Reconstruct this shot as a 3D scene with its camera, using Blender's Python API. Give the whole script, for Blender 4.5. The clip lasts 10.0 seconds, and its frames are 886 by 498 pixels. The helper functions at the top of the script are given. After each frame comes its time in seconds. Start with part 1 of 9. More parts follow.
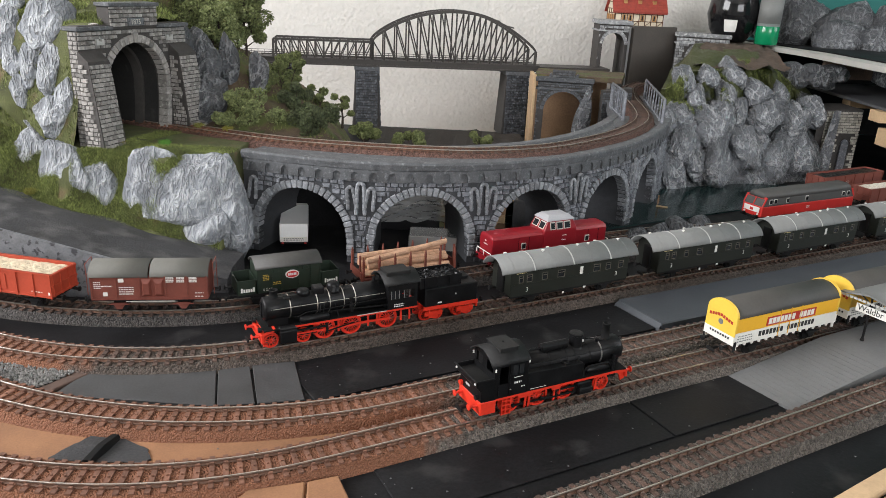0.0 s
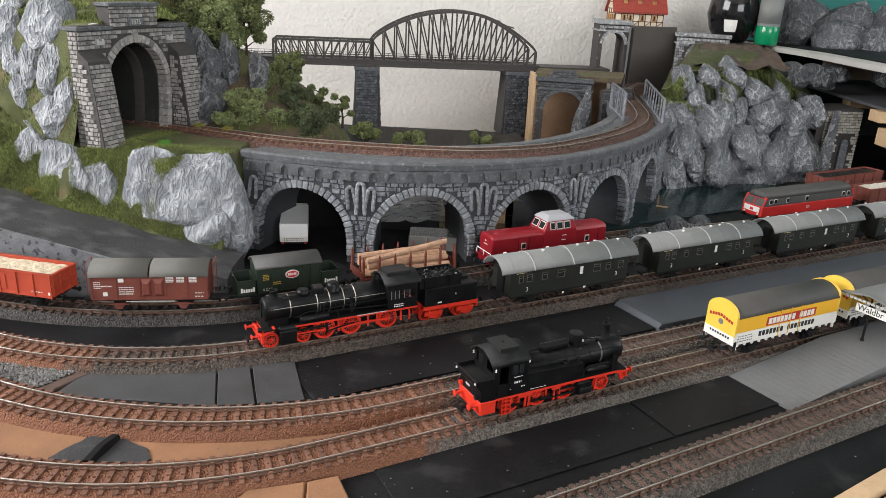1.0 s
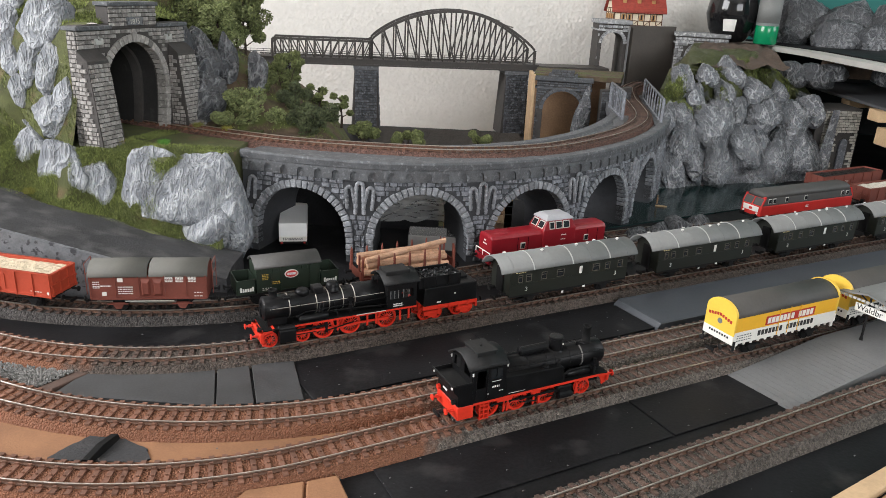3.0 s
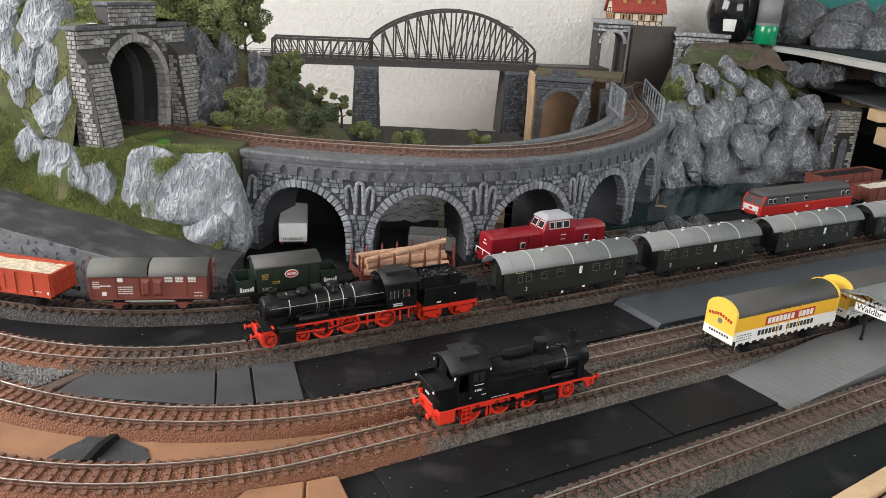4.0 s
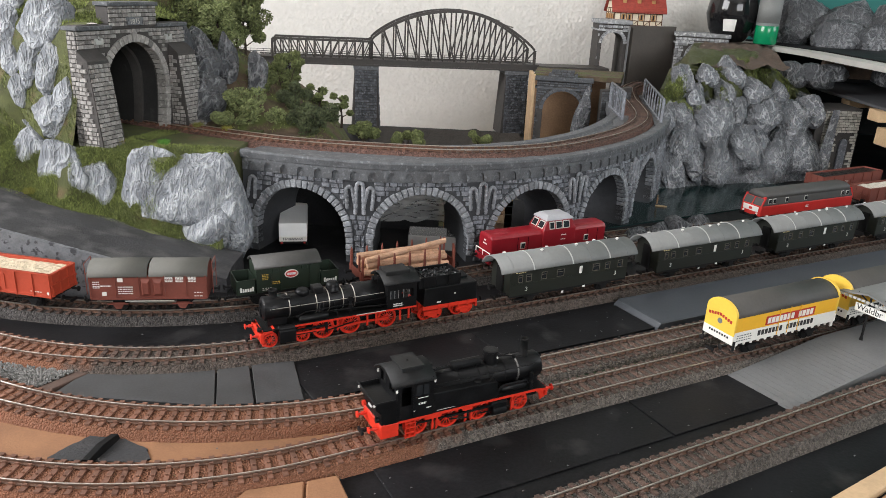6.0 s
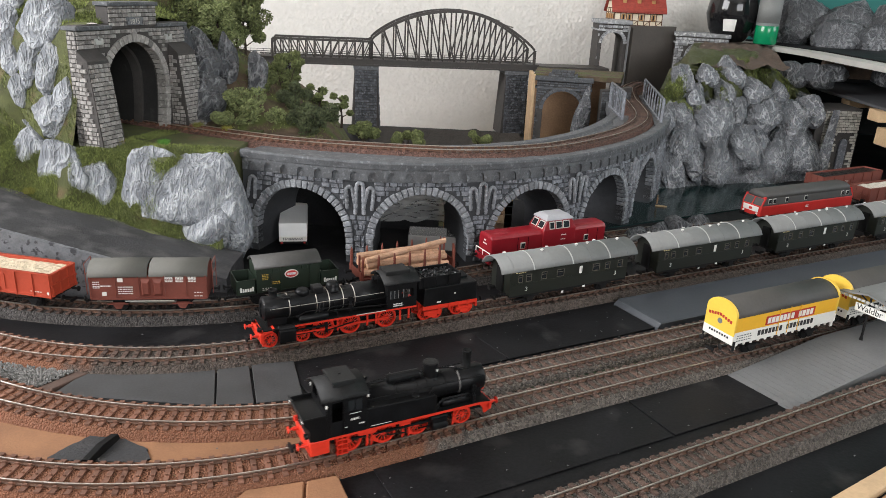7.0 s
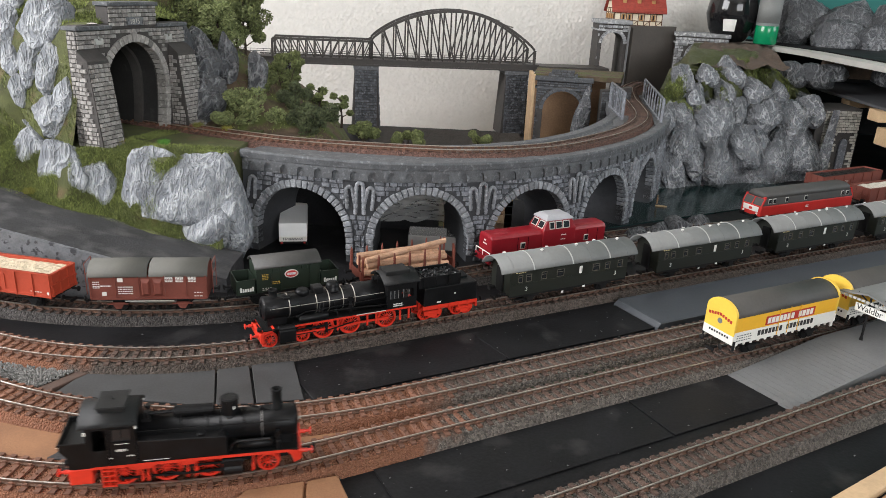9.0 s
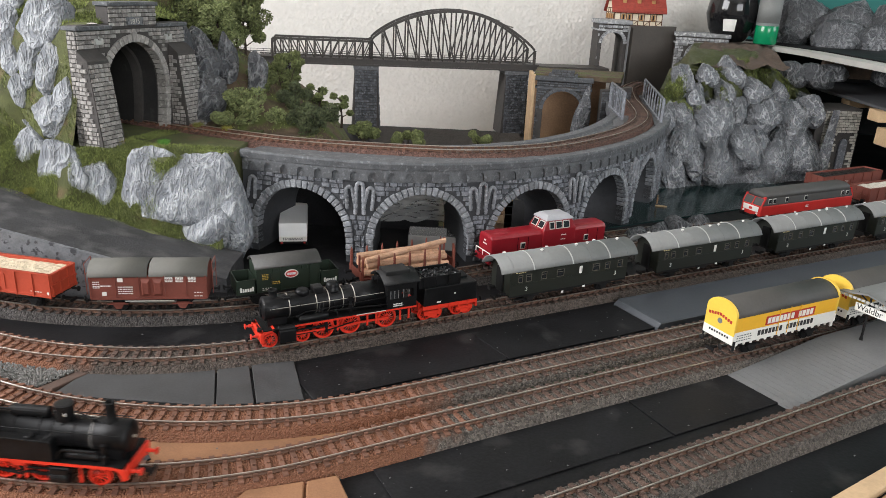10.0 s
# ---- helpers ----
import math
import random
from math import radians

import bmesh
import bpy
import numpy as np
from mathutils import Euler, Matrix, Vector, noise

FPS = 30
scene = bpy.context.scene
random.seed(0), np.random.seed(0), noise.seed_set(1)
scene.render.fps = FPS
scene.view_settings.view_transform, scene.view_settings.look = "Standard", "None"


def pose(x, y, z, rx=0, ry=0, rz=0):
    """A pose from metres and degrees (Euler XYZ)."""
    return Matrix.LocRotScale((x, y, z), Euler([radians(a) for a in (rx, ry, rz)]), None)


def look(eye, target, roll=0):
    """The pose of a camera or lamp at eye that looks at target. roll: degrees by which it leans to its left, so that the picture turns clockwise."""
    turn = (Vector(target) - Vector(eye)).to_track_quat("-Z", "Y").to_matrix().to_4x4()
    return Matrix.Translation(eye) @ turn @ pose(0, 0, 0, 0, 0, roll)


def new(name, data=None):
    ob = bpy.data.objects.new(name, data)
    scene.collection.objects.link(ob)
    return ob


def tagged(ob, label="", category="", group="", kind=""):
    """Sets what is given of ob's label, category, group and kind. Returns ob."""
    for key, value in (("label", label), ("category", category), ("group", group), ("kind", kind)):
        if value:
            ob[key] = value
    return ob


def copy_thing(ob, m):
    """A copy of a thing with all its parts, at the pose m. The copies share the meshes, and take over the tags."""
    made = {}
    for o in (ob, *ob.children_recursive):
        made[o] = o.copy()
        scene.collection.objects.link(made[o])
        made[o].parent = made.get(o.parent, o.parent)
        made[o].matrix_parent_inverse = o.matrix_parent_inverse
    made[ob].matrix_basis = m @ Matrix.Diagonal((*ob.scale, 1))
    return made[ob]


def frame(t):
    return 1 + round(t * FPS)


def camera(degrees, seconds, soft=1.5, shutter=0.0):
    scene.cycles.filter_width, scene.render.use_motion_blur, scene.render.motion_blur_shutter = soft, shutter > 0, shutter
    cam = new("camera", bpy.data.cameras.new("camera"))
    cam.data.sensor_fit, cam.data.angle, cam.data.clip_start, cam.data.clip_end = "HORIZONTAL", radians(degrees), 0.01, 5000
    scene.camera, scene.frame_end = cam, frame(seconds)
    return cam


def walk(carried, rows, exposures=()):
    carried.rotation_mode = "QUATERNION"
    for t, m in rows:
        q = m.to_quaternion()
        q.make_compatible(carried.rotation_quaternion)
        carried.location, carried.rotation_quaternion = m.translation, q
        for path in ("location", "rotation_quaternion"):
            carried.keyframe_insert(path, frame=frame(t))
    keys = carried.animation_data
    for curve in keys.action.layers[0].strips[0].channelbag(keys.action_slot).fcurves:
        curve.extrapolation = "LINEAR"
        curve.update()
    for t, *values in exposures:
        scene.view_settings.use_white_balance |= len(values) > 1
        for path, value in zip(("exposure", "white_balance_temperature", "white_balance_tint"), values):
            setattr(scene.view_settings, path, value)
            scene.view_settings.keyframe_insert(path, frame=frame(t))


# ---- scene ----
# The eye stands low over a model railway (scale 1:87); z = 0 is the top of the rails in the yard.
EYE = (0.0, 0.0, 0.278)


def view(yaw, tilt, roll):
    """The camera's pose; the small angles follow a nudge of the stand."""
    a, b = radians(yaw), radians(tilt)
    way = Vector((math.sin(a) * math.cos(b), math.cos(a) * math.cos(b), -math.sin(b)))
    return look(EYE, Vector(EYE) + way, roll)


cam = camera(61.96, 10.0, soft=0.8, shutter=0.7)
walk(cam, [(0.0, view(0, 19.68, 2.83)), (1.6, view(0, 19.68, 2.83)), (1.9, view(0.14, 19.77, 2.83)),
           (2.1, view(0.12, 19.75, 2.83)), (2.4, view(0.07, 19.72, 2.83)), (2.7, view(0.065, 19.715, 2.83)), (10.0, view(0.065, 19.715, 2.83))],
     exposures=[(0.0, 0.38), (10.0, 0.38)])

# ---- world and light ----
world = bpy.data.worlds.new("sky")
scene.world = world
world.use_nodes = True
wn = world.node_tree.nodes
sky = wn.new("ShaderNodeTexSky")
sky.sky_type, sky.sun_disc, sky.sun_elevation, sky.sun_rotation = "NISHITA", False, radians(40), radians(250)
world.node_tree.links.new(sky.outputs[0], wn["Background"].inputs[0])
wn["Background"].inputs[1].default_value = 0.12


def window_light(name, at, target, sx, sy, watts, colour):
    data = bpy.data.lights.new(name, "AREA")
    data.shape, data.size, data.size_y, data.energy, data.color = "RECTANGLE", sx, sy, watts, colour
    ob = new(name, data)
    ob.matrix_world = look(at, target)
    return ob


# daylight through two windows of the room (west wall, and the south wall behind the camera)
window_light("window_light_west", (-1.66, 0.25, 0.90), (0.0, 0.85, 0.1), 1.3, 1.0, 40, (1.0, 0.99, 1.0))
window_light("window_light_south", (0.9, -1.86, 0.85), (0.25, 0.8, 0.1), 1.6, 1.0, 29, (1.0, 0.99, 1.0))

# added fill from the unseen east side, brightens the right wall and cliff
window_light("window_light_east", (2.34, 0.75, 0.92), (0.5, 1.3, 0.2), 1.1, 0.95, 12, (1.0, 0.99, 1.0))


# ---- materials ----
def mat(name, base, rough=0.6, metal=0.0, var=0.25, scale=60.0, fine=600.0, bump=0.15, dist=0.001, tint=None, rand=0.0,
        spec=0.5, island=0.0, ridge=None, stretch=None):
    """A procedural surface: base colour, two scales of noise, relief; tint = (colour, low, high, scale) lays stains over it."""
    m = bpy.data.materials.new(name)
    m.use_nodes = True
    nt = m.node_tree
    N, K = nt.nodes, nt.links
    p = N["Principled BSDF"]
    p.inputs["Roughness"].default_value, p.inputs["Metallic"].default_value = rough, metal
    p.inputs["Specular IOR Level"].default_value = spec
    co = N.new("ShaderNodeTexCoord")
    if stretch:
        mp = N.new("ShaderNodeMapping")
        mp.inputs["Scale"].default_value = stretch
        K.new(co.outputs["Object"], mp.inputs["Vector"])
        co = mp
    place = co.outputs["Vector" if stretch else "Object"]
    big, small = N.new("ShaderNodeTexNoise"), N.new("ShaderNodeTexNoise")
    for n, s, d in ((big, scale, 5), (small, fine, 3)):
        n.inputs["Scale"].default_value, n.inputs["Detail"].default_value = s, d
        K.new(place, n.inputs["Vector"])
    add = N.new("ShaderNodeMath")
    add.operation = "MULTIPLY_ADD"
    K.new(small.outputs[0], add.inputs[0])
    add.inputs[1].default_value = 0.6
    K.new(big.outputs[0], add.inputs[2])
    ramp = N.new("ShaderNodeMapRange")
    K.new(add.outputs[0], ramp.inputs[0])
    ramp.inputs[1].default_value, ramp.inputs[2].default_value = 0.5, 1.1
    ramp.inputs[3].default_value, ramp.inputs[4].default_value = 1 - var, 1 + var
    last = ramp.outputs[0]
    if rand or island:
        src = N.new("ShaderNodeObjectInfo").outputs["Random"] if rand else N.new("ShaderNodeNewGeometry").outputs["Random Per Island"]
        r = N.new("ShaderNodeMapRange")
        K.new(src, r.inputs[0])
        a = rand or island
        r.inputs[3].default_value, r.inputs[4].default_value = 1 - a, 1 + a
        mu = N.new("ShaderNodeMath")
        mu.operation = "MULTIPLY"
        K.new(last, mu.inputs[0])
        K.new(r.outputs[0], mu.inputs[1])
        last = mu.outputs[0]
    vm = N.new("ShaderNodeVectorMath")
    vm.operation = "SCALE"
    vm.inputs[0].default_value = base
    K.new(last, vm.inputs["Scale"])
    colour = vm.outputs[0]
    if tint:
        tn = N.new("ShaderNodeTexNoise")
        tn.inputs["Scale"].default_value, tn.inputs["Detail"].default_value = tint[3], 6
        K.new(place, tn.inputs["Vector"])
        tr = N.new("ShaderNodeMapRange")
        K.new(tn.outputs[0], tr.inputs[0])
        tr.inputs[1].default_value, tr.inputs[2].default_value = tint[1], tint[2]
        mx = N.new("ShaderNodeMix")
        mx.data_type = "RGBA"
        K.new(tr.outputs[0], mx.inputs[0])
        K.new(colour, mx.inputs[6])
        mx.inputs[7].default_value = (*tint[0], 1)
        colour = mx.outputs[2]
    K.new(colour, p.inputs["Base Color"])
    rr = N.new("ShaderNodeMapRange")
    K.new(big.outputs[0], rr.inputs[0])
    rr.inputs[3].default_value, rr.inputs[4].default_value = max(0.02, rough - 0.12), min(1, rough + 0.12)
    K.new(rr.outputs[0], p.inputs["Roughness"])
    if bump:
        b = N.new("ShaderNodeBump")
        b.inputs["Strength"].default_value, b.inputs["Distance"].default_value = bump, dist
        h = add.outputs[0]
        if ridge:
            v = N.new("ShaderNodeTexVoronoi")
            v.inputs["Scale"].default_value = ridge
            K.new(place, v.inputs["Vector"])
            s = N.new("ShaderNodeMath")
            s.operation = "ADD"
            K.new(v.outputs["Distance"], s.inputs[0])
            K.new(add.outputs[0], s.inputs[1])
            h = s.outputs[0]
        K.new(h, b.inputs["Height"])
        K.new(b.outputs[0], p.inputs["Normal"])
    return m


def pebbles(name, base, scale=760.0, low=0.5, high=1.55):
    """Ballast of single stones: one tone a stone, rounded tops."""
    m = mat(name, base, 0.85, 0, 0.3, 45, 1400, 0, spec=0.35)
    N, K = m.node_tree.nodes, m.node_tree.links
    p = N["Principled BSDF"]
    src = p.inputs["Base Color"].links[0].from_socket
    co, v, sep, mr, sc = (N.new("ShaderNode" + k) for k in ("TexCoord", "TexVoronoi", "SeparateColor", "MapRange", "VectorMath"))
    v.inputs["Scale"].default_value = scale
    K.new(co.outputs["Object"], v.inputs["Vector"])
    K.new(v.outputs["Color"], sep.inputs[0])
    K.new(sep.outputs[0], mr.inputs[0])
    mr.inputs[3].default_value, mr.inputs[4].default_value = low, high
    sc.operation = "SCALE"
    K.new(src, sc.inputs[0])
    K.new(mr.outputs[0], sc.inputs["Scale"])
    K.new(sc.outputs[0], p.inputs["Base Color"])
    b = N.new("ShaderNodeBump")
    b.invert = True
    b.inputs["Strength"].default_value, b.inputs["Distance"].default_value = 1.0, 0.0016
    K.new(v.outputs["Distance"], b.inputs["Height"])
    K.new(b.outputs[0], p.inputs["Normal"])
    return m


def dry_brushed(name, base, pale, amount=0.8, scale=90.0, stretch=(1.0, 1.0, 0.5), rough=0.75, relief=0.0035, thin=0.06):
    """Plaster rock: a wash of base colour, wrinkles in relief whose ridges carry pale dry-brushed paint."""
    m = bpy.data.materials.new(name)
    m.use_nodes = True
    N, K = m.node_tree.nodes, m.node_tree.links
    p = N["Principled BSDF"]
    p.inputs["Roughness"].default_value, p.inputs["Specular IOR Level"].default_value = rough, 0.4
    co, mp = N.new("ShaderNodeTexCoord"), N.new("ShaderNodeMapping")
    mp.inputs["Scale"].default_value = stretch
    K.new(co.outputs["Object"], mp.inputs["Vector"])

    def maths(op, a, b):
        n = N.new("ShaderNodeMath")
        n.operation = op
        for k, q in enumerate((a, b)):
            if isinstance(q, (int, float)):
                n.inputs[k].default_value = q
            else:
                K.new(q, n.inputs[k])
        return n.outputs[0]

    def span(src, a, b, c, d):
        n = N.new("ShaderNodeMapRange")
        K.new(src, n.inputs[0])
        for k, q in enumerate((a, b, c, d)):
            n.inputs[k + 1].default_value = q
        return n.outputs[0]

    def veins(sc, width):
        n = N.new("ShaderNodeTexNoise")
        n.inputs["Scale"].default_value, n.inputs["Detail"].default_value, n.inputs["Distortion"].default_value = sc, 4, 0.7
        K.new(mp.outputs[0], n.inputs["Vector"])
        return span(maths("ABSOLUTE", maths("SUBTRACT", n.outputs[0], 0.5), 0), 0.0, width, 1.0, 0.0)

    big = N.new("ShaderNodeTexNoise")
    big.inputs["Scale"].default_value, big.inputs["Detail"].default_value = scale * 0.28, 5
    K.new(co.outputs["Object"], big.inputs["Vector"])
    patch = span(big.outputs[0], 0.36, 0.64, 0.25, 1.15)
    v1, v2 = veins(scale, thin), veins(scale * 2.6, thin * 1.3)
    both = maths("ADD", maths("MULTIPLY", v1, 0.65), maths("MULTIPLY", v2, 0.45))
    mx = N.new("ShaderNodeMix")
    mx.data_type = "RGBA"
    K.new(maths("MULTIPLY", maths("MULTIPLY", both, patch), amount), mx.inputs[0])
    wash = N.new("ShaderNodeVectorMath")
    wash.operation = "SCALE"
    wash.inputs[0].default_value = base
    K.new(span(big.outputs[0], 0.3, 0.7, 0.55, 1.5), wash.inputs["Scale"])
    K.new(wash.outputs[0], mx.inputs[6])
    mx.inputs[7].default_value = (*pale, 1)
    K.new(mx.outputs[2], p.inputs["Base Color"])
    b = N.new("ShaderNodeBump")
    b.inputs["Strength"].default_value, b.inputs["Distance"].default_value = 0.9, relief
    K.new(both, b.inputs["Height"])
    K.new(b.outputs[0], p.inputs["Normal"])
    return m


def weathered_bed(name, edge, stone=(0.118, 0.102, 0.088)):
    """Track ballast: grey stones; rust-brown paint lies on it west of x = edge."""
    m = pebbles(name, stone)
    nt = m.node_tree
    N, K = nt.nodes, nt.links
    p = N["Principled BSDF"]
    src = p.inputs["Base Color"].links[0].from_socket
    co = N.new("ShaderNodeTexCoord")
    sep = N.new("ShaderNodeSeparateXYZ")
    K.new(co.outputs["Object"], sep.inputs[0])
    ns = N.new("ShaderNodeTexNoise")
    ns.inputs["Scale"].default_value, ns.inputs["Detail"].default_value = 45, 6
    K.new(co.outputs["Object"], ns.inputs["Vector"])
    ma = N.new("ShaderNodeMath")
    ma.operation = "MULTIPLY_ADD"
    K.new(ns.outputs[0], ma.inputs[0])
    ma.inputs[1].default_value = 0.10
    K.new(sep.outputs[0], ma.inputs[2])
    mr = N.new("ShaderNodeMapRange")
    K.new(ma.outputs[0], mr.inputs[0])
    mr.inputs[1].default_value, mr.inputs[2].default_value = edge + 0.04, edge + 0.07
    mr.inputs[3].default_value, mr.inputs[4].default_value = 1.0, 0.0
    mx = N.new("ShaderNodeMix")
    mx.data_type = "RGBA"
    K.new(mr.outputs[0], mx.inputs[0])
    K.new(src, mx.inputs[6])
    mx.inputs[7].default_value = (0.225, 0.098, 0.055, 1)
    K.new(mx.outputs[2], p.inputs["Base Color"])
    return m


def flocked(m, level, colour):
    """Lay green flock over the parts of a surface above a height."""
    N, K = m.node_tree.nodes, m.node_tree.links
    p = N["Principled BSDF"]
    src = p.inputs["Base Color"].links[0].from_socket
    co, sep, ns = N.new("ShaderNodeTexCoord"), N.new("ShaderNodeSeparateXYZ"), N.new("ShaderNodeTexNoise")
    K.new(co.outputs["Object"], sep.inputs[0])
    K.new(co.outputs["Object"], ns.inputs["Vector"])
    ns.inputs["Scale"].default_value, ns.inputs["Detail"].default_value = 28, 6
    ma, mr, mx = N.new("ShaderNodeMath"), N.new("ShaderNodeMapRange"), N.new("ShaderNodeMix")
    ma.operation = "MULTIPLY_ADD"
    K.new(ns.outputs[0], ma.inputs[0])
    ma.inputs[1].default_value = 0.12
    K.new(sep.outputs[2], ma.inputs[2])
    K.new(ma.outputs[0], mr.inputs[0])
    mr.inputs[1].default_value, mr.inputs[2].default_value = level + 0.055, level + 0.065
    mx.data_type = "RGBA"
    K.new(mr.outputs[0], mx.inputs[0])
    K.new(src, mx.inputs[6])
    mx.inputs[7].default_value = (*colour, 1)
    K.new(mx.outputs[2], p.inputs["Base Color"])


ROADTAR = mat("charcoal_road_paint", (0.030, 0.030, 0.032), 0.75, 0, 0.55, 35, 700, 0.8, 0.0015, ((0.10, 0.098, 0.096), 0.50, 0.78, 55), stretch=(0.6, 1.0, 1.0))
BLACK = mat("black_board_paint", (0.0095, 0.0095, 0.0105), 0.55, 0, 0.6, 18, 420, 0.35, 0.0008, ((0.055, 0.053, 0.052), 0.58, 0.84, 24), spec=0.16)
GREYCARD = mat("dark_grey_card", (0.046, 0.046, 0.047), 0.65, 0, 0.35, 45, 700, 0.35, 0.0006)
PLATFORM = mat("slate_grey_platform", (0.055, 0.062, 0.072), 0.6, 0, 0.2, 25, 500, 0.2, 0.0005)
CONCRETE = mat("grey_concrete_card", (0.15, 0.152, 0.152), 0.8, 0, 0.15, 30, 400, 0.2, 0.0004)
CORK = mat("brown_cork", (0.275, 0.135, 0.066), 0.85, 0, 0.25, 30, 900, 0.5, 0.0006, ((0.2, 0.1, 0.05), 0.55, 0.75, 18))
PLY = mat("raw_plywood", (0.52, 0.36, 0.21), 0.7, 0, 0.2, 25, 300, 0.15, 0.0004)
PLYEDGE = mat("plywood_edge", (0.30, 0.18, 0.10), 0.75, 0, 0.35, 25, 300, 0.2, 0.0004)
BED_A = weathered_bed("ballast_of_inner_track", 0.0)
BED_D = weathered_bed("ballast_of_rear_track", -0.275, (0.085, 0.068, 0.057))
BED_E = pebbles("dark_ballast", (0.055, 0.05, 0.047))
BED_GREY = pebbles("grey_ballast", (0.102, 0.088, 0.076))
BED_UP = pebbles("red_brown_ballast", (0.12, 0.066, 0.052), 760)
SLEEPER = mat("rust_brown_sleeper", (0.165, 0.076, 0.047), 0.75, 0, 0.3, 90, 700, 0.3, 0.0004, rand=0.25)
SLEEPER_DARK = mat("dark_brown_sleeper", (0.088, 0.054, 0.041), 0.75, 0, 0.3, 90, 700, 0.3, 0.0004, rand=0.25)
RAIL = mat("worn_nickel_rail", (0.55, 0.50, 0.45), 0.32, 0.9, 0.15, 80, 700, 0.05, 0.0002)
RAILSIDE = mat("rusty_rail_side", (0.13, 0.07, 0.045), 0.7, 0.2, 0.3, 80, 700, 0.2, 0.0003)
WALLPAPER = mat("white_woodchip_wallpaper", (0.64, 0.615, 0.575), 0.9, 0, 0.05, 60, 190, 0.8, 0.002, ridge=120)
TEAL = mat("teal_wall_paint", (0.012, 0.13, 0.115), 0.7, 0, 0.08, 8, 200, 0.3, 0.002)
VSTONE = mat("slate_grey_cast_stone", (0.092, 0.096, 0.102), 0.75, 0, 0.45, 90, 700, 0.7, 0.0012, ((0.24, 0.25, 0.265), 0.56, 0.78, 260))
VSTONE_P = mat("grey_viaduct_stone", (0.14, 0.148, 0.165), 0.65, 0, 0.4, 150, 900, 0.6, 0.0008, ((0.36, 0.37, 0.40), 0.55, 0.76, 300), rand=0.35)
VSTONE_V = mat("pale_grey_arch_stone", (0.19, 0.20, 0.215), 0.65, 0, 0.35, 150, 900, 0.6, 0.0008, ((0.42, 0.43, 0.45), 0.54, 0.76, 300), rand=0.25)
# dark joints; its tone also paints the shade inside the flat niches
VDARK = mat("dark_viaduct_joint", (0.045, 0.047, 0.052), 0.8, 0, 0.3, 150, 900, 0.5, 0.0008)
ROCK = dry_brushed("grey_plaster_rock", (0.17, 0.182, 0.20), (0.62, 0.64, 0.66), 0.8, 62, (1.0, 1.0, 0.42), 0.8, 0.004, 0.075)
ROCKDARK = dry_brushed("dark_wet_rock", (0.06, 0.063, 0.069), (0.46, 0.47, 0.49), 0.9, 45, (1.0, 1.0, 0.7), 0.5, 0.005, 0.05)
ROCKMID = dry_brushed("mid_grey_rock", (0.12, 0.127, 0.139), (0.72, 0.73, 0.76), 1.0, 44, (1.0, 1.0, 0.75), 0.5, 0.006, 0.045)
ROCKEAST = dry_brushed("rock_with_flock", (0.115, 0.12, 0.13), (0.66, 0.67, 0.70), 0.9, 60, (1.0, 1.0, 0.75), 0.5, 0.006, 0.045)
flocked(ROCKEAST, 0.118, (0.075, 0.085, 0.025))
EARTH = mat("brown_flocked_earth", (0.10, 0.07, 0.045), 0.95, 0, 0.5, 60, 900, 1.0, 0.002, ((0.09, 0.11, 0.03), 0.48, 0.6, 30))
GRASSFLOOR = mat("green_flocked_ground", (0.08, 0.088, 0.03), 0.95, 0, 0.5, 50, 900, 1.0, 0.002, ((0.13, 0.09, 0.05), 0.55, 0.7, 35))
GRASS = mat("static_grass_fibre", (0.165, 0.195, 0.058), 0.9, 0, 0.65, 30, 300, 0, island=0.65)
PSTONE = mat("weathered_portal_stone", (0.245, 0.232, 0.218), 0.8, 0, 0.3, 200, 900, 0.5, 0.0005, ((0.48, 0.46, 0.43), 0.55, 0.75, 220), rand=0.4)
PMORTAR = mat("dark_portal_mortar", (0.055, 0.05, 0.047), 0.85, 0, 0.3, 120, 800, 0.5, 0.0005)
STEEL = mat("dark_brown_bridge_steel", (0.042, 0.036, 0.032), 0.5, 0.1, 0.2, 60, 500, 0.1, 0.0003)
WATER = mat("dark_green_model_water", (0.012, 0.03, 0.03), 0.12, 0, 0.2, 30, 120, 0.4, 0.001)
ROOMWHITE = mat("white_ceiling_paint", (0.8, 0.79, 0.77), 0.9, 0, 0.04, 4, 80, 0.1, 0.001)
FLOORWOOD = mat("oak_floor", (0.28, 0.18, 0.1), 0.5, 0, 0.25, 6, 60, 0.1, 0.001)


# ---- mesh helpers ----
def mesh_of(bm, name):
    me = bpy.data.meshes.new(name)
    bmesh.ops.recalc_face_normals(bm, faces=bm.faces)
    bm.to_mesh(me)
    bm.free()
    return me


def link(name, bm, material, parent=None, smooth=False, label=""):
    me = mesh_of(bm, name) if isinstance(bm, bmesh.types.BMesh) else bm
    if material and not me.materials:
        me.materials.append(material)
    if smooth:
        me.shade_smooth()
    ob = new(name, me)
    if parent:
        ob.parent = parent
    if label:
        ob["label"] = label
    return ob


def part(name, bm, material, parent, label="", smooth=False):
    """ONE mesh object under a thing or a part, in its thing's space."""
    return link(name, bm, material, parent, smooth, label)


def thing(name, label, category, m=None, group="", kind=""):
    ob = new(name)
    ob.empty_display_size = 0.01
    if m is not None:
        ob.matrix_world = m
    return tagged(ob, label, category, group, kind)


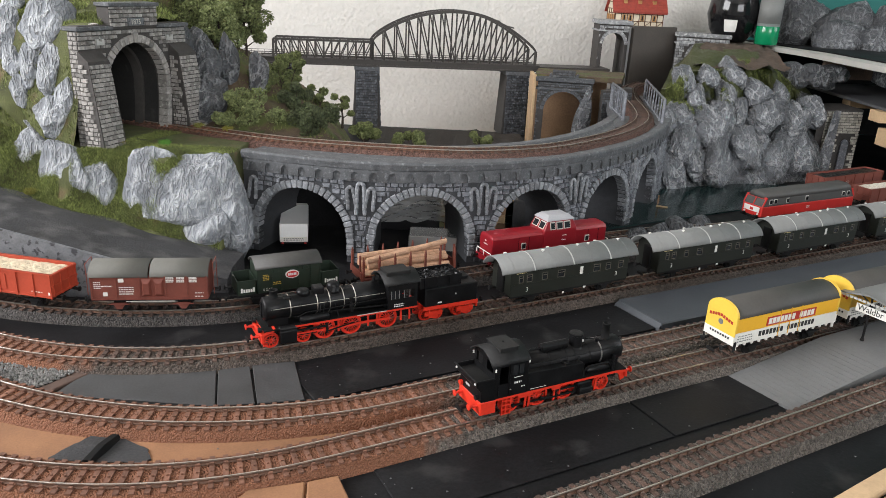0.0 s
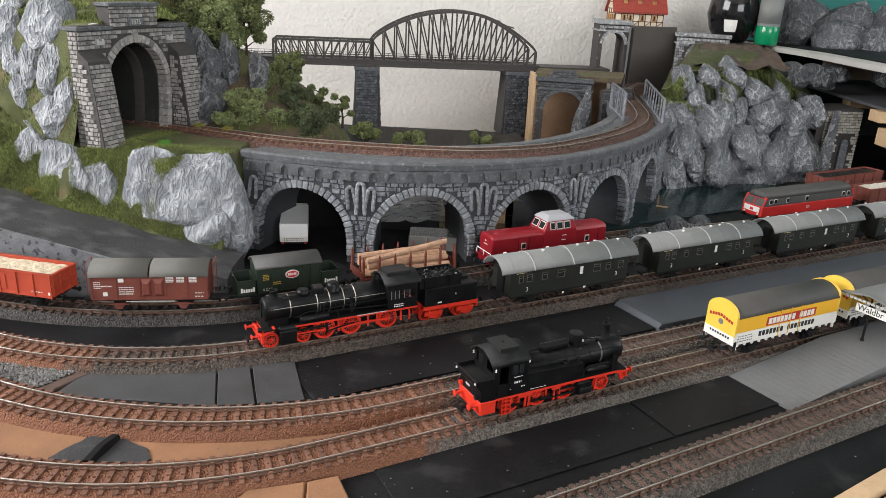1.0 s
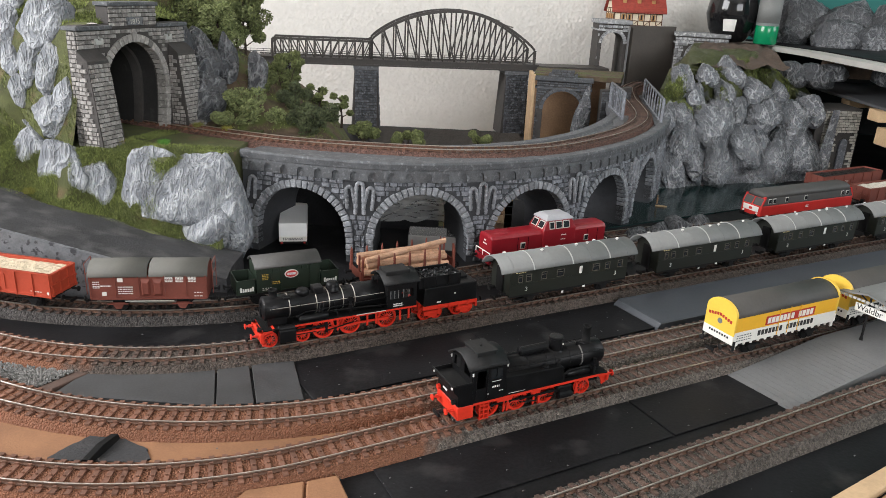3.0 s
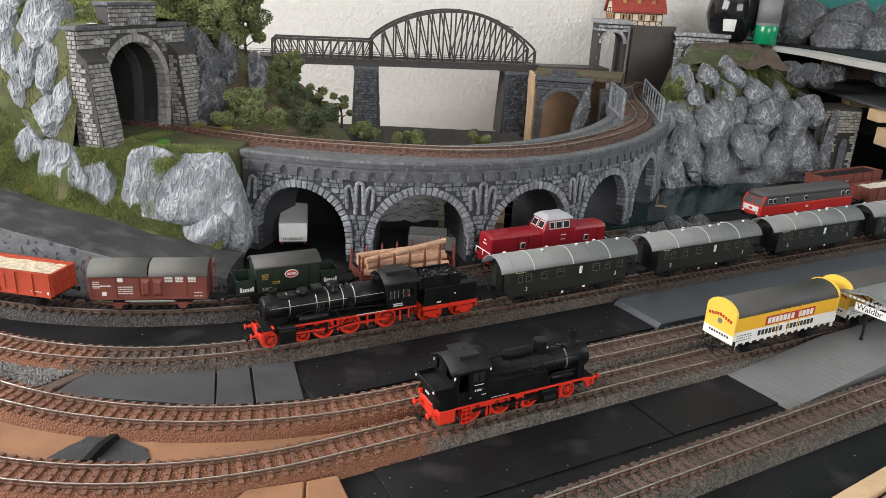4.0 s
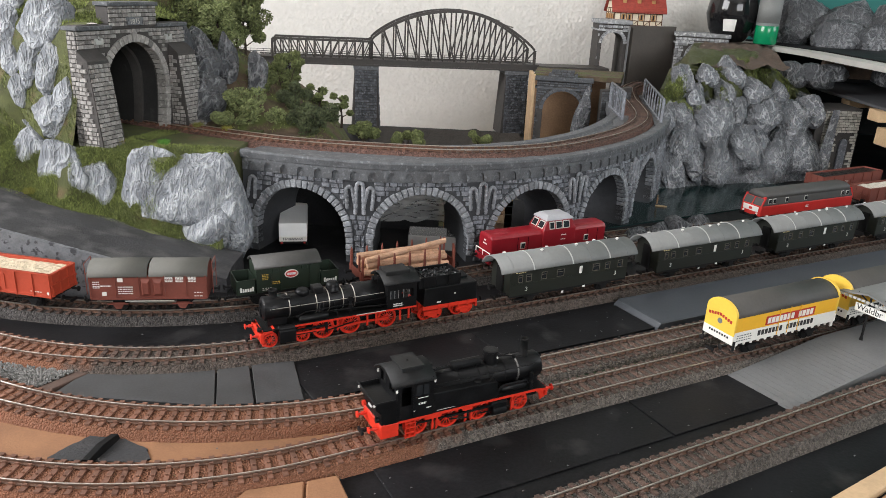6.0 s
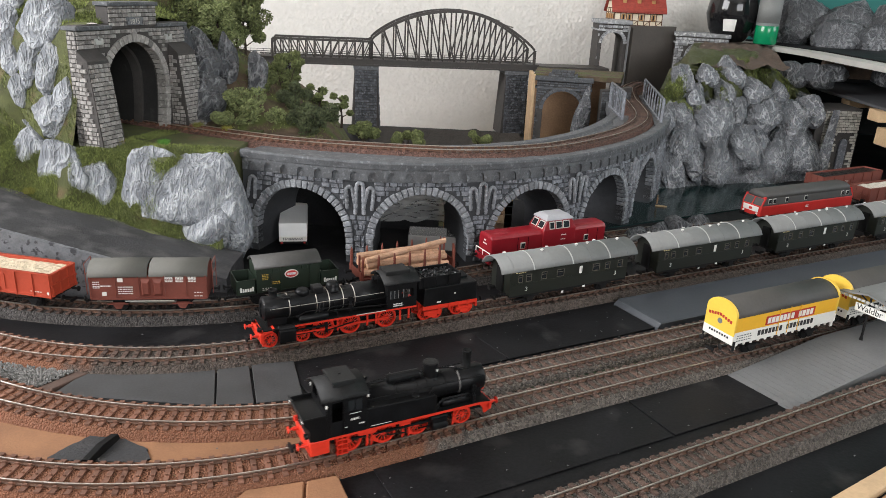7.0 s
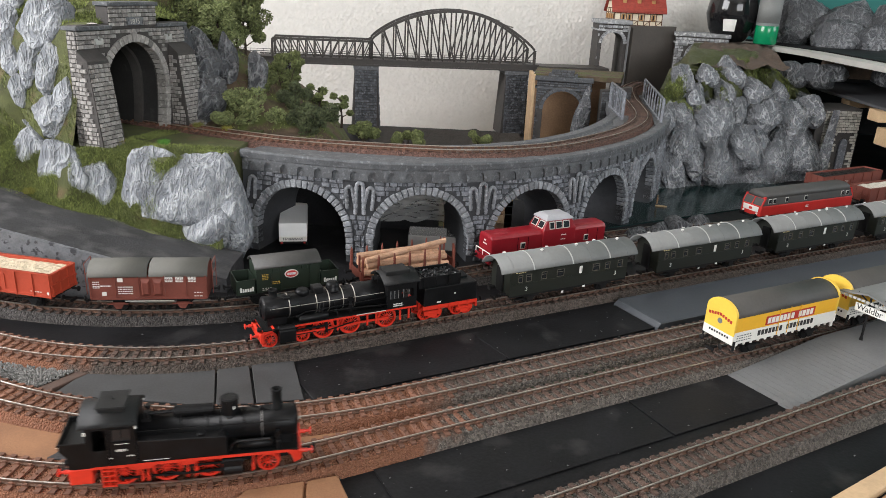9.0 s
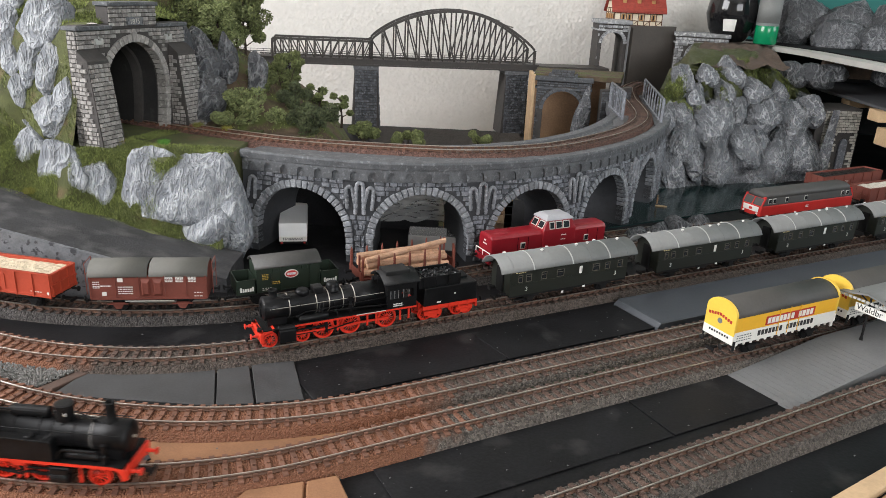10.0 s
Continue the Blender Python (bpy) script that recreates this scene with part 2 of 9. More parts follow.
def add_box(bm, x0, x1, y0, y1, z0, z1, bev=0.0, m=None):
    vs = [bm.verts.new(v) for v in ((x0, y0, z0), (x1, y0, z0), (x1, y1, z0), (x0, y1, z0),
                                     (x0, y0, z1), (x1, y0, z1), (x1, y1, z1), (x0, y1, z1))]
    fs = [bm.faces.new([vs[i] for i in f]) for f in ((3, 2, 1, 0), (4, 5, 6, 7), (0, 1, 5, 4), (1, 2, 6, 5), (2, 3, 7, 6), (3, 0, 4, 7))]
    if m is not None:
        for v in vs:
            v.co = m @ v.co
    if bev:
        es = {e for f in fs for e in f.edges}
        bmesh.ops.bevel(bm, geom=list(es), offset=bev, segments=1, profile=0.6, affect="EDGES")
    return bm


def box(x0, x1, y0, y1, z0, z1, bev=0.0, m=None):
    return add_box(bmesh.new(), x0, x1, y0, y1, z0, z1, bev, m)


def add_prism(bm, poly, d0, d1, place):
    """Extrude a 2D outline between depths d0 and d1; place(a, b, d) gives the world point."""
    lo = [bm.verts.new(place(a, b, d0)) for a, b in poly]
    hi = [bm.verts.new(place(a, b, d1)) for a, b in poly]
    n = len(poly)
    bm.faces.new(lo)
    bm.faces.new(hi[::-1])
    for i in range(n):
        bm.faces.new((lo[i], lo[(i + 1) % n], hi[(i + 1) % n], hi[i]))
    return bm


def prism(poly, d0, d1, place):
    return add_prism(bmesh.new(), poly, d0, d1, place)


def add_loft(bm, rings, closed=True, caps=True):
    """Skin rings of equally many points."""
    vs = [[bm.verts.new(p) for p in r] for r in rings]
    n = len(vs[0])
    for a, b in zip(vs, vs[1:]):
        for i in range(n if closed else n - 1):
            bm.faces.new((a[i], a[(i + 1) % n], b[(i + 1) % n], b[i]))
    if caps and closed:
        bm.faces.new(vs[0][::-1])
        bm.faces.new(vs[-1])
    return bm


def loft(rings, closed=True, caps=True):
    return add_loft(bmesh.new(), rings, closed, caps)


def add_tube(bm, a, b, r0, r1=None, n=10, caps=True):
    a, b = Vector(a), Vector(b)
    r1 = r0 if r1 is None else r1
    d = (b - a).normalized()
    u = d.orthogonal().normalized()
    w = d.cross(u)
    rings = [[c + (u * math.cos(t) + w * math.sin(t)) * r for t in (2 * math.pi * i / n for i in range(n))] for c, r in ((a, r0), (b, r1))]
    return add_loft(bm, rings, True, caps)


def tube(a, b, r0, r1=None, n=10, caps=True):
    return add_tube(bmesh.new(), a, b, r0, r1, n, caps)


def add_lathe(bm, base, axis, prof, n=16):
    """prof: (distance along axis, radius)."""
    base, d = Vector(base), Vector(axis).normalized()
    u = d.orthogonal().normalized()
    w = d.cross(u)
    rings = [[base + d * h + (u * math.cos(t) + w * math.sin(t)) * max(r, 1e-5) for t in (2 * math.pi * i / n for i in range(n))] for h, r in prof]
    return add_loft(bm, rings)


def lathe(base, axis, prof, n=16):
    return add_lathe(bmesh.new(), base, axis, prof, n)


# ---- room ----
def build_room():
    zf, zc = -0.95, 1.55
    link("wall_north", box(-1.72, 0.66, 1.80, 1.92, zf, zc), WALLPAPER)
    link("wall_north_teal", box(0.66, 2.5, 1.795, 1.92, zf, zc), TEAL)
    # east wall, with an opening made for the added fill lamp
    ew = bmesh.new()
    add_box(ew, 2.4, 2.5, -2.0, 0.15, zf, zc)
    add_box(ew, 2.4, 2.5, 1.35, 1.79, zf, zc)
    add_box(ew, 2.4, 2.5, 0.15, 1.35, zf, 0.4)
    add_box(ew, 2.4, 2.5, 0.15, 1.35, 1.45, zc)
    link("wall_east", ew, TEAL)
    w = bmesh.new()  # west wall with a window opening
    add_box(w, -1.84, -1.72, -2.0, -0.45, zf, zc)
    add_box(w, -1.84, -1.72, 0.95, 1.80, zf, zc)
    add_box(w, -1.84, -1.72, -0.45, 0.95, zf, 0.36)
    add_box(w, -1.84, -1.72, -0.45, 0.95, 1.45, zc)
    link("wall_west", w, ROOMWHITE)
    s = bmesh.new()
    add_box(s, -1.84, 0.05, -2.05, -1.92, zf, zc)
    add_box(s, 1.75, 2.5, -2.05, -1.92, zf, zc)
    add_box(s, 0.05, 1.75, -2.05, -1.92, zf, 0.3)
    add_box(s, 0.05, 1.75, -2.05, -1.92, 1.4, zc)
    link("wall_south", s, ROOMWHITE)
    link("ceiling", box(-1.84, 2.5, -2.05, 1.92, zc, zc + 0.1), ROOMWHITE)
    link("floor", box(-1.84, 2.5, -2.05, 1.92, zf - 0.1, zf), FLOORWOOD)
    for n in ("wall_north", "wall_north_teal", "wall_east", "wall_west", "wall_south", "ceiling", "floor"):
        tagged(bpy.data.objects[n], kind="structure")


build_room()


# ---- tracks ----
class Path:
    """A centre line: points with an even step, their headings and heights."""

    def __init__(self, pts, step=0.004):
        pts = [Vector(p) for p in pts]
        fine = []
        for i in range(len(pts) - 1):
            p0, p1, p2, p3 = pts[max(i - 1, 0)], pts[i], pts[i + 1], pts[min(i + 2, len(pts) - 1)]
            for k in range(24):
                t = k / 24
                fine.append(0.5 * ((2 * p1) + (p2 - p0) * t + (2 * p0 - 5 * p1 + 4 * p2 - p3) * t * t + (3 * p1 - p0 - 3 * p2 + p3) * t ** 3))
        fine.append(pts[-1])
        acc = [0.0]
        for a, b in zip(fine, fine[1:]):
            acc.append(acc[-1] + (b - a).length)
        self.length, self.fine, self.acc = acc[-1], fine, acc

    def at(self, s):
        """Point and heading (radians) at the length s; goes straight on past the ends."""
        i = int(np.clip(np.searchsorted(self.acc, s) - 1, 0, len(self.fine) - 2))
        a, b = self.fine[i], self.fine[i + 1]
        t = (s - self.acc[i]) / (self.acc[i + 1] - self.acc[i])
        d = b - a
        return a + d * t, math.atan2(d.y, d.x)

    def place(self, s, side, up):
        """side: to the left of the heading."""
        p, h = self.at(s)
        return Vector((p.x - math.sin(h) * side, p.y + math.cos(h) * side, p.z + up))


def arc_and_straight(cx, cy, r, heading, back, ahead):
    """Points on an arc that ends in a tangent straight of that heading (degrees)."""
    h = radians(heading)
    n = max(2, int(back / 0.04))
    pts = [(cx + r * math.sin(h - back * (1 - i / n) / r), cy - r * math.cos(h - back * (1 - i / n) / r), 0) for i in range(n + 1)]
    t = pts[-1]
    m = int(ahead / 0.1)
    return pts + [(t[0] + math.cos(h) * ahead * (i + 1) / m, t[1] + math.sin(h) * ahead * (i + 1) / m, 0) for i in range(m)]


GAUGE = 0.0088


def sleeper_mesh():
    bm = bmesh.new()
    add_box(bm, -0.0016, 0.0016, -0.0155, 0.0155, -0.0042, -0.0022)
    for y in (-GAUGE, GAUGE):
        for d in (-0.0021, 0.0021):
            add_box(bm, -0.0012, 0.0012, y + d - 0.0007, y + d + 0.0007, -0.0022, -0.0008)
    add_box(bm, -0.0006, 0.0006, -0.0006, 0.0006, -0.0022, -0.0012)
    return mesh_of(bm, "sleeper")


SLEEPER_MESH, SLEEPER_MESH_DARK = sleeper_mesh(), sleeper_mesh()
SLEEPER_MESH.materials.append(SLEEPER)
SLEEPER_MESH_DARK.materials.append(SLEEPER_DARK)


def track(name, path, bed, s0, s1, label, dark=9.0, depth=0.010, wide=0.02):
    t = thing(name, label, "railway track", kind="structure")
    n = max(8, int((s1 - s0) / 0.006))
    ss = [s0 + (s1 - s0) * i / n for i in range(n + 1)]
    prof = [(-wide, -depth - 0.001), (-0.0165, -0.0052), (-0.0155, -0.0034), (0.0155, -0.0034), (0.0165, -0.0052), (wide, -depth - 0.001)]
    part("ballast_bed", loft([[path.place(s, a, b) for a, b in prof] for s in ss]), bed, t)
    for side in (-GAUGE, GAUGE):
        web = [(-0.0011, -0.0030), (0.0011, -0.0030), (0.0003, -0.0022), (0.0003, -0.0009), (-0.0003, -0.0009), (-0.0003, -0.0022)]
        head = [(-0.00048, -0.0009), (0.00048, -0.0009), (0.00048, -0.0001), (0.0003, 0.0), (-0.0003, 0.0), (-0.00048, -0.0001)]
        r = part("rail", loft([[path.place(s, side + a, b) for a, b in head] for s in ss]), RAIL, t)
        part("rail_web", loft([[path.place(s, side + a, b) for a, b in web] for s in ss]), RAILSIDE, r)
    pitch = 0.0083
    for i in range(min(300, int((s1 - s0) / pitch))):
        s = s0 + (i + 0.5) * pitch
        p, h = path.at(s)
        o = part("sleeper", SLEEPER_MESH_DARK if p.x > dark else SLEEPER_MESH, None, t)
        o.matrix_world = Matrix.Translation(p) @ Matrix.Rotation(h, 4, "Z")
    return t


PATH_B = Path(arc_and_straight(-0.213, 0.6605, 0.303, 27.9, 0.36, 1.6))
PATH_A = Path(arc_and_straight(-0.187, 0.769, 0.345, 27.8, 0.40, 1.4))
PATH_D = Path(arc_and_straight(-0.263, 0.7865, 0.283, 28.1, 0.32, 1.6))
PATH_E = Path(arc_and_straight(-0.305, 0.948, 0.361, 28.1, 0.36, 0.75))
PATH_C = Path([(0.05 + 0.1 * i, 0.3365 + 0.1 * i * 0.568, 0) for i in range(-2, 12)])
PATH_F = Path([(0.20, 0.86, 0), (0.27, 0.893, 0), (0.33, 0.913, 0), (0.381, 0.932, 0), (0.47, 0.978, 0), (0.561, 1.026, 0), (0.80, 1.153, 0), (1.2, 1.366, 0)])
PATH_G = Path([(0.50, 1.064, 0), (0.60, 1.121, 0), (0.80, 1.235, 0), (1.2, 1.46, 0)])
UPLINE = ((-0.62, 1.02), (-0.50, 0.962), (-0.402, 0.917), (-0.338, 0.887), (-0.237, 0.846), (-0.162, 0.825), (-0.059, 0.817), (0.030, 0.823), (0.112, 0.859),
          (0.177, 0.920), (0.2315, 0.990), (0.272, 1.065), (0.296, 1.140), (0.3087, 1.228), (0.321, 1.336), (0.353, 1.489), (0.405, 1.594))
PATH_UP = Path([(x, y, 0.106) for x, y in UPLINE])


# ---- baseboard ----
def quad_plate(name, corners, z0, z1, material, label, category, bev=0.0006, kind="", group=""):
    poly = [(a, b) for a, b in corners]
    bm = prism(poly, z0, z1, lambda a, b, d: Vector((a, b, d)))
    if bev:
        bmesh.ops.bevel(bm, geom=list(bm.edges), offset=bev, segments=1, affect="EDGES")
    return tagged(link(name, bm, material), label, category, group, kind)


def build_base():
    quad_plate("ground", [(-1.2, 0.17), (1.5, 0.17), (1.5, 1.76), (0.26, 1.76), (0.20, 1.565), (-1.2, 1.565)], -0.04, -0.0112, BLACK,
               "black painted wooden baseboard of the layout", "baseboard", 0, "structure")
    legs = thing("table_frame", "plain wooden trestle under the baseboard", "table frame", kind="structure")
    for x in (-1.1, 1.4):
        for y in (0.25, 1.50):
            part("leg", box(x - 0.03, x + 0.03, y - 0.03, y + 0.03, -0.95, -0.04), PLY, legs)
    track("track_inner", PATH_A, BED_A, 0.0, 1.5, "rust-brown model track with a ballast bed, curving", 0.01)
    track("track_outer", PATH_B, BED_A, 0.0, 1.5, "rust-brown weathered model track with a ballast bed", 0.03)
    track("track_front", PATH_C, BED_GREY, 0.0, 1.2, "grey ballasted straight model track", -9)
    track("track_middle", PATH_D, BED_D, 0.0, 1.5, "ballasted model track under the passenger train", -0.265)
    track("track_rear", PATH_E, BED_E, 0.0, 1.05, "grey ballasted model track along the viaduct", -9)
    track("track_siding", PATH_F, BED_E, 0.0, 1.1, "grey ballasted model track curving past the water", -9)
    track("track_far", PATH_G, BED_GREY, 0.0, 0.75, "grey ballasted model track beneath the rock wall", -9)
    track("track_upper", PATH_UP, BED_UP, 0.02, PATH_UP.length, "single model track on red-brown ballast over the viaduct", 0.0, 0.010, 0.024)


build_base()

# ---- viaduct ----
VIA = Path([(-0.262, 0.800, 0), (-0.218, 0.779, 0), (-0.137, 0.757, 0), (-0.053, 0.751, 0), (0.043, 0.774, 0), (0.133, 0.824, 0), (0.205, 0.892, 0), (0.262, 0.972, 0), (0.308, 1.064, 0), (0.345, 1.16, 0)])
V_TOP, V_BASE, V_DEEP = 0.102, -0.0115, 0.082
ARCHES, HALF, CROWN = [0.1145 + 0.1327 * i for i in range(5)], 0.0515, 0.068
SPRING = CROWN - HALF
U0, U1 = 0.046, 0.800


def via(u, d, z):
    """u along the viaduct, d out of its face, z up."""
    return VIA.place(u, -d, z)


def soffit(u):
    for c in ARCHES:
        if abs(u - c) < HALF - 1e-6:
            return SPRING + math.sqrt(HALF ** 2 - (u - c) ** 2)
    return None


def build_viaduct():
    v = thing("viaduct", "curved slate-grey stone viaduct with five round arches", "viaduct")
    # the body: columns of wall above the ground or above an arch
    cols = []
    edges = [U0] + [e for c in ARCHES for e in (c - HALF, c + HALF)] + [U1]
    for i in range(0, len(edges), 2):
        a, b = edges[i], edges[i + 1]
        n = 4
        cols += [(a + (b - a) * k / n, V_BASE) for k in range(n + 1)]
        if i // 2 < len(ARCHES):
            c = ARCHES[i // 2]
            cols += [(c - HALF * math.cos(math.pi * k / 28), SPRING + HALF * math.sin(math.pi * k / 28)) for k in range(29)]
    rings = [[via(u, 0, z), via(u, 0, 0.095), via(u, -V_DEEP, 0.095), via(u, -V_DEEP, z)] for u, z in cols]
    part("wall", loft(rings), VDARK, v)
    n = 150
    us = [U0 + (U1 - U0) * k / n for k in range(n + 1)]
    cop = [(0.0012, 0.0925), (0.0035, 0.094), (0.0042, 0.100), (0.0028, 0.1022), (-0.008, 0.1018), (-0.012, 0.0985), (-V_DEEP + 0.012, 0.0985), (-V_DEEP + 0.008, 0.1018), (-V_DEEP - 0.004, 0.1018), (-V_DEEP - 0.004, 0.093)]
    part("coping", loft([[via(u, d + 0.0003 * noise.noise((u * 60, d * 90, 3)), z + 0.0004 * noise.noise((u * 50, z * 100, 7))) for d, z in cop] for u in us]), VSTONE, v, "smooth grey coping")
    band = [(-0.002, 0.0800), (0.0006, 0.0800), (0.0006, 0.0930), (-0.002, 0.0930)]
    part("frieze", loft([[via(u, d, z) for d, z in band] for u in us]), VSTONE, v)
    # frieze blocks with small round-headed recesses between
    pitch = 0.0192
    k = 0
    u = U0 + 0.004
    while u + pitch < U1:
        r = 0.0042
        poly = [(0, 0.0808), (pitch / 2 - r, 0.0808)] + [(pitch / 2 - r * math.cos(math.pi * i / 10), 0.0855 + 1.25 * r * math.sin(math.pi * i / 10)) for i in range(11)] + [(pitch / 2 + r, 0.0808), (pitch, 0.0808), (pitch, 0.0935), (0, 0.0935)]
        part("corbel_block", prism(poly, 0.0004, 0.0030, lambda a, b, d: via(u + a, d, b)), VSTONE, v)
        u += pitch
        k += 1
    # voussoirs of each arch
    rnd = random.Random(4)
    for c in ARCHES:
        m = 27
        for i in range(-3, m + 3):
            if i < 0 or i >= m:
                side = -1 if i < 0 else 1
                j = -i - 1 if i < 0 else i - m
                zt, zb = SPRING - j * 0.0068, SPRING - (j + 1) * 0.0068 + 0.0007
                poly = [(c + side * HALF, zb), (c + side * (HALF + 0.0078), zb), (c + side * (HALF + 0.0078), zt), (c + side * HALF, zt)]
            else:
                a0, a1 = math.pi * (i + 0.06) / m, math.pi * (i + 0.94) / m
                ro = HALF + 0.0080 + rnd.uniform(-0.0006, 0.0006)
                poly = [(c - rr * math.cos(t), SPRING + rr * math.sin(t)) for rr, t in ((HALF - 0.0006, a0), (ro, a0), (ro, a1), (HALF - 0.0006, a1))]
            d = 0.0028 + rnd.uniform(-0.0005, 0.0006)
            bm = prism(poly, -0.010, d, lambda a, b, q: via(a, q, b))
            bmesh.ops.bevel(bm, geom=list(bm.edges), offset=0.0007, segments=1, affect="EDGES")
            part("voussoir", bm, VSTONE_V, v)
    # blind niches over the piers: three tall round-headed hoods
    for c in [0.048] + [(a + b) / 2 for a, b in zip(ARCHES, ARCHES[1:])] + [ARCHES[-1] + 0.0663]:
        for off, top, low in ((-0.0112, 0.0735, 0.049), (0.0, 0.0785, 0.044), (0.0112, 0.0735, 0.049)):
            if c + off < U0 + 0.004:
                continue
            w = 0.0034
            line = [(-w - 0.0012, low)] + [(-w * math.cos(math.pi * i / 8), top - w + w * math.sin(math.pi * i / 8)) for i in range(9)] + [(w + 0.0012, low)]
            pts = [via(c + off + a + (off * -0.25 if b == low else 0), 0.0018, b) for a, b in line]
            path = []
            for p, q in zip(pts, pts[1:]):
                cnt = max(1, int((q - p).length / 0.0015))
                path += [p.lerp(q, i / cnt) for i in range(cnt)]
            path.append(pts[-1])
            out = (via(c + off, 1, 0) - via(c + off, 0, 0)).normalized()
            rings = []
            for i, p in enumerate(path):
                d = (path[min(i + 1, len(path) - 1)] - path[max(i - 1, 0)]).normalized()
                w2 = d.cross(out).normalized()
                r = 0.0022 if i % 4 else 0.0018
                rings.append([p + (w2 * math.cos(a) + out * math.sin(a)) * r for a in (2 * math.pi * q / 7 for q in range(7))])
            bm = loft(rings)
            part("niche_hood", bm, VSTONE_V, v, smooth=False)
    # coursed rubble on the rest of the face
    niches = [0.048] + [(p + q) / 2 for p, q in zip(ARCHES, ARCHES[1:])] + [ARCHES[-1] + 0.0663]

    # niches stay free of stones: the bare dark wall paints their recess shade
    def free(u, w, z, h):
        if u + w > U1 or any(abs(u + w / 2 - c) < 0.0165 and z + h > 0.045 for c in niches):
            return False
        return all(math.hypot(p - c, max(0, q - SPRING)) > HALF + 0.0070 for p in (u, u + w / 2, u + w) for q in (z, z + h) for c in ARCHES)

    z = V_BASE
    while z < 0.0795:
        h = rnd.uniform(0.0042, 0.0075)
        u = U0 + rnd.uniform(0, 0.002)
        while u < U1 - 0.004:
            w = rnd.uniform(0.0045, 0.0125)
            if not free(u, w, z, h):
                w = 0.0040
            ok = free(u, w, z, h)
            if ok:
                j = lambda: rnd.uniform(-0.0012, 0.0012)
                g = 0.0002
                poly = [(u + g + j() * .5, z + g), (u + w / 2, z + g + j() * .6), (u + w - g, z + g), (u + w - g + j() * .5, z + h - g), (u + w / 2, z + h - g + j() * .6), (u + g, z + h - g)]
                dd = rnd.uniform(0.0007, 0.0021)
                bm = bmesh.new()
                mu, mz = u + w / 2, z + h / 2
                lo = [bm.verts.new(via(a, -0.001, b)) for a, b in poly]
                hi = [bm.verts.new(via(mu + (a - mu) * 0.8, dd + j() * 0.6, mz + (b - mz) * 0.75)) for a, b in poly]
                bm.faces.new(hi)
                for i in range(6):
                    bm.faces.new((lo[i], lo[(i + 1) % 6], hi[(i + 1) % 6], hi[i]))
                part("stone", bm, VSTONE_P, v)
            u += w
        z += h
    return v


build_viaduct()


# ---- hills ----
def smooth_step(a, b, x):
    t = min(1, max(0, (x - a) / (b - a)))
    return t * t * (3 - 2 * t)


def rocky(co, amp, scale, seed=0.0):
    p = Vector(co) * scale + Vector((seed, seed * 1.7, -seed))
    return amp * (noise.ridged_multi_fractal(p, 0.9, 2.1, 5, 1.0, 2.0, noise_basis="PERLIN_ORIGINAL") - 1.1)


def terrain(name, x0, x1, y0, y1, nx, ny, f, material, label, kind="", base=-0.012):
    """A landform: a sheet of heights f(x, y) with a skirt down to the board."""
    bm = bmesh.new()
    vs = [[bm.verts.new((x0 + (x1 - x0) * i / nx, y0 + (y1 - y0) * j / ny, 0)) for i in range(nx + 1)] for j in range(ny + 1)]
    for r in vs:
        for q in r:
            q.co.z = f(q.co.x, q.co.y)
    for j in range(ny):
        for i in range(nx):
            bm.faces.new((vs[j][i], vs[j][i + 1], vs[j + 1][i + 1], vs[j + 1][i]))
    rim = [vs[0][i] for i in range(nx + 1)] + [vs[j][nx] for j in range(1, ny + 1)] + [vs[ny][i] for i in range(nx - 1, -1, -1)] + [vs[j][0] for j in range(ny - 1, 0, -1)]
    low = [bm.verts.new((v.co.x, v.co.y, base)) for v in rim]
    for i in range(len(rim)):
        bm.faces.new((rim[i], rim[(i + 1) % len(rim)], low[(i + 1) % len(rim)], low[i]))
    return tagged(link(name, bm, material, smooth=True), label, "landscape", kind=kind or "structure")


def ramp_z(x):
    return min(0.10, max(-0.011, 0.008 + (-0.216 - x) * 0.24))


PORTAL, ALONG, OUT = Vector((-0.376, 0.765)), Vector((0.322, 0.947)), Vector((0.947, -0.322))


def west_hill(x, y):
    toe = 0.700 + 0.25 * max(0, -0.42 - x) + 0.006 * math.sin(x * 70)
    r = ramp_z(x)
    z = r + (0.100 - r) * smooth_step(toe, toe + 0.045, y)
    z += 0.055 * smooth_step(-0.405, -0.475, x) * smooth_step(0.735, 0.81, y)
    n = noise.fractal(Vector((x, y, 0)) * 25, 0.9, 2.2, 4)
    return z + n * 0.004 * smooth_step(toe - 0.004, toe + 0.02, y) * smooth_step(0.80, 0.76, y)


def tunnel_hill(e, b):
    """The hill over the tunnel: e along the portal, b into the hill."""
    z = 0.099 + 0.125 * smooth_step(-0.024, 0.020, e - 0.05 * max(0, b - 0.05)) + 0.075 * smooth_step(0.02, 0.22, e) * smooth_step(0.0, 0.16, b + 0.02)
    z -= 0.13 * smooth_step(0.158, 0.20, e) * smooth_step(0.10, 0.02, b)
    return z + noise.fractal(Vector((e, b, 4)) * 24, 0.9, 2.2, 4) * 0.006


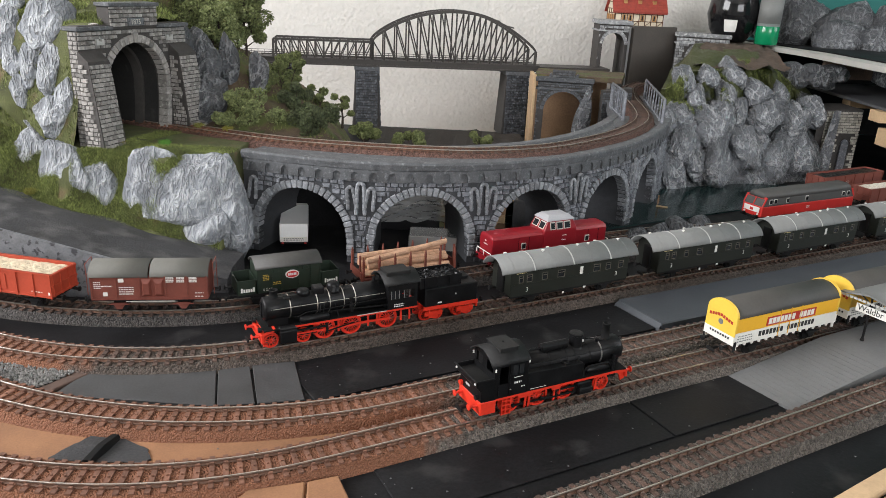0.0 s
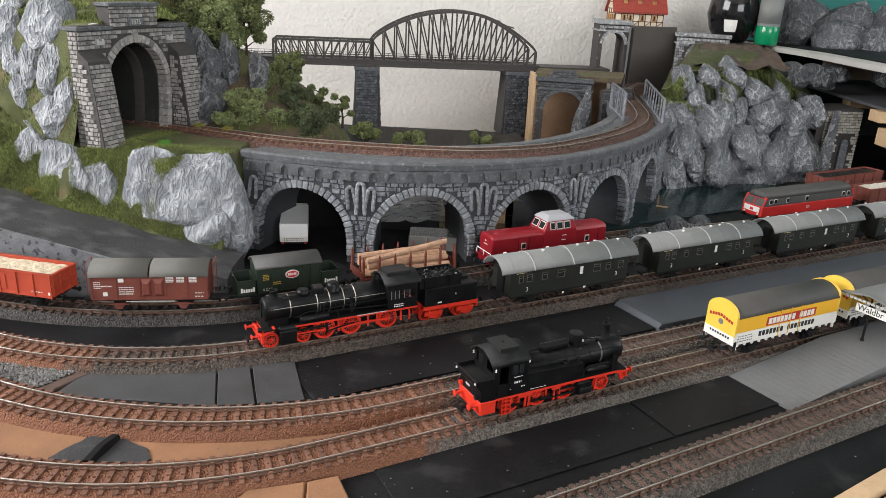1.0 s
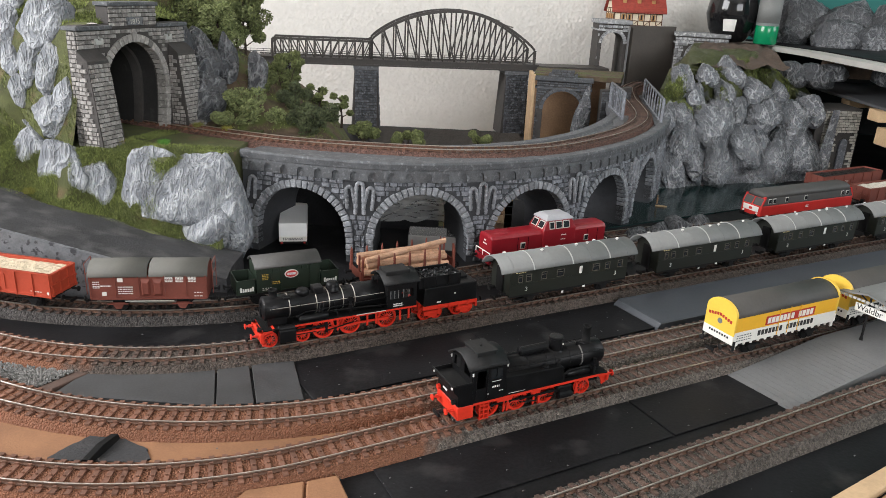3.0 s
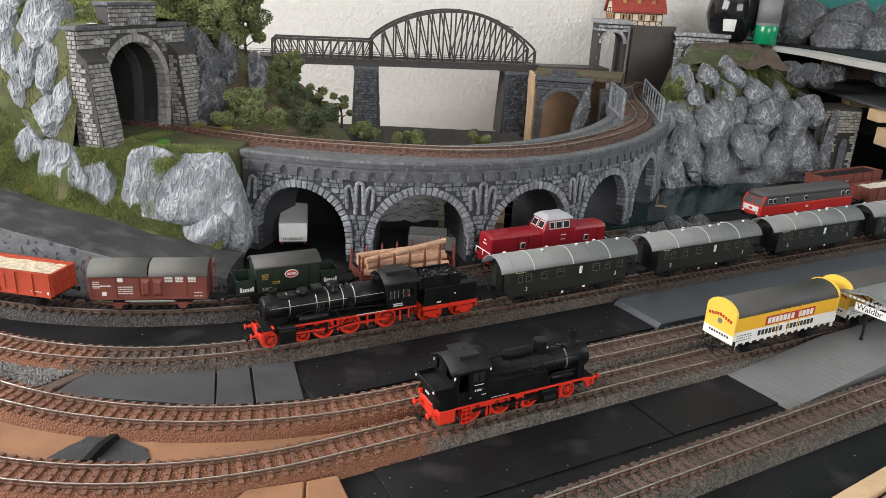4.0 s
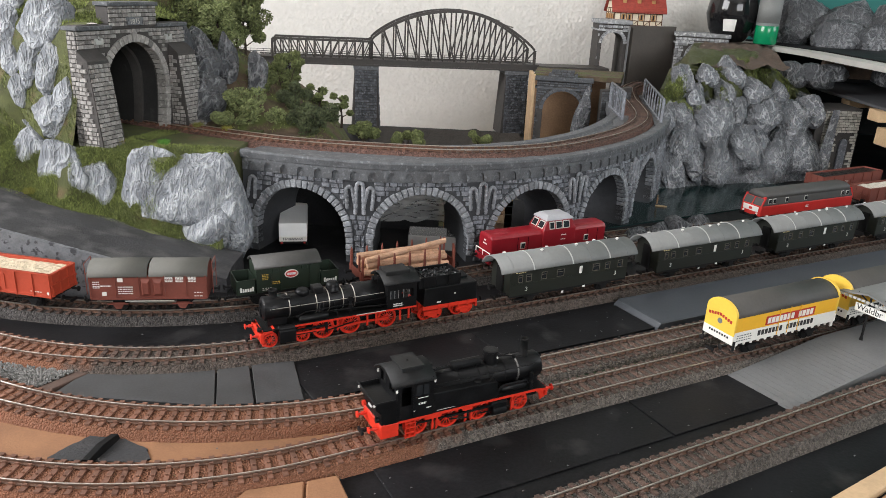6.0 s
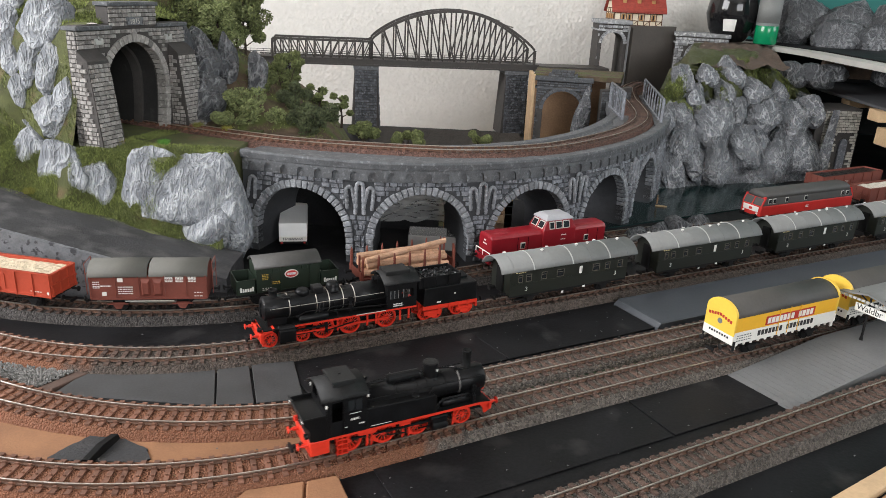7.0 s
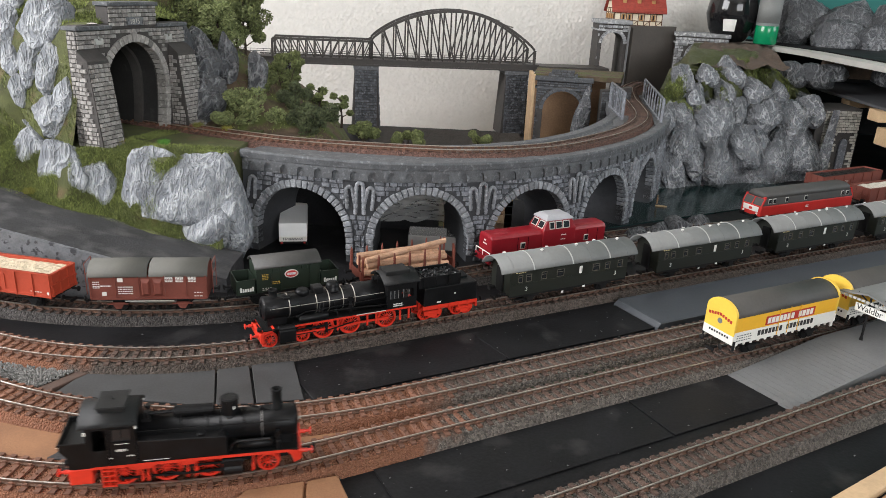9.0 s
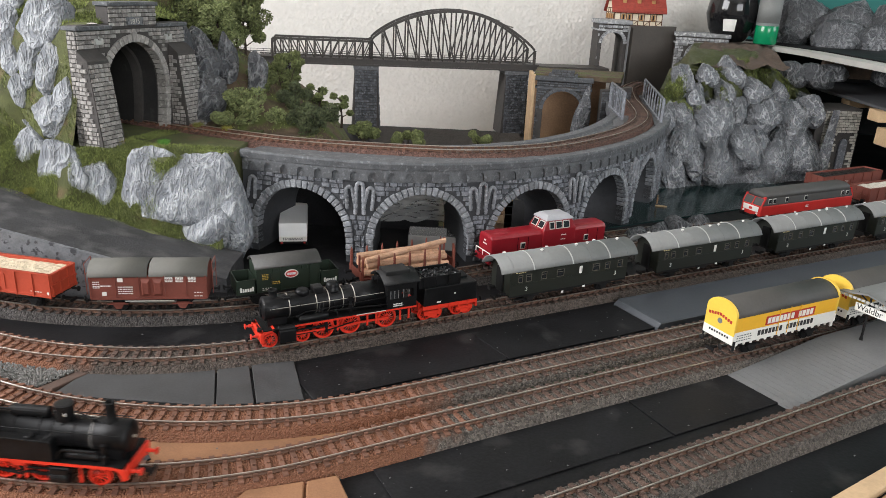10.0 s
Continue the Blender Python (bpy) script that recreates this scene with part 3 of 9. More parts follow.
def mid_hill(x, y):
    """The knoll behind the upper track, between the portal and the bridge."""
    z = 0.096 + 0.088 * smooth_step(-0.13, -0.33, x) * smooth_step(0.0, 0.12, y - (0.895 - 0.28 * (x + 0.33)))
    z -= 0.105 * smooth_step(-0.16, -0.04, x + 0.25 * max(0, y - 0.93))
    z -= 0.16 * smooth_step(1.08, 1.30, y) * smooth_step(-0.42, -0.30, x)
    return z + noise.fractal(Vector((x, y, 3)) * 22, 0.9, 2.2, 4) * 0.006 * smooth_step(0.0, 0.03, y - (0.895 - 0.28 * (x + 0.33)))


def rock(at, size, seed, material=None, m=None, label="grey plaster rock face with pale dry-brushed ridges", detail=5, strength=0.3, grain=(2.6, 2.6, 1.1)):
    """A boulder cut by random planes, with rounded arrises and wrinkled faces."""
    rnd = random.Random(int(seed * 100))
    cuts = []
    for i in range(15):
        d = Vector((rnd.gauss(0, 1), rnd.gauss(0, 1), rnd.gauss(0, 0.9))).normalized()
        cuts.append((d, rnd.uniform(0.72, 1.02)))
    cuts.append((Vector((rnd.uniform(-0.25, 0.25), -1, rnd.uniform(0.0, 0.4))).normalized(), 0.74))
    bm = bmesh.new()
    bmesh.ops.create_icosphere(bm, subdivisions=detail, radius=1.0)
    for v in bm.verts:
        n = v.co.normalized()
        r = sum((max(0.0, n.dot(d)) / h) ** 16 for d, h in cuts) ** (-1 / 16)
        q = n * min(1.25, r)
        low = noise.noise_vector(n * 1.4 + Vector((seed * 3, 1, seed)))
        crack = noise.ridged_multi_fractal(Vector((n.x * grain[0], n.y * grain[1], n.z * grain[2])) + Vector((seed, 0, seed * 2)), 0.85, 2.1, 5, 1.0, 2.0) - 1.2
        f = 1.0 + strength * 0.11 * crack
        v.co = Vector((q.x * size[0], q.y * size[1], q.z * size[2])) * f + Vector((low.x * size[0], low.y * size[1], low.z * size[2])) * 0.10
    ob = link("rock", bm, material or ROCK, smooth=True)
    ob.matrix_world = Matrix.Translation(at) @ (m or Matrix.Identity(4))
    return tagged(ob, label, "rock")


def sheet(name, nu, nv, f, material, label, smooth=True):
    """A surface f(u, v), u and v from 0 to 1."""
    bm = bmesh.new()
    vs = [[bm.verts.new(f(i / nu, j / nv)) for i in range(nu + 1)] for j in range(nv + 1)]
    for j in range(nv):
        for i in range(nu):
            bm.faces.new((vs[j][i], vs[j][i + 1], vs[j + 1][i + 1], vs[j + 1][i]))
    return tagged(link(name, bm, material, smooth=smooth), label, "landscape", kind="structure")


def over_tunnel(u, v):
    e, b = -0.024 + 0.364 * u, 0.006 + 0.44 * v
    p = PORTAL + ALONG * e - OUT * b
    return Vector((p.x, p.y, tunnel_hill(e, b)))


def cells(a, b, seed=0):
    """The two nearest distances to jittered points of a unit grid."""
    i, j = math.floor(a), math.floor(b)
    ds = []
    for p in (i - 1, i, i + 1):
        for q in (j - 1, j, j + 1):
            n = noise.cell_vector((p + 0.5 + seed * 17, q + 0.5, 0.5 + seed))
            ds.append(math.hypot(p + 0.12 + 0.76 * n.x - a, q + 0.12 + 0.76 * n.y - b))
    ds.sort()
    return ds[0], ds[1]


def east_cliff(u, v):
    """The leaning rock wall past the viaduct, then its plateau."""
    x = 0.31 + 0.36 * u
    foot = 1.135 + 0.40 * (x - 0.34)
    top = 0.165 - 0.05 * smooth_step(0.53, 0.66, x) - 0.03 * smooth_step(0.36, 0.32, x)
    if v < 0.6:
        k = v / 0.6
        p = Vector((x + 0.03 * (1 - u) * k, foot + 0.085 * k + 0.01 * k * k, -0.012 + (top + 0.012) * k))
        amp = min(1, k * 5) * (1 if k < 0.9 else 1 - (k - 0.9) * 5)
        w = noise.noise_vector(p * 16) * 0.25
        a, b = p.x * 19 + p.z * 5 + w.x, p.z * 15 - p.x * 3 + w.y
        d0, d1 = cells(a, b)
        lobe = 1 - (2 * d0 / (d0 + d1)) ** 2.2
        d0, d1 = cells(a * 2.3 + w.z * 2, b * 2.1, 3)
        knob = 1 - (2 * d0 / (d0 + d1)) ** 2.2
        d = 0.034 * lobe + 0.011 * knob - 0.026 + rocky(p, 0.0018, 34, 2) + rocky(p, 0.0009, 90, 5)
        return p + Vector((-0.2, -0.85, 0.3)) * d * amp
    k = (v - 0.6) / 0.4
    x += 0.16 * k * (1 - u) + 0.03 * (1 - u)
    p = Vector((x, foot + 0.095 + 0.42 * k, top + 0.022 * smooth_step(0, 0.3, k) + 0.003 * noise.fractal(Vector((x * 25, k * 9, 1)), 0.9, 2.1, 4)))
    return p


def build_hills():
    terrain("ground_west_hill", -0.95, -0.225, 0.688, 1.15, 170, 130, west_hill, GRASSFLOOR, "flocked green hillside of the layout")
    sheet("ground_tunnel_hill", 110, 100, over_tunnel, GRASSFLOOR, "green hill over the tunnel")
    terrain("ground_knoll", -0.46, 0.06, 0.88, 1.30, 110, 90, mid_hill, EARTH, "brown and green flocked knoll behind the track")
    sheet("ground_east_cliff", 250, 300, east_cliff, ROCKEAST, "grey rock wall with earth plateau")
    # dark ramp road below the rocks and its retaining wall
    road = bmesh.new()
    vs = []
    for i in range(41):
        x = -0.205 - 0.62 * i / 40
        z = ramp_z(x) + 0.0025
        near = 0.632 + 0.02 * smooth_step(-0.30, -0.23, x) + 0.5 * max(0, -0.41 - x)
        far = 0.712 + 0.25 * max(0, -0.42 - x)
        vs.append([Vector((x, near, -0.012)), Vector((x, near, z - 0.005)), Vector((x, near + 0.004, z - 0.0045)), Vector((x, 0.672 + 0.5 * max(0, -0.41 - x), z + 0.0005)), Vector((x, far, z)), Vector((x, far, -0.012))])
    tagged(link("road", loft(vs), ROADTAR), "black painted model road ramp below the rocks", "road", kind="structure")
    wall = []
    for i in range(61):
        x = -0.265 - 0.50 * i / 60
        y, z = 0.628 + 0.5 * max(0, -0.41 - x), ramp_z(x) - 0.0015
        wall.append([Vector((x, y + d, zz)) for d, zz in ((-0.002, -0.012), (0.0035, -0.012), (0.0035, z), (0.0, z))])
    tagged(link("retaining_wall", loft(wall), CONCRETE_STONE), "grey retaining wall with cut stone joints", "wall", kind="structure")


CONCRETE_STONE = mat("grey_cut_stone", (0.15, 0.156, 0.165), 0.8, 0, 0.3, 120, 700, 0.6, 0.001, ((0.05, 0.05, 0.055), 0.56, 0.62, 150))
build_hills()


# ---- vehicles: x runs along the track, y to its left, z up from the rail ----
def paint(name, c, rough=0.4, var=0.12, spec=0.5):
    return mat(name, c, rough, 0, var, 60, 500, 0.06, 0.0003, spec=spec)


LOCO_BLACK = mat("satin_black_plastic", (0.006, 0.006, 0.0065), 0.42, 0, 0.5, 90, 700, 0.35, 0.0006, spec=0.22)
SOOT = paint("matt_black", (0.005, 0.005, 0.005), 0.7, 0.3, 0.2)
ROOFBLACK = mat("dark_grey_cab_roof", (0.014, 0.014, 0.014), 0.55, 0, 0.4, 90, 700, 0.3, 0.0005, spec=0.25)
LOCO_RED = paint("signal_red_plastic", (0.68, 0.035, 0.015), 0.42, 0.15)
BRASS = mat("silver_boiler_band", (0.55, 0.52, 0.47), 0.35, 0.8, 0.1, 60, 300, 0)
WHITE = paint("white_print", (0.75, 0.74, 0.70), 0.5, 0.08)
CREAM = paint("cream_print", (0.70, 0.58, 0.30), 0.5, 0.08)
GLASS = mat("smoked_glazing", (0.02, 0.022, 0.024), 0.08, 0, 0.2, 40, 300, 0)
COALM = mat("coal", (0.012, 0.012, 0.013), 0.35, 0, 0.4, 200, 900, 0.3, 0.0004)
COACH_GREEN = paint("dark_bottle_green", (0.0105, 0.0125, 0.0085), 0.5, 0.2)
COACH_ROOF = mat("grey_coach_roof", (0.18, 0.185, 0.18), 0.62, 0, 0.12, 30, 400, 0.1, 0.0003, ((0.14, 0.14, 0.135), 0.55, 0.8, 25))
RIB = paint("pale_roof_rib", (0.42, 0.42, 0.40), 0.5)
FRAMEBLACK = paint("black_underframe", (0.007, 0.0065, 0.0065), 0.6, 0.3, 0.3)
YELLOW = paint("beer_wagon_yellow", (0.80, 0.43, 0.03), 0.45, 0.06)
YELLOW_END = paint("bright_yellow_end", (0.80, 0.53, 0.07), 0.45, 0.06)
WAGONWHITE = paint("white_wagon_paint", (0.78, 0.76, 0.70), 0.5, 0.06)
SIGNRED = paint("dark_red_board", (0.42, 0.03, 0.02), 0.5)
INKBLACK = paint("black_print", (0.02, 0.02, 0.02), 0.5)
OCHRE = paint("gold_print", (0.55, 0.36, 0.06), 0.5)
ROOFDARK = mat("dark_grey_wagon_roof", (0.055, 0.052, 0.047), 0.6, 0, 0.2, 40, 500, 0.15, 0.0003)
BROWNRED = paint("oxide_brown", (0.17, 0.045, 0.03), 0.55, 0.2)
OPENRED = paint("vermilion_brown", (0.42, 0.06, 0.028), 0.5, 0.15)
GREYROOF = mat("grey_brown_sliding_roof", (0.11, 0.107, 0.095), 0.8, 0, 0.1, 40, 500, 0.1, 0.0003)
SAND = mat("pale_sand_load", (0.58, 0.49, 0.35), 0.95, 0, 0.25, 300, 1500, 1.0, 0.0015)
GREENBOX = paint("deep_green_wagon", (0.011, 0.022, 0.012), 0.5, 0.2)
BADGERED = paint("badge_red", (0.55, 0.03, 0.03), 0.4)
STAKE = paint("brown_stake", (0.16, 0.04, 0.025), 0.6, 0.2)
WOODLOG = mat("pine_log", (0.50, 0.30, 0.19), 0.75, 0, 0.3, 120, 900, 0.6, 0.0008, ((0.33, 0.18, 0.09), 0.55, 0.75, 200), rand=0.2)
DIESELRED = paint("crimson_diesel", (0.24, 0.009, 0.016), 0.35, 0.12)
DIESELRED2 = paint("bright_red_diesel", (0.55, 0.025, 0.02), 0.4, 0.12)
SILVER = paint("silver_grey_cab_roof", (0.40, 0.40, 0.42), 0.4, 0.08)
WINFRAME = paint("pale_window_frame", (0.50, 0.48, 0.44), 0.45)
COACHFRAME = paint("dull_brown_window_frame", (0.10, 0.09, 0.07), 0.5)
TAIL = paint("grey_weathered_roof", (0.06, 0.058, 0.055), 0.6, 0.2)


def wheel_mesh(r, spokes, name):
    """A flanged wheel in the xz plane: tyre, hub, spokes (or a plain disc)."""
    bm = bmesh.new()
    n = 24
    prof = [(0.00, r * 0.80), (0.0, r), (0.0019, r), (0.0019, r + 0.0009), (0.0025, r + 0.0009), (0.0025, r * 0.80)]
    rings = [[Vector((math.cos(t) * q, y, math.sin(t) * q)) for y, q in prof] for t in (2 * math.pi * i / n for i in range(n))]
    vs = [[bm.verts.new(p) for p in ring] for ring in rings]
    for i in range(n):
        a, b = vs[i], vs[(i + 1) % n]
        for k in range(6):
            bm.faces.new((a[k], a[(k + 1) % 6], b[(k + 1) % 6], b[k]))
    add_lathe(bm, (0, -0.0004, 0), (0, 1, 0), [(0, r * 0.17), (0.0026, r * 0.2), (0.0028, r * 0.1)], 12)
    if spokes:
        for i in range(spokes):
            t = 2 * math.pi * i / spokes
            add_tube(bm, (math.cos(t) * r * 0.15, 0.001, math.sin(t) * r * 0.15), (math.cos(t) * r * 0.84, 0.001, math.sin(t) * r * 0.84), 0.00045, 0.00035, 5)
    else:
        add_lathe(bm, (0, 0.0004, 0), (0, 1, 0), [(0, r * 0.82), (0.0012, r * 0.82)], 20)
    return mesh_of(bm, name)


WHEELS = {}


def wheel_pair(parent, x, r, material, spokes=0):
    key = (r, spokes, material.name)
    if key not in WHEELS:
        me = wheel_mesh(r, spokes, "wheel")
        me.materials.append(material)
        WHEELS[key] = me
    for y, turn in ((-0.0096, 0), (0.0096, math.pi)):
        w = part("wheel", WHEELS[key], None, parent)
        w.matrix_local = Matrix.Translation((x, y, r)) @ Matrix.Rotation(turn, 4, "Z")
    part("axle", tube((x, -0.009, r), (x, 0.009, r), 0.001, n=8), FRAMEBLACK, parent)


def buffers(parent, x, d, material, z=0.0122, y=0.0100):
    for s in (-y, y):
        part("buffer", lathe((x, s, z), (d, 0, 0), [(0, 0.0013), (0.0035, 0.0013), (0.0036, 0.0008), (0.0058, 0.0008), (0.0058, 0.0023), (0.0066, 0.0023), (0.0069, 0.0012)], 12), material, parent)


def coupling(parent, x, d):
    bm = bmesh.new()
    add_box(bm, min(x, x + d * 0.008), max(x, x + d * 0.008), -0.0012, 0.0012, 0.0055, 0.0072)
    add_box(bm, min(x + d * 0.007, x + d * 0.0085), max(x + d * 0.007, x + d * 0.0085), -0.004, 0.004, 0.005, 0.0075)
    part("coupling", bm, FRAMEBLACK, parent, "black hook coupling")


def roof_shell(x0, x1, half, ze, zt, thick=0.0009, n=14, over=0.0, power=2.0):
    """A barrel roof between eaves height ze and crown zt."""
    out, inn = [], []
    for i in range(n + 1):
        t = -1 + 2 * i / n
        z = ze + (zt - ze) * (1 - abs(t) ** power) ** (0.75 if power > 2 else 1)
        out.append((t * half, z))
        inn.append((t * (half - thick), z - thick))
    ring = out + inn[::-1]
    return loft([[Vector((x, a, b)) for a, b in ring] for x in (x0, x1)])


def bars(parent, name, x0, x1, y, rows, material, z_h=0.0012, gap=0.0006, seed=1, side=-1, tight=0.0009):
    """Unreadable print: short bars in rows."""
    rnd = random.Random(seed)
    bm = bmesh.new()
    for z in rows:
        x = x0
        while x < x1:
            w = min(rnd.uniform(1.0, 2.6) * tight, x1 - x)
            add_box(bm, x, x + w, min(y, y + side * 0.00015), max(y, y + side * 0.00015), z, z + z_h)
            x += w + gap
    return part(name, bm, material, parent)


def letters(parent, name, word, at, size, material, rot=(90, 0, 0)):
    c = bpy.data.curves.new(name, "FONT")
    c.body, c.size, c.extrude = word, size, 0.0001
    c.materials.append(material)
    o = new(name, c)
    o.parent = parent
    o.matrix_local = pose(*at, *rot)
    return o


def on_track(path, s, flip=False):
    p, h = path.at(s)
    return Matrix.Translation(p) @ Matrix.Rotation(h + (math.pi if flip else 0), 4, "Z")


def rounded(bm, off, seg=2):
    bmesh.ops.bevel(bm, geom=list(bm.edges), offset=off, segments=seg, profile=0.6, affect="EDGES")
    return bm


def lift(t, dz, stay=("wheel", "axle", "axle_guard", "buffer", "coupling", "bogie")):
    """Raise a thing's body over its running gear."""
    for o in t.children:
        if not o.name.startswith(stay):
            o.location.z += dz
    return t


def side_wall(x0, x1, z0, z1, y, holes, thick=0.0008):
    """A wall in the xz plane with rectangular openings, as one mesh."""
    xs = sorted({x0, x1, *[h[0] for h in holes], *[h[1] for h in holes]})
    zs = sorted({z0, z1, *[h[2] for h in holes], *[h[3] for h in holes]})
    bm = bmesh.new()
    for a, b in zip(xs, xs[1:]):
        for c, d in zip(zs, zs[1:]):
            mx, mz = (a + b) / 2, (c + d) / 2
            if not any(h[0] < mx < h[1] and h[2] < mz < h[3] for h in holes):
                add_box(bm, a, b, y - thick / 2, y + thick / 2, c, d)
    bmesh.ops.remove_doubles(bm, verts=bm.verts, dist=1e-6)
    return bm


# -- the tank engine that sets off, cab first --
def tank_engine():
    t = thing("tank_locomotive", "black model tank steam locomotive with bright red running gear", "locomotive")
    part("frame", rounded(box(-0.0600, 0.0600, -0.0045, 0.0045, 0.0052, 0.0150), 0.0005, 1), SOOT, t, "dark inner frame")
    for x in (-0.0376, -0.0144, 0.0090):
        wheel_pair(t, x, 0.0080, LOCO_RED, 14)
    wheel_pair(t, 0.0425, 0.0060, LOCO_RED, 10)
    pl = lambda a, b, d: Vector((a, d, b))
    for s in (-1, 1):
        lo_hi = lambda a, b: (min(s * a, s * b), max(s * a, s * b))
        y = s * 0.0116
        rod = bmesh.new()
        add_box(rod, -0.0386, 0.0100, y - 0.0004, y + 0.0004, 0.0060, 0.0072)
        for x in (-0.0376, -0.0144, 0.0090):
            add_lathe(rod, (x, y - s * 0.0006, 0.0066), (0, s, 0), [(0, 0.0013), (0.0014, 0.0013), (0.0015, 0.0004)], 10)
        add_box(rod, -0.0150, 0.0180, y + s * 0.0012 - 0.0004, y + s * 0.0012 + 0.0004, 0.0064, 0.0076)
        part("coupling_rod", rod, SOOT, t, "dark coupling and connecting rods")
        cyl = bmesh.new()
        add_lathe(cyl, (0.0165, s * 0.0133, 0.0068), (1, 0, 0), [(0, 0.0016), (0.0008, 0.0034), (0.0112, 0.0034), (0.0120, 0.0016)], 16)
        add_lathe(cyl, (0.0160, s * 0.0128, 0.0116), (1, 0, 0), [(0, 0.0010), (0.0008, 0.0021), (0.0122, 0.0021), (0.0130, 0.0010)], 14)
        add_box(cyl, 0.0175, 0.0275, *lo_hi(0.0100, 0.0155), 0.0070, 0.0125)
        part("cylinder", cyl, LOCO_BLACK, t)
        gear = bmesh.new()
        add_box(gear, -0.0030, 0.0165, *lo_hi(0.0119, 0.0127), 0.0100, 0.0113)
        add_box(gear, -0.0015, -0.0002, *lo_hi(0.0121, 0.0129), 0.0055, 0.0140)
        add_box(gear, 0.0080, 0.0170, *lo_hi(0.0124, 0.0130), 0.0064, 0.0071)
        add_tube(gear, (-0.0144, s * 0.0130, 0.0080), (-0.0010, s * 0.0130, 0.0062), 0.0005, n=6)
        add_tube(gear, (0.0150, s * 0.0129, 0.0045), (0.0160, s * 0.0129, 0.0110), 0.0005, n=6)
        part("valve_gear", gear, SOOT, t)
        val = bmesh.new()
        add_prism(val, [(-0.0530, 0.0150), (0.0520, 0.0150), (0.0600, 0.0142), (0.0600, 0.0158), (0.0520, 0.0168), (-0.0530, 0.0168)], s * 0.0138, s * 0.0148, pl)
        for a, b in ((-0.0330, -0.0215), (-0.0050, 0.0010)):
            add_prism(val, [(a, 0.0118), (b, 0.0118), (b + 0.001, 0.0151), (a - 0.001, 0.0151)], s * 0.0122, s * 0.0132, pl)
        part("footplate_edge", val, LOCO_RED, t, "red footplate valance")
        for zz in (0.0032, 0.0066, 0.0100, 0.0132):
            part("cab_step", box(-0.0480, -0.0405, *lo_hi(0.0122, 0.0152), zz, zz + 0.0008), LOCO_RED, t)
        for xx in (-0.0480, -0.0448, -0.0412):
            part("step_rail", box(xx, xx + 0.0007, *lo_hi(0.0143, 0.0150), 0.0028, 0.0150), LOCO_RED, t)
        for xx in (-0.0275, -0.0245, -0.0030, 0.0015, 0.0335):
            hang = tube((xx, s * 0.0123, 0.0030), (xx + 0.0008, s * 0.0123, 0.0150), 0.0006, n=6)
            add_box(hang, xx - 0.0004, xx + 0.0012, *lo_hi(0.0118, 0.0128), 0.0040, 0.0085)
            part("brake_hanger", hang, LOCO_RED, t)
        tank = bmesh.new()
        add_prism(tank, [(-0.0285, 0.0168), (0.0200, 0.0168), (0.0200, 0.0282), (0.0188, 0.0297), (-0.0285, 0.0312)], s * 0.0080, s * 0.0146, pl)
        tk = part("side_tank", rounded(tank, 0.0007), LOCO_BLACK, t)
        for xx in (-0.0282, 0.0190):
            part("tank_strip", box(xx, xx + 0.0007, *lo_hi(0.0146, 0.0150), 0.0172, 0.0295), SOOT, tk)
        part("print", box(-0.0255, -0.0120, *lo_hi(0.0147, 0.0149), 0.0182, 0.0185), WHITE, tk, "thin line of white lettering")
        part("tank_filler", lathe((0.0060, s * 0.0112, 0.0300), (0, 0, 1), [(0, 0.0026), (0.0012, 0.0026), (0.0016, 0.0020)], 12), LOCO_BLACK, t)
        cs = side_wall(-0.0540, -0.0285, 0.0168, 0.0430, s * 0.0145, [(-0.0510, -0.0440, 0.0270, 0.0400), (-0.0405, -0.0315, 0.0320, 0.0400)])
        side = part("cab_side", cs, LOCO_BLACK, t)
        part("window_pane", box(-0.0405, -0.0315, *lo_hi(0.0142, 0.0145), 0.0320, 0.0400), GLASS, side)
        fr = bmesh.new()
        for a, b, c, d in ((-0.0408, -0.0312, 0.0316, 0.0321), (-0.0408, -0.0312, 0.0399, 0.0404), (-0.0362, -0.0358, 0.0320, 0.0400), (-0.0434, -0.0430, 0.0175, 0.0410)):
            add_box(fr, a, b, *lo_hi(0.0148, 0.0153), c, d)
        part("window_frame", fr, LOCO_BLACK, side)
        part("number_plate", box(-0.0395, -0.0325, *lo_hi(0.0149, 0.0151), 0.0304, 0.0308), WHITE, side)
        bars(side, "print", -0.0390, -0.0335, s * 0.0149, (0.0258,), WHITE, 0.0014, 0.0006, 3, s, 0.0007)
        bars(side, "print", -0.0335, -0.0300, s * 0.0149, (0.0222,), WHITE, 0.0008, 0.0004, 4, s, 0.0006)
        bars(side, "print", -0.0426, -0.0410, s * 0.0149, (0.0215,), WHITE, 0.0006, 0.0004, 5, s, 0.0006)
        rail = bmesh.new()
        for xx in (-0.0520, -0.0432):
            add_tube(rail, (xx, s * 0.0156, 0.0190), (xx, s * 0.0156, 0.0380), 0.0003, n=6)
        add_tube(rail, (-0.0280, s * 0.0102, 0.0345), (0.0560, s * 0.0102, 0.0340), 0.0003, n=6)
        part("handrail", rail, LOCO_BLACK, t)
        for xx, zz in ((-0.0545, 0.0386), (-0.0280, 0.0410)):
            part("lamp", rounded(box(xx - 0.0006, xx + 0.0006, *lo_hi(0.0148, 0.0156), zz - 0.0012, zz + 0.0012), 0.0003, 1), WHITE, t, "small white lamp")
        pipe = bmesh.new()
        pts = [(0.0215, s * 0.0125, 0.0180), (0.0225, s * 0.0125, 0.0222), (0.0255, s * 0.0125, 0.0242), (0.0440, s * 0.0125, 0.0242), (0.0455, s * 0.0122, 0.0215)]
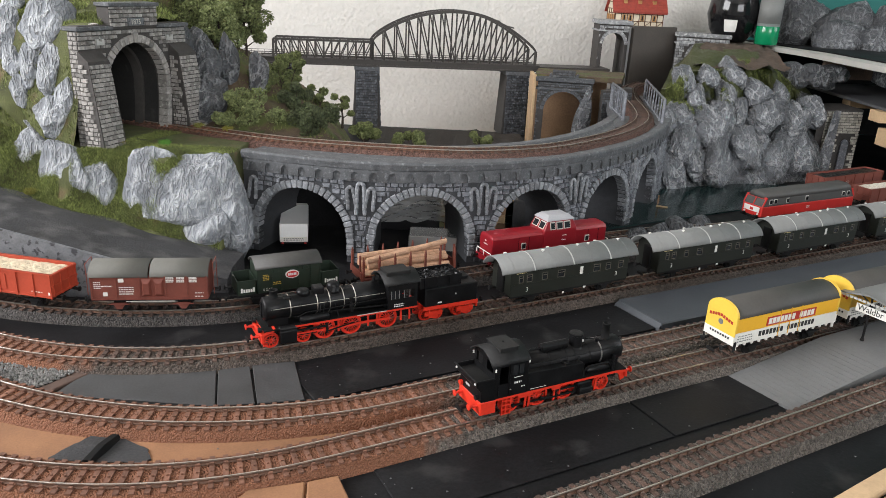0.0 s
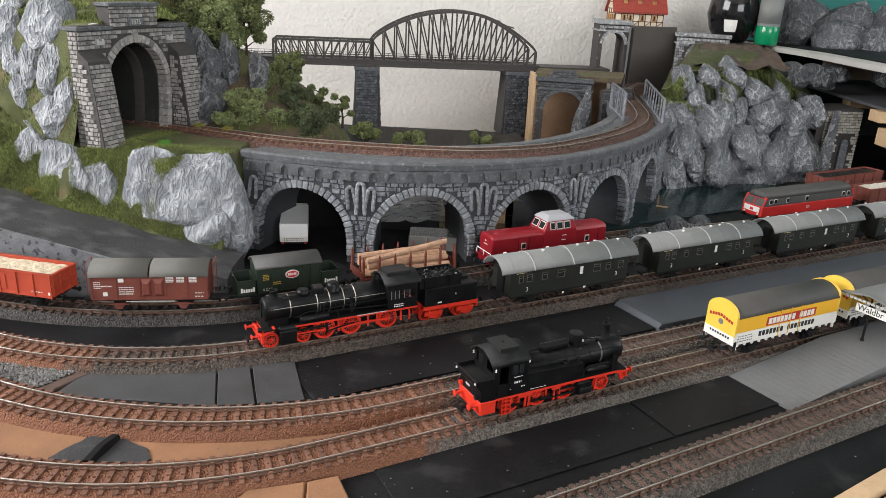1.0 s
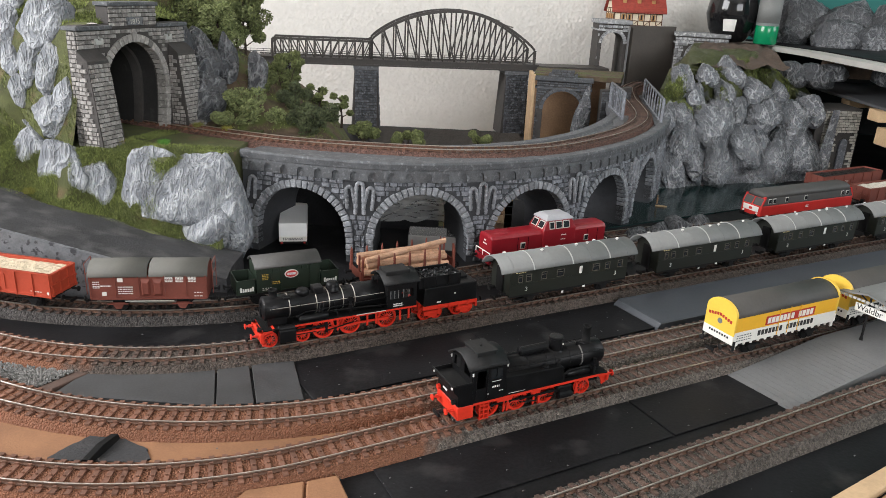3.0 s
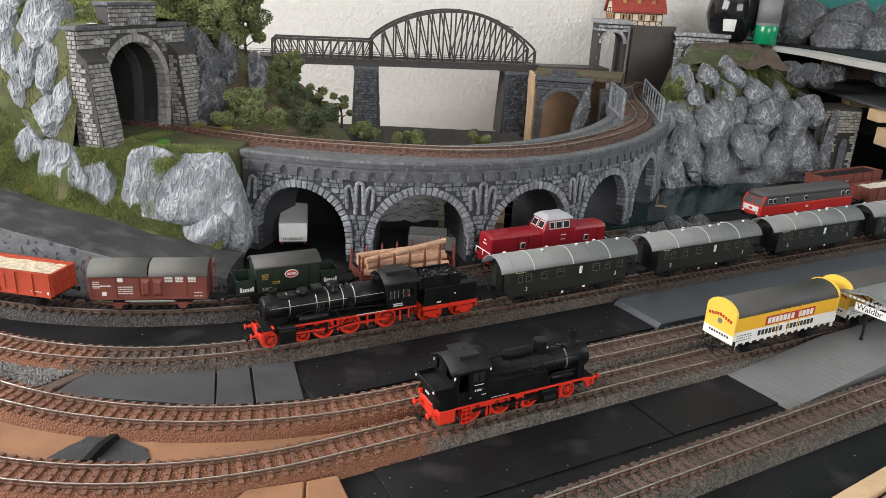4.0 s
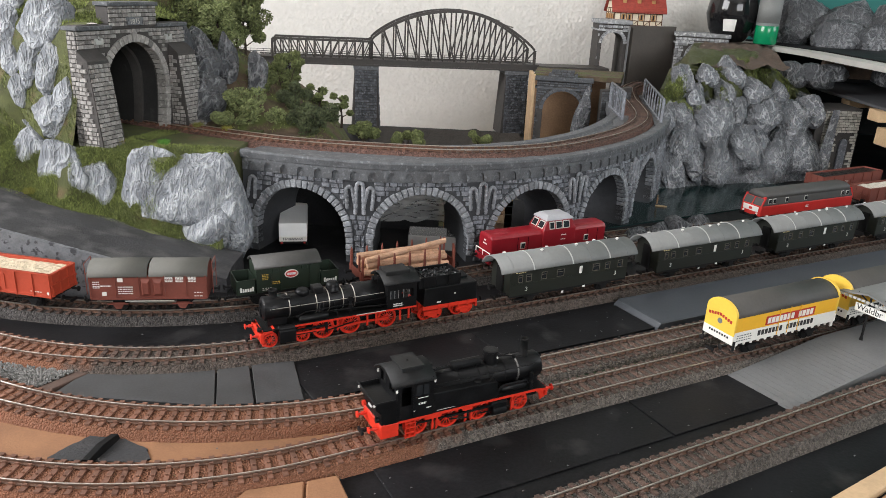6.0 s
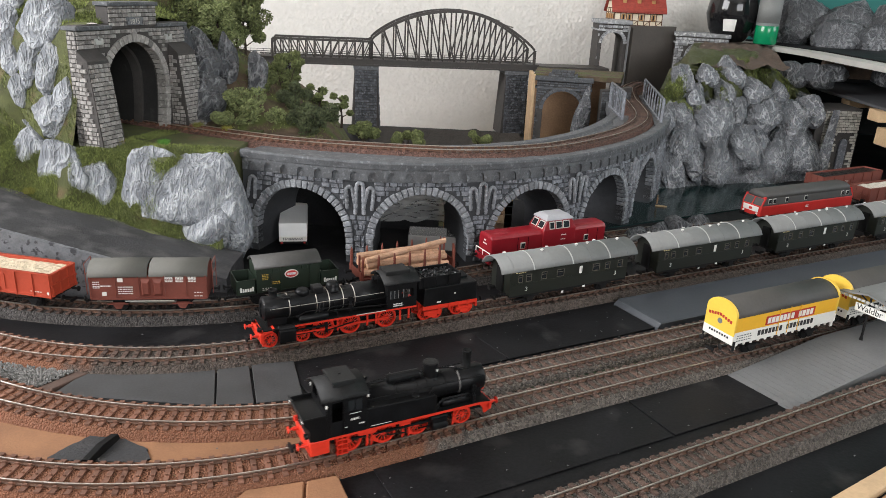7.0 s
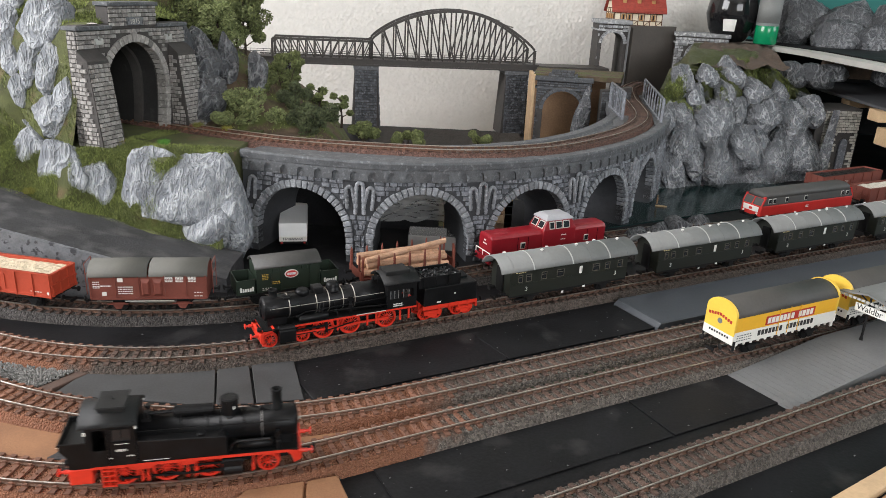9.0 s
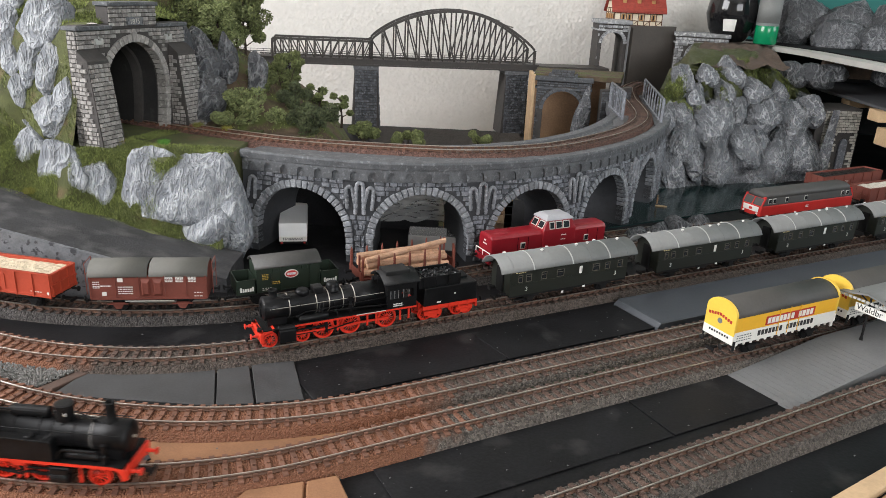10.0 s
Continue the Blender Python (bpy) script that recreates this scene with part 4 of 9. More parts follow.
        for p, q in zip(pts, pts[1:]):
            add_tube(pipe, p, q, 0.0008, n=8)
        part("steam_pipe", pipe, LOCO_BLACK, t)
        part("air_tank", lathe((0.0250, s * 0.0098, 0.0200), (1, 0, 0), [(0, 0.001), (0.001, 0.0028), (0.020, 0.0028), (0.021, 0.001)], 14), LOCO_BLACK, t, smooth=True)
        pump = bmesh.new()
        add_lathe(pump, (0.0485, s * 0.0122, 0.0170), (0, 0, 1), [(0, 0.0015), (0.005, 0.0015), (0.0054, 0.0008), (0.0074, 0.0008), (0.0078, 0.0015), (0.0120, 0.0015)], 10)
        part("pump", pump, LOCO_BLACK, t)
        part("sand_pipe", tube((0.0190, s * 0.0098, 0.0330), (0.0140, s * 0.0125, 0.0290), 0.0004, n=6), LOCO_BLACK, t)
    part("footplate", box(-0.0620, 0.0600, -0.0146, 0.0146, 0.0158, 0.0169), SOOT, t)
    # deep red box beam at the bunker end, lighter beam on struts at the chimney end
    part("buffer_beam", rounded(box(-0.0648, -0.0525, -0.0150, 0.0150, 0.0062, 0.0162), 0.0005, 1), LOCO_RED, t, "deep red end beam")
    part("buffer_beam", rounded(box(0.0598, 0.0618, -0.0148, 0.0148, 0.0095, 0.0158), 0.0004, 1), LOCO_RED, t)
    for s in (-1, 1):
        strut = bmesh.new()
        add_prism(strut, [(0.0520, 0.0150), (0.0605, 0.0150), (0.0610, 0.0075), (0.0575, 0.0060), (0.0560, 0.0110)], s * 0.0112, s * 0.0124, pl)
        part("beam_strut", strut, LOCO_RED, t)
    for x, d in ((-0.0648, -1), (0.0618, 1)):
        buffers(t, x, d, LOCO_RED)
        coupling(t, x, d)
    part("boiler", lathe((-0.0285, 0, 0.0285), (1, 0, 0), [(0, 0.0088), (0.0685, 0.0088), (0.0690, 0.0094), (0.0870, 0.0094), (0.0880, 0.0088), (0.0886, 0.0076), (0.0892, 0.0030)], 30), LOCO_BLACK, t, smooth=True)
    part("smokebox_door_lock", lathe((0.0604, 0, 0.0285), (1, 0, 0), [(0, 0.0012), (0.0014, 0.0009)], 10), BRASS, t)
    part("boiler_band", lathe((0.0393, 0, 0.0285), (1, 0, 0), [(0, 0.0096), (0.0007, 0.0096)], 30), mat("dull_steel_band", (0.22, 0.21, 0.20), 0.45, 0.6, 0.25, 60, 400, 0.1, 0.0003), t, "dull steel boiler band", True)
    for xx in (-0.0060, 0.0090, 0.0160, 0.0290):
        part("boiler_band", lathe((xx, 0, 0.0285), (1, 0, 0), [(0, 0.0090), (0.0006, 0.0090)], 30), SOOT, t, "", True)
    part("boiler_saddle", box(0.0400, 0.0570, -0.0075, 0.0075, 0.0165, 0.0235), LOCO_BLACK, t)
    part("chimney", lathe((0.0485, 0, 0.0368), (0, 0, 1), [(0, 0.0042), (0.0012, 0.0030), (0.0115, 0.0029), (0.0118, 0.0033), (0.0128, 0.0033), (0.0129, 0.0024), (0.008, 0.0022)], 20), SOOT, t, smooth=True)
    feed = bmesh.new()
    add_lathe(feed, (0.0395, -0.0020, 0.0365), (0, 0, 1), [(0, 0.0014), (0.0030, 0.0014), (0.0036, 0.0006)], 10)
    add_tube(feed, (0.0300, 0, 0.0405), (0.0400, -0.0015, 0.0385), 0.0005, n=6)
    add_tube(feed, (0.0400, -0.0020, 0.0385), (0.0450, -0.0030, 0.0370), 0.0006, n=6)
    part("feed_pipe", feed, LOCO_BLACK, t)
    part("steam_dome", lathe((0.0215, 0, 0.0350), (0, 0, 1), [(0, 0.0060), (0.0014, 0.0050), (0.0098, 0.0050), (0.0100, 0.0053), (0.0112, 0.0052), (0.0115, 0.0040), (0.0116, 0.0005)], 26), LOCO_BLACK, t, "black dome with a flat lid", False)
    part("dome_lamp", box(0.0238, 0.0246, -0.0050, -0.0044, 0.0408, 0.0424), WHITE, t)
    pre = bmesh.new()
    add_lathe(pre, (-0.0100, 0, 0.0398), (1, 0, 0), [(0, 0.0012), (0.0008, 0.0033), (0.0228, 0.0033), (0.0236, 0.0012)], 16)
    add_box(pre, -0.0070, -0.0050, -0.0030, 0.0030, 0.0360, 0.0395)
    add_box(pre, 0.0070, 0.0090, -0.0030, 0.0030, 0.0360, 0.0395)
    part("feedwater_heater", pre, LOCO_BLACK, t)
    top = bmesh.new()
    add_tube(top, (-0.0240, 0.0, 0.0395), (-0.0100, 0.0, 0.0398), 0.0008, n=8)
    add_lathe(top, (-0.0235, -0.0025, 0.0360), (0, 0, 1), [(0, 0.0016), (0.0050, 0.0014), (0.0056, 0.0020), (0.0068, 0.0018)], 10)
    add_lathe(top, (-0.0235, 0.0025, 0.0360), (0, 0, 1), [(0, 0.0016), (0.0060, 0.0014), (0.0066, 0.0020), (0.0080, 0.0018)], 10)
    add_box(top, -0.0270, -0.0215, -0.0040, 0.0040, 0.0352, 0.0385)
    part("turret", top, LOCO_BLACK, t, "safety valves and steam turret")
    part("cab_front", box(-0.0293, -0.0285, -0.0142, 0.0142, 0.0270, 0.0440), LOCO_BLACK, t)
    arch = [(0.0142 - 0.0284 * i / 12, 0.0430 + 0.0050 * (1 - (i / 6 - 1) ** 2)) for i in range(13)]
    back = bmesh.new()
    add_box(back, -0.0545, -0.0537, -0.0142, 0.0142, 0.0168, 0.0345)
    for a, b in ((-0.0142, -0.0112), (-0.0030, 0.0030), (0.0112, 0.0142)):
        add_box(back, -0.0545, -0.0537, a, b, 0.0345, 0.0425)
    add_prism(back, [(-0.0142, 0.0420), (0.0142, 0.0420)] + arch, -0.0545, -0.0537, lambda a, b, d: Vector((d, a, b)))
    part("cab_back", back, LOCO_BLACK, t)
    part("cab_roof", roof_shell(-0.0575, -0.0272, 0.0158, 0.0422, 0.0492, 0.0010), ROOFBLACK, t, "dark grey curved roof", True)
    vent = loft([[Vector((x, y, z)) for x, y in ((-0.0480 - g, -0.0085 - g), (-0.0342 + g, -0.0085 - g), (-0.0342 + g, 0.0085 + g), (-0.0480 - g, 0.0085 + g))] for z, g in ((0.0462, 0.0), (0.0498, 0.0), (0.0499, 0.0010), (0.0507, 0.0008))])
    part("roof_vent", vent, ROOFBLACK, t)
    part("roof_knob", lathe((-0.0410, 0, 0.0506), (0, 0, 1), [(0, 0.0006), (0.0010, 0.0006)], 8), ROOFBLACK, t)
    # bunker: flat coal plate, low rim, corner posts and rear lamps
    bk = bmesh.new()
    for y in (-0.0146, 0.0139):
        add_prism(bk, [(-0.0645, 0.0165), (-0.0540, 0.0165), (-0.0540, 0.0318), (-0.0682, 0.0318), (-0.0682, 0.0285), (-0.0645, 0.0240)], y, y + 0.0007, pl)
    add_prism(bk, [(-0.0645, 0.0165), (-0.0638, 0.0165), (-0.0638, 0.0240), (-0.0675, 0.0285), (-0.0675, 0.0318), (-0.0682, 0.0318), (-0.0682, 0.0285), (-0.0645, 0.0240)], -0.0146, 0.0146, pl)
    part("coal_bunker", bk, LOCO_BLACK, t)
    part("bunker_floor", box(-0.0675, -0.0545, -0.0139, 0.0139, 0.0288, 0.0298), ROOFBLACK, t)
    rim = bmesh.new()
    for y in (-0.0143, 0.0143):
        add_tube(rim, (-0.0690, y, 0.0323), (-0.0545, y, 0.0323), 0.0006, n=6)
    add_tube(rim, (-0.0685, -0.0150, 0.0323), (-0.0685, 0.0165, 0.0323), 0.0006, n=6)
    part("bunker_rim", rim, LOCO_BLACK, t)
    for s in (-1, 1):
        part("tail_lamp", lathe((-0.0650, s * 0.0110, 0.0190), (-1, 0, 0), [(0, 0.0019), (0.002, 0.0019), (0.0021, 0.0002)], 12), LOCO_BLACK if s < 0 else LOCO_RED, t)
        part("lamp", box(-0.0692, -0.0684, s * 0.0130 - 0.0006, s * 0.0130 + 0.0006, 0.0300, 0.0312), WHITE, t)
    bm = bmesh.new()
    for i in range(4):
        add_box(bm, -0.0649, -0.0645, 0.0010 + i * 0.0014, 0.0020 + i * 0.0014, 0.0205, 0.0218)
    part("number_plate", bm, WHITE, t)
    return t


# -- the express engine with its tender, smokebox to the west --
def tender_engine(m):
    t = thing("tender_locomotive", "black model steam locomotive with tender and bright red spoked wheels", "locomotive", m)
    o = -0.4
    part("frame", box(-0.0960, 0.0370, -0.0045, 0.0045, 0.006, 0.0150), SOOT, t)
    for x, r, n in ((0.3115, 0.0058, 10), (0.338, 0.0058, 10), (0.356, 0.0086, 16), (0.379, 0.0086, 16), (0.4115, 0.0086, 16)):
        wheel_pair(t, x + o, r, LOCO_RED, n)
    for s in (-1, 1):
        rod = bmesh.new()
        add_box(rod, -0.0445, 0.0120, s * 0.0115 - 0.0005, s * 0.0115 + 0.0005, 0.0088, 0.0106)
        add_box(rod, -0.075, -0.020, s * 0.0130 - 0.0005, s * 0.0130 + 0.0005, 0.0092, 0.0108)
        part("coupling_rod", rod, LOCO_RED, t)
        part("cylinder", rounded(box(-0.0830, -0.0690, s * 0.0135 - 0.0030, s * 0.0135 + 0.0030, 0.0050, 0.0160), 0.0012), LOCO_BLACK, t)
        val = bmesh.new()
        add_box(val, -0.0700, 0.0370, min(s * 0.0140, s * 0.0152), max(s * 0.0140, s * 0.0152), 0.0170, 0.0186)
        for xx in (-0.034, -0.008, 0.0, 0.022, 0.030):
            add_box(val, xx, xx + 0.0016, min(s * 0.0115, s * 0.0125), max(s * 0.0115, s * 0.0125), 0.006, 0.0170)
        part("footplate_valance", val, LOCO_RED, t, "red footplate edge and hangers")
        part("print", box(-0.018, 0.008, min(s * 0.0152, s * 0.0154), max(s * 0.0152, s * 0.0154), 0.0182, 0.0187), WHITE, t)
        part("handrail", tube((-0.088, s * 0.0108, 0.0330), (0.008, s * 0.0108, 0.0330), 0.0003, n=6), BRASS, t)
        part("air_tank", lathe((-0.066, s * 0.0120, 0.0215), (1, 0, 0), [(0, 0.001), (0.001, 0.0030), (0.024, 0.0030), (0.025, 0.001)], 14), LOCO_BLACK, t, smooth=True)
        part("pump", lathe((-0.022, s * 0.0115, 0.0215), (0, 0, 1), [(0, 0.0018), (0.006, 0.0018), (0.0065, 0.0010), (0.0085, 0.0010), (0.009, 0.0018), (0.013, 0.0018)], 10), LOCO_BLACK, t)
        cs = bmesh.new()
        pl = lambda a, b, d: Vector((a, d, b))
        add_prism(cs, [(0.0095, 0.0165), (0.0365, 0.0165), (0.0365, 0.0275), (0.0095, 0.0275)], s * 0.0142, s * 0.0150, pl)
        for a, b in ((0.0095, 0.0120), (0.0200, 0.0225), (0.0335, 0.0365)):
            add_prism(cs, [(a, 0.0275), (b, 0.0275), (b, 0.0350), (a, 0.0350)], s * 0.0142, s * 0.0150, pl)
        add_prism(cs, [(0.0095, 0.0350), (0.0365, 0.0350), (0.0365, 0.0415), (0.0095, 0.0415)], s * 0.0142, s * 0.0150, pl)
        side = part("cab_side", cs, LOCO_BLACK, t)
        part("window_pane", box(0.0120, 0.0200, s * 0.0145 - 0.0002, s * 0.0145 + 0.0002, 0.0275, 0.0350), GLASS, side)
        fr = bmesh.new()
        for a, b, c, d in ((0.0122, 0.0127, 0.0278, 0.0348), (0.0158, 0.0162, 0.0278, 0.0348), (0.0194, 0.0199, 0.0278, 0.0348), (0.0240, 0.0244, 0.0278, 0.0348), (0.0290, 0.0294, 0.0278, 0.0348)):
            add_box(fr, a, b, min(s * 0.0147, s * 0.0153), max(s * 0.0147, s * 0.0153), c, d)
        part("window_frame", fr, COACH_ROOF, side)
        bars(side, "print", 0.0150, 0.0240, s * 0.0151, (0.0205, 0.0222), WHITE, 0.0009, 0.0005, 8, s)
        # tender flank
        part("buffer_step", box(-0.0960, -0.0925, min(s * 0.0110, s * 0.0150), max(s * 0.0110, s * 0.0150), 0.0045, 0.0060), LOCO_RED, t)
    part("footplate", box(-0.0950, 0.0375, -0.0148, 0.0148, 0.0168, 0.0178), SOOT, t)
    part("front_apron", prism([(-0.0950, 0.0130), (-0.0950, 0.0150), (-0.0860, 0.0185), (-0.0860, 0.0165)], -0.0140, 0.0140, lambda a, b, d: Vector((a, d, b))), LOCO_RED, t)
    part("buffer_beam", rounded(box(-0.0975, -0.0950, -0.0150, 0.0150, 0.0070, 0.0150), 0.0004, 1), LOCO_RED, t)
    buffers(t, -0.0975, -1, LOCO_RED)
    coupling(t, -0.0975, -1)
    for s in (-1, 1):
        part("lamp", lathe((-0.0955, s * 0.0100, 0.0172), (-1, 0, 0), [(0, 0.0020), (0.003, 0.0020), (0.0031, 0.0004)], 12), LOCO_BLACK, t)
    part("boiler", lathe((-0.0930, 0, 0.0300), (1, 0, 0), [(0, 0.003), (0.0008, 0.0085), (0.0018, 0.0098), (0.0200, 0.0098), (0.0205, 0.0094), (0.0780, 0.0094), (0.0785, 0.0102), (0.1030, 0.0104)], 32), LOCO_BLACK, t, smooth=True)
    part("smokebox_saddle", box(-0.0900, -0.0740, -0.0080, 0.0080, 0.0170, 0.0240), LOCO_BLACK, t)
    for xx in (-0.0722, -0.0500, -0.0395, -0.0275, -0.0175):
        part("boiler_band", lathe((xx, 0, 0.0300), (1, 0, 0), [(0, 0.0097), (0.0007, 0.0097)], 32), BRASS, t, "silver boiler band", True)
    part("chimney", lathe((-0.0830, 0, 0.0385), (0, 0, 1), [(0, 0.0045), (0.001, 0.0032), (0.0056, 0.0031), (0.0060, 0.0037), (0.0069, 0.0037), (0.0070, 0.0026), (0.005, 0.0024)], 20), SOOT, t, smooth=True)
    part("feed_dome", lathe((-0.0590, 0, 0.0378), (0, 0, 1), [(0, 0.0058), (0.0035, 0.0052), (0.0048, 0.0040), (0.0052, 0.0010)], 20), LOCO_BLACK, t, smooth=True)
    part("sandbox", rounded(box(-0.0510, -0.0425, -0.0048, 0.0048, 0.0375, 0.0435), 0.0010), LOCO_BLACK, t)
    part("steam_dome", lathe((-0.0335, 0, 0.0375), (0, 0, 1), [(0, 0.0068), (0.0012, 0.0054), (0.0050, 0.0054), (0.0070, 0.0046), (0.0080, 0.0026), (0.0082, 0.0005)], 22), LOCO_BLACK, t, smooth=True)
    part("safety_valve", lathe((0.0030, 0.002, 0.0395), (0, 0, 1), [(0, 0.0014), (0.004, 0.0010)], 10), LOCO_BLACK, t)
    part("cab_front", box(0.0095, 0.0103, -0.0144, 0.0144, 0.0178, 0.0415), LOCO_BLACK, t)
    part("cab_roof", roof_shell(0.0065, 0.0395, 0.0158, 0.0408, 0.0478, 0.0010), ROOFBLACK, t, "dark grey curved roof", True)
    part("roof_vent", rounded(box(0.0110, 0.0330, -0.0080, 0.0080, 0.0455, 0.0495), 0.0008), ROOFBLACK, t)
    for s in (-1, 1):
        for xx in (-0.0470, -0.0440, -0.0360):
            part("sand_pipe", tube((xx, s * 0.0092, 0.0330), (xx + 0.003 * (1 if xx > -0.04 else -1), s * 0.0125, 0.0190), 0.0004, n=6), LOCO_BLACK, t)
        for xx in (-0.0870, -0.0640, -0.0420, -0.0200, 0.0040):
            part("rail_post", tube((xx, s * 0.0085, 0.0335), (xx, s * 0.0112, 0.0330), 0.0004, n=6), LOCO_BLACK, t)
        run = bmesh.new()
        add_tube(run, (-0.0600, s * 0.0118, 0.0270), (0.0095, s * 0.0112, 0.0285), 0.0005, n=6)
        add_tube(run, (-0.0680, s * 0.0120, 0.0240), (-0.0600, s * 0.0118, 0.0270), 0.0005, n=6)
        add_tube(run, (-0.0380, s * 0.0125, 0.0250), (0.0095, s * 0.0125, 0.0225), 0.0006, n=6)
        part("pipe_run", run, LOCO_BLACK, t)
        part("running_board", box(-0.0700, 0.0095, min(s * 0.0095, s * 0.0150), max(s * 0.0095, s * 0.0150), 0.0186, 0.0192), SOOT, t)
        part("valve_chest", lathe((-0.0835, s * 0.0128, 0.0165), (1, 0, 0), [(0, 0.0012), (0.001, 0.0026), (0.0145, 0.0026), (0.0155, 0.0012)], 14), LOCO_BLACK, t)
        gear = bmesh.new()
        add_box(gear, -0.0690, -0.0430, min(s * 0.0132, s * 0.0140), max(s * 0.0132, s * 0.0140), 0.0125, 0.0140)
        add_box(gear, -0.0445, -0.0425, min(s * 0.0134, s * 0.0142), max(s * 0.0134, s * 0.0142), 0.0070, 0.0165)
        add_tube(gear, (-0.0440, s * 0.0140, 0.0085), (-0.0200, s * 0.0140, 0.0125), 0.0006, n=6)
        add_box(gear, -0.0690, -0.0520, min(s * 0.0130, s * 0.0137), max(s * 0.0130, s * 0.0137), 0.0088, 0.0096)
        part("valve_gear", gear, SOOT, t)
    part("generator", lathe((-0.0760, -0.0045, 0.0385), (1, 0, 0), [(0, 0.0012), (0.0008, 0.0020), (0.0055, 0.0020), (0.0062, 0.0010)], 12), LOCO_BLACK, t)
    part("smokebox_hinge", box(-0.0938, -0.0928, -0.0016, 0.0016, 0.0240, 0.0360), LOCO_BLACK, t)
    part("bell_whistle", lathe((0.0050, -0.004, 0.0395), (0, 0, 1), [(0, 0.0007), (0.0050, 0.0007), (0.0052, 0.0011), (0.0068, 0.0009)], 8), LOCO_BLACK, t)
    # tender
    tb = part("tender_body", rounded(box(0.0440, 0.0960, -0.0148, 0.0148, 0.0150, 0.0320), 0.0010), LOCO_BLACK, t)
    top = bmesh.new()
    for y in (-0.0125, 0.0118):
        add_box(top, 0.0400, 0.0800, y, y + 0.0007, 0.0318, 0.0415)
    add_box(top, 0.0795, 0.0802, -0.0125, 0.0125, 0.0318, 0.0415)
    for xx in (0.044, 0.056, 0.068, 0.0785):
        add_box(top, xx, xx + 0.0007, -0.0132, -0.0125, 0.0318, 0.0415)
    part("coal_guard", top, LOCO_BLACK, tb)
    coal = bmesh.new()
    rnd = random.Random(9)
    for i in range(230):
        m2 = pose(rnd.uniform(0.0415, 0.0785), rnd.uniform(-0.011, 0.011), 0.0378 + rnd.uniform(-0.001, 0.0024), rnd.uniform(0, 360), rnd.uniform(0, 360), rnd.uniform(0, 360))
        q = rnd.uniform(0.0005, 0.0011)
        add_box(coal, -q, q, -q * 0.8, q * 0.8, -q * 0.7, q * 0.7, 0, m2)
    add_box(coal, 0.041, 0.0795, -0.0122, 0.0116, 0.0318, 0.0375)
    part("coal", coal, COALM, tb, "heap of black coal")
    part("filler_hatch", rounded(box(0.0840, 0.0920, -0.0035, 0.0035, 0.0318, 0.0340), 0.0006), LOCO_BLACK, tb)
    bars(tb, "print", 0.0565, 0.0605, -0.0149, (0.0172,), WHITE, 0.0014, 0.0004, 5)
    part("plate", lathe((0.074, -0.0148, 0.0240), (0, -1, 0), [(0, 0.0008), (0.0003, 0.0008)], 10), WINFRAME, tb)
    part("tender_frame", box(0.0430, 0.0955, -0.0050, 0.0050, 0.0070, 0.0150), LOCO_RED, t)
    for x in (0.0480, 0.0590, 0.0800, 0.0895):
        wheel_pair(t, x, 0.0056, LOCO_RED, 10)
    for s in (-1, 1):
        for a in (0.0450, 0.0765):
            bg = bmesh.new()
            add_box(bg, a, a + 0.0165, s * 0.0128 - 0.0010, s * 0.0128 + 0.0010, 0.0058, 0.0100)
            add_box(bg, a + 0.004, a + 0.0125, s * 0.0128 - 0.0014, s * 0.0128 + 0.0014, 0.0040, 0.0075)
            part("bogie_frame", bg, LOCO_RED, t)
        sl = bmesh.new()
        add_box(sl, 0.0430, 0.0955, s * 0.0140 - 0.0010, s * 0.0140 + 0.0010, 0.0118, 0.0152)
        for xx in (0.048, 0.058, 0.068, 0.078, 0.088):
            add_box(sl, xx, xx + 0.001, s * 0.0150 - 0.0004, s * 0.0150 + 0.0004, 0.0090, 0.0150)
        part("solebar", sl, LOCO_RED, t)
    part("buffer_beam", box(0.0955, 0.0970, -0.0148, 0.0148, 0.0080, 0.0150), LOCO_RED, t)
    buffers(t, 0.0970, 1, LOCO_BLACK)
    return t


def running_gear(t, xs, r=0.0056, z=0.0095, l=0.06, material=None):
    for x in xs:
        wheel_pair(t, x, r, FRAMEBLACK)
        for s in (-1, 1):
            w = bmesh.new()
            add_prism(w, [(x - 0.0060, z), (x + 0.0060, z), (x + 0.0020, 0.0035), (x - 0.0020, 0.0035)], s * 0.0128, s * 0.0138, lambda a, b, d: Vector((a, d, b)))
            add_box(w, x - 0.0085, x + 0.0085, min(s * 0.0136, s * 0.0146), max(s * 0.0136, s * 0.0146), z - 0.0016, z - 0.0006)
            part("axle_guard", w, material or FRAMEBLACK, t)


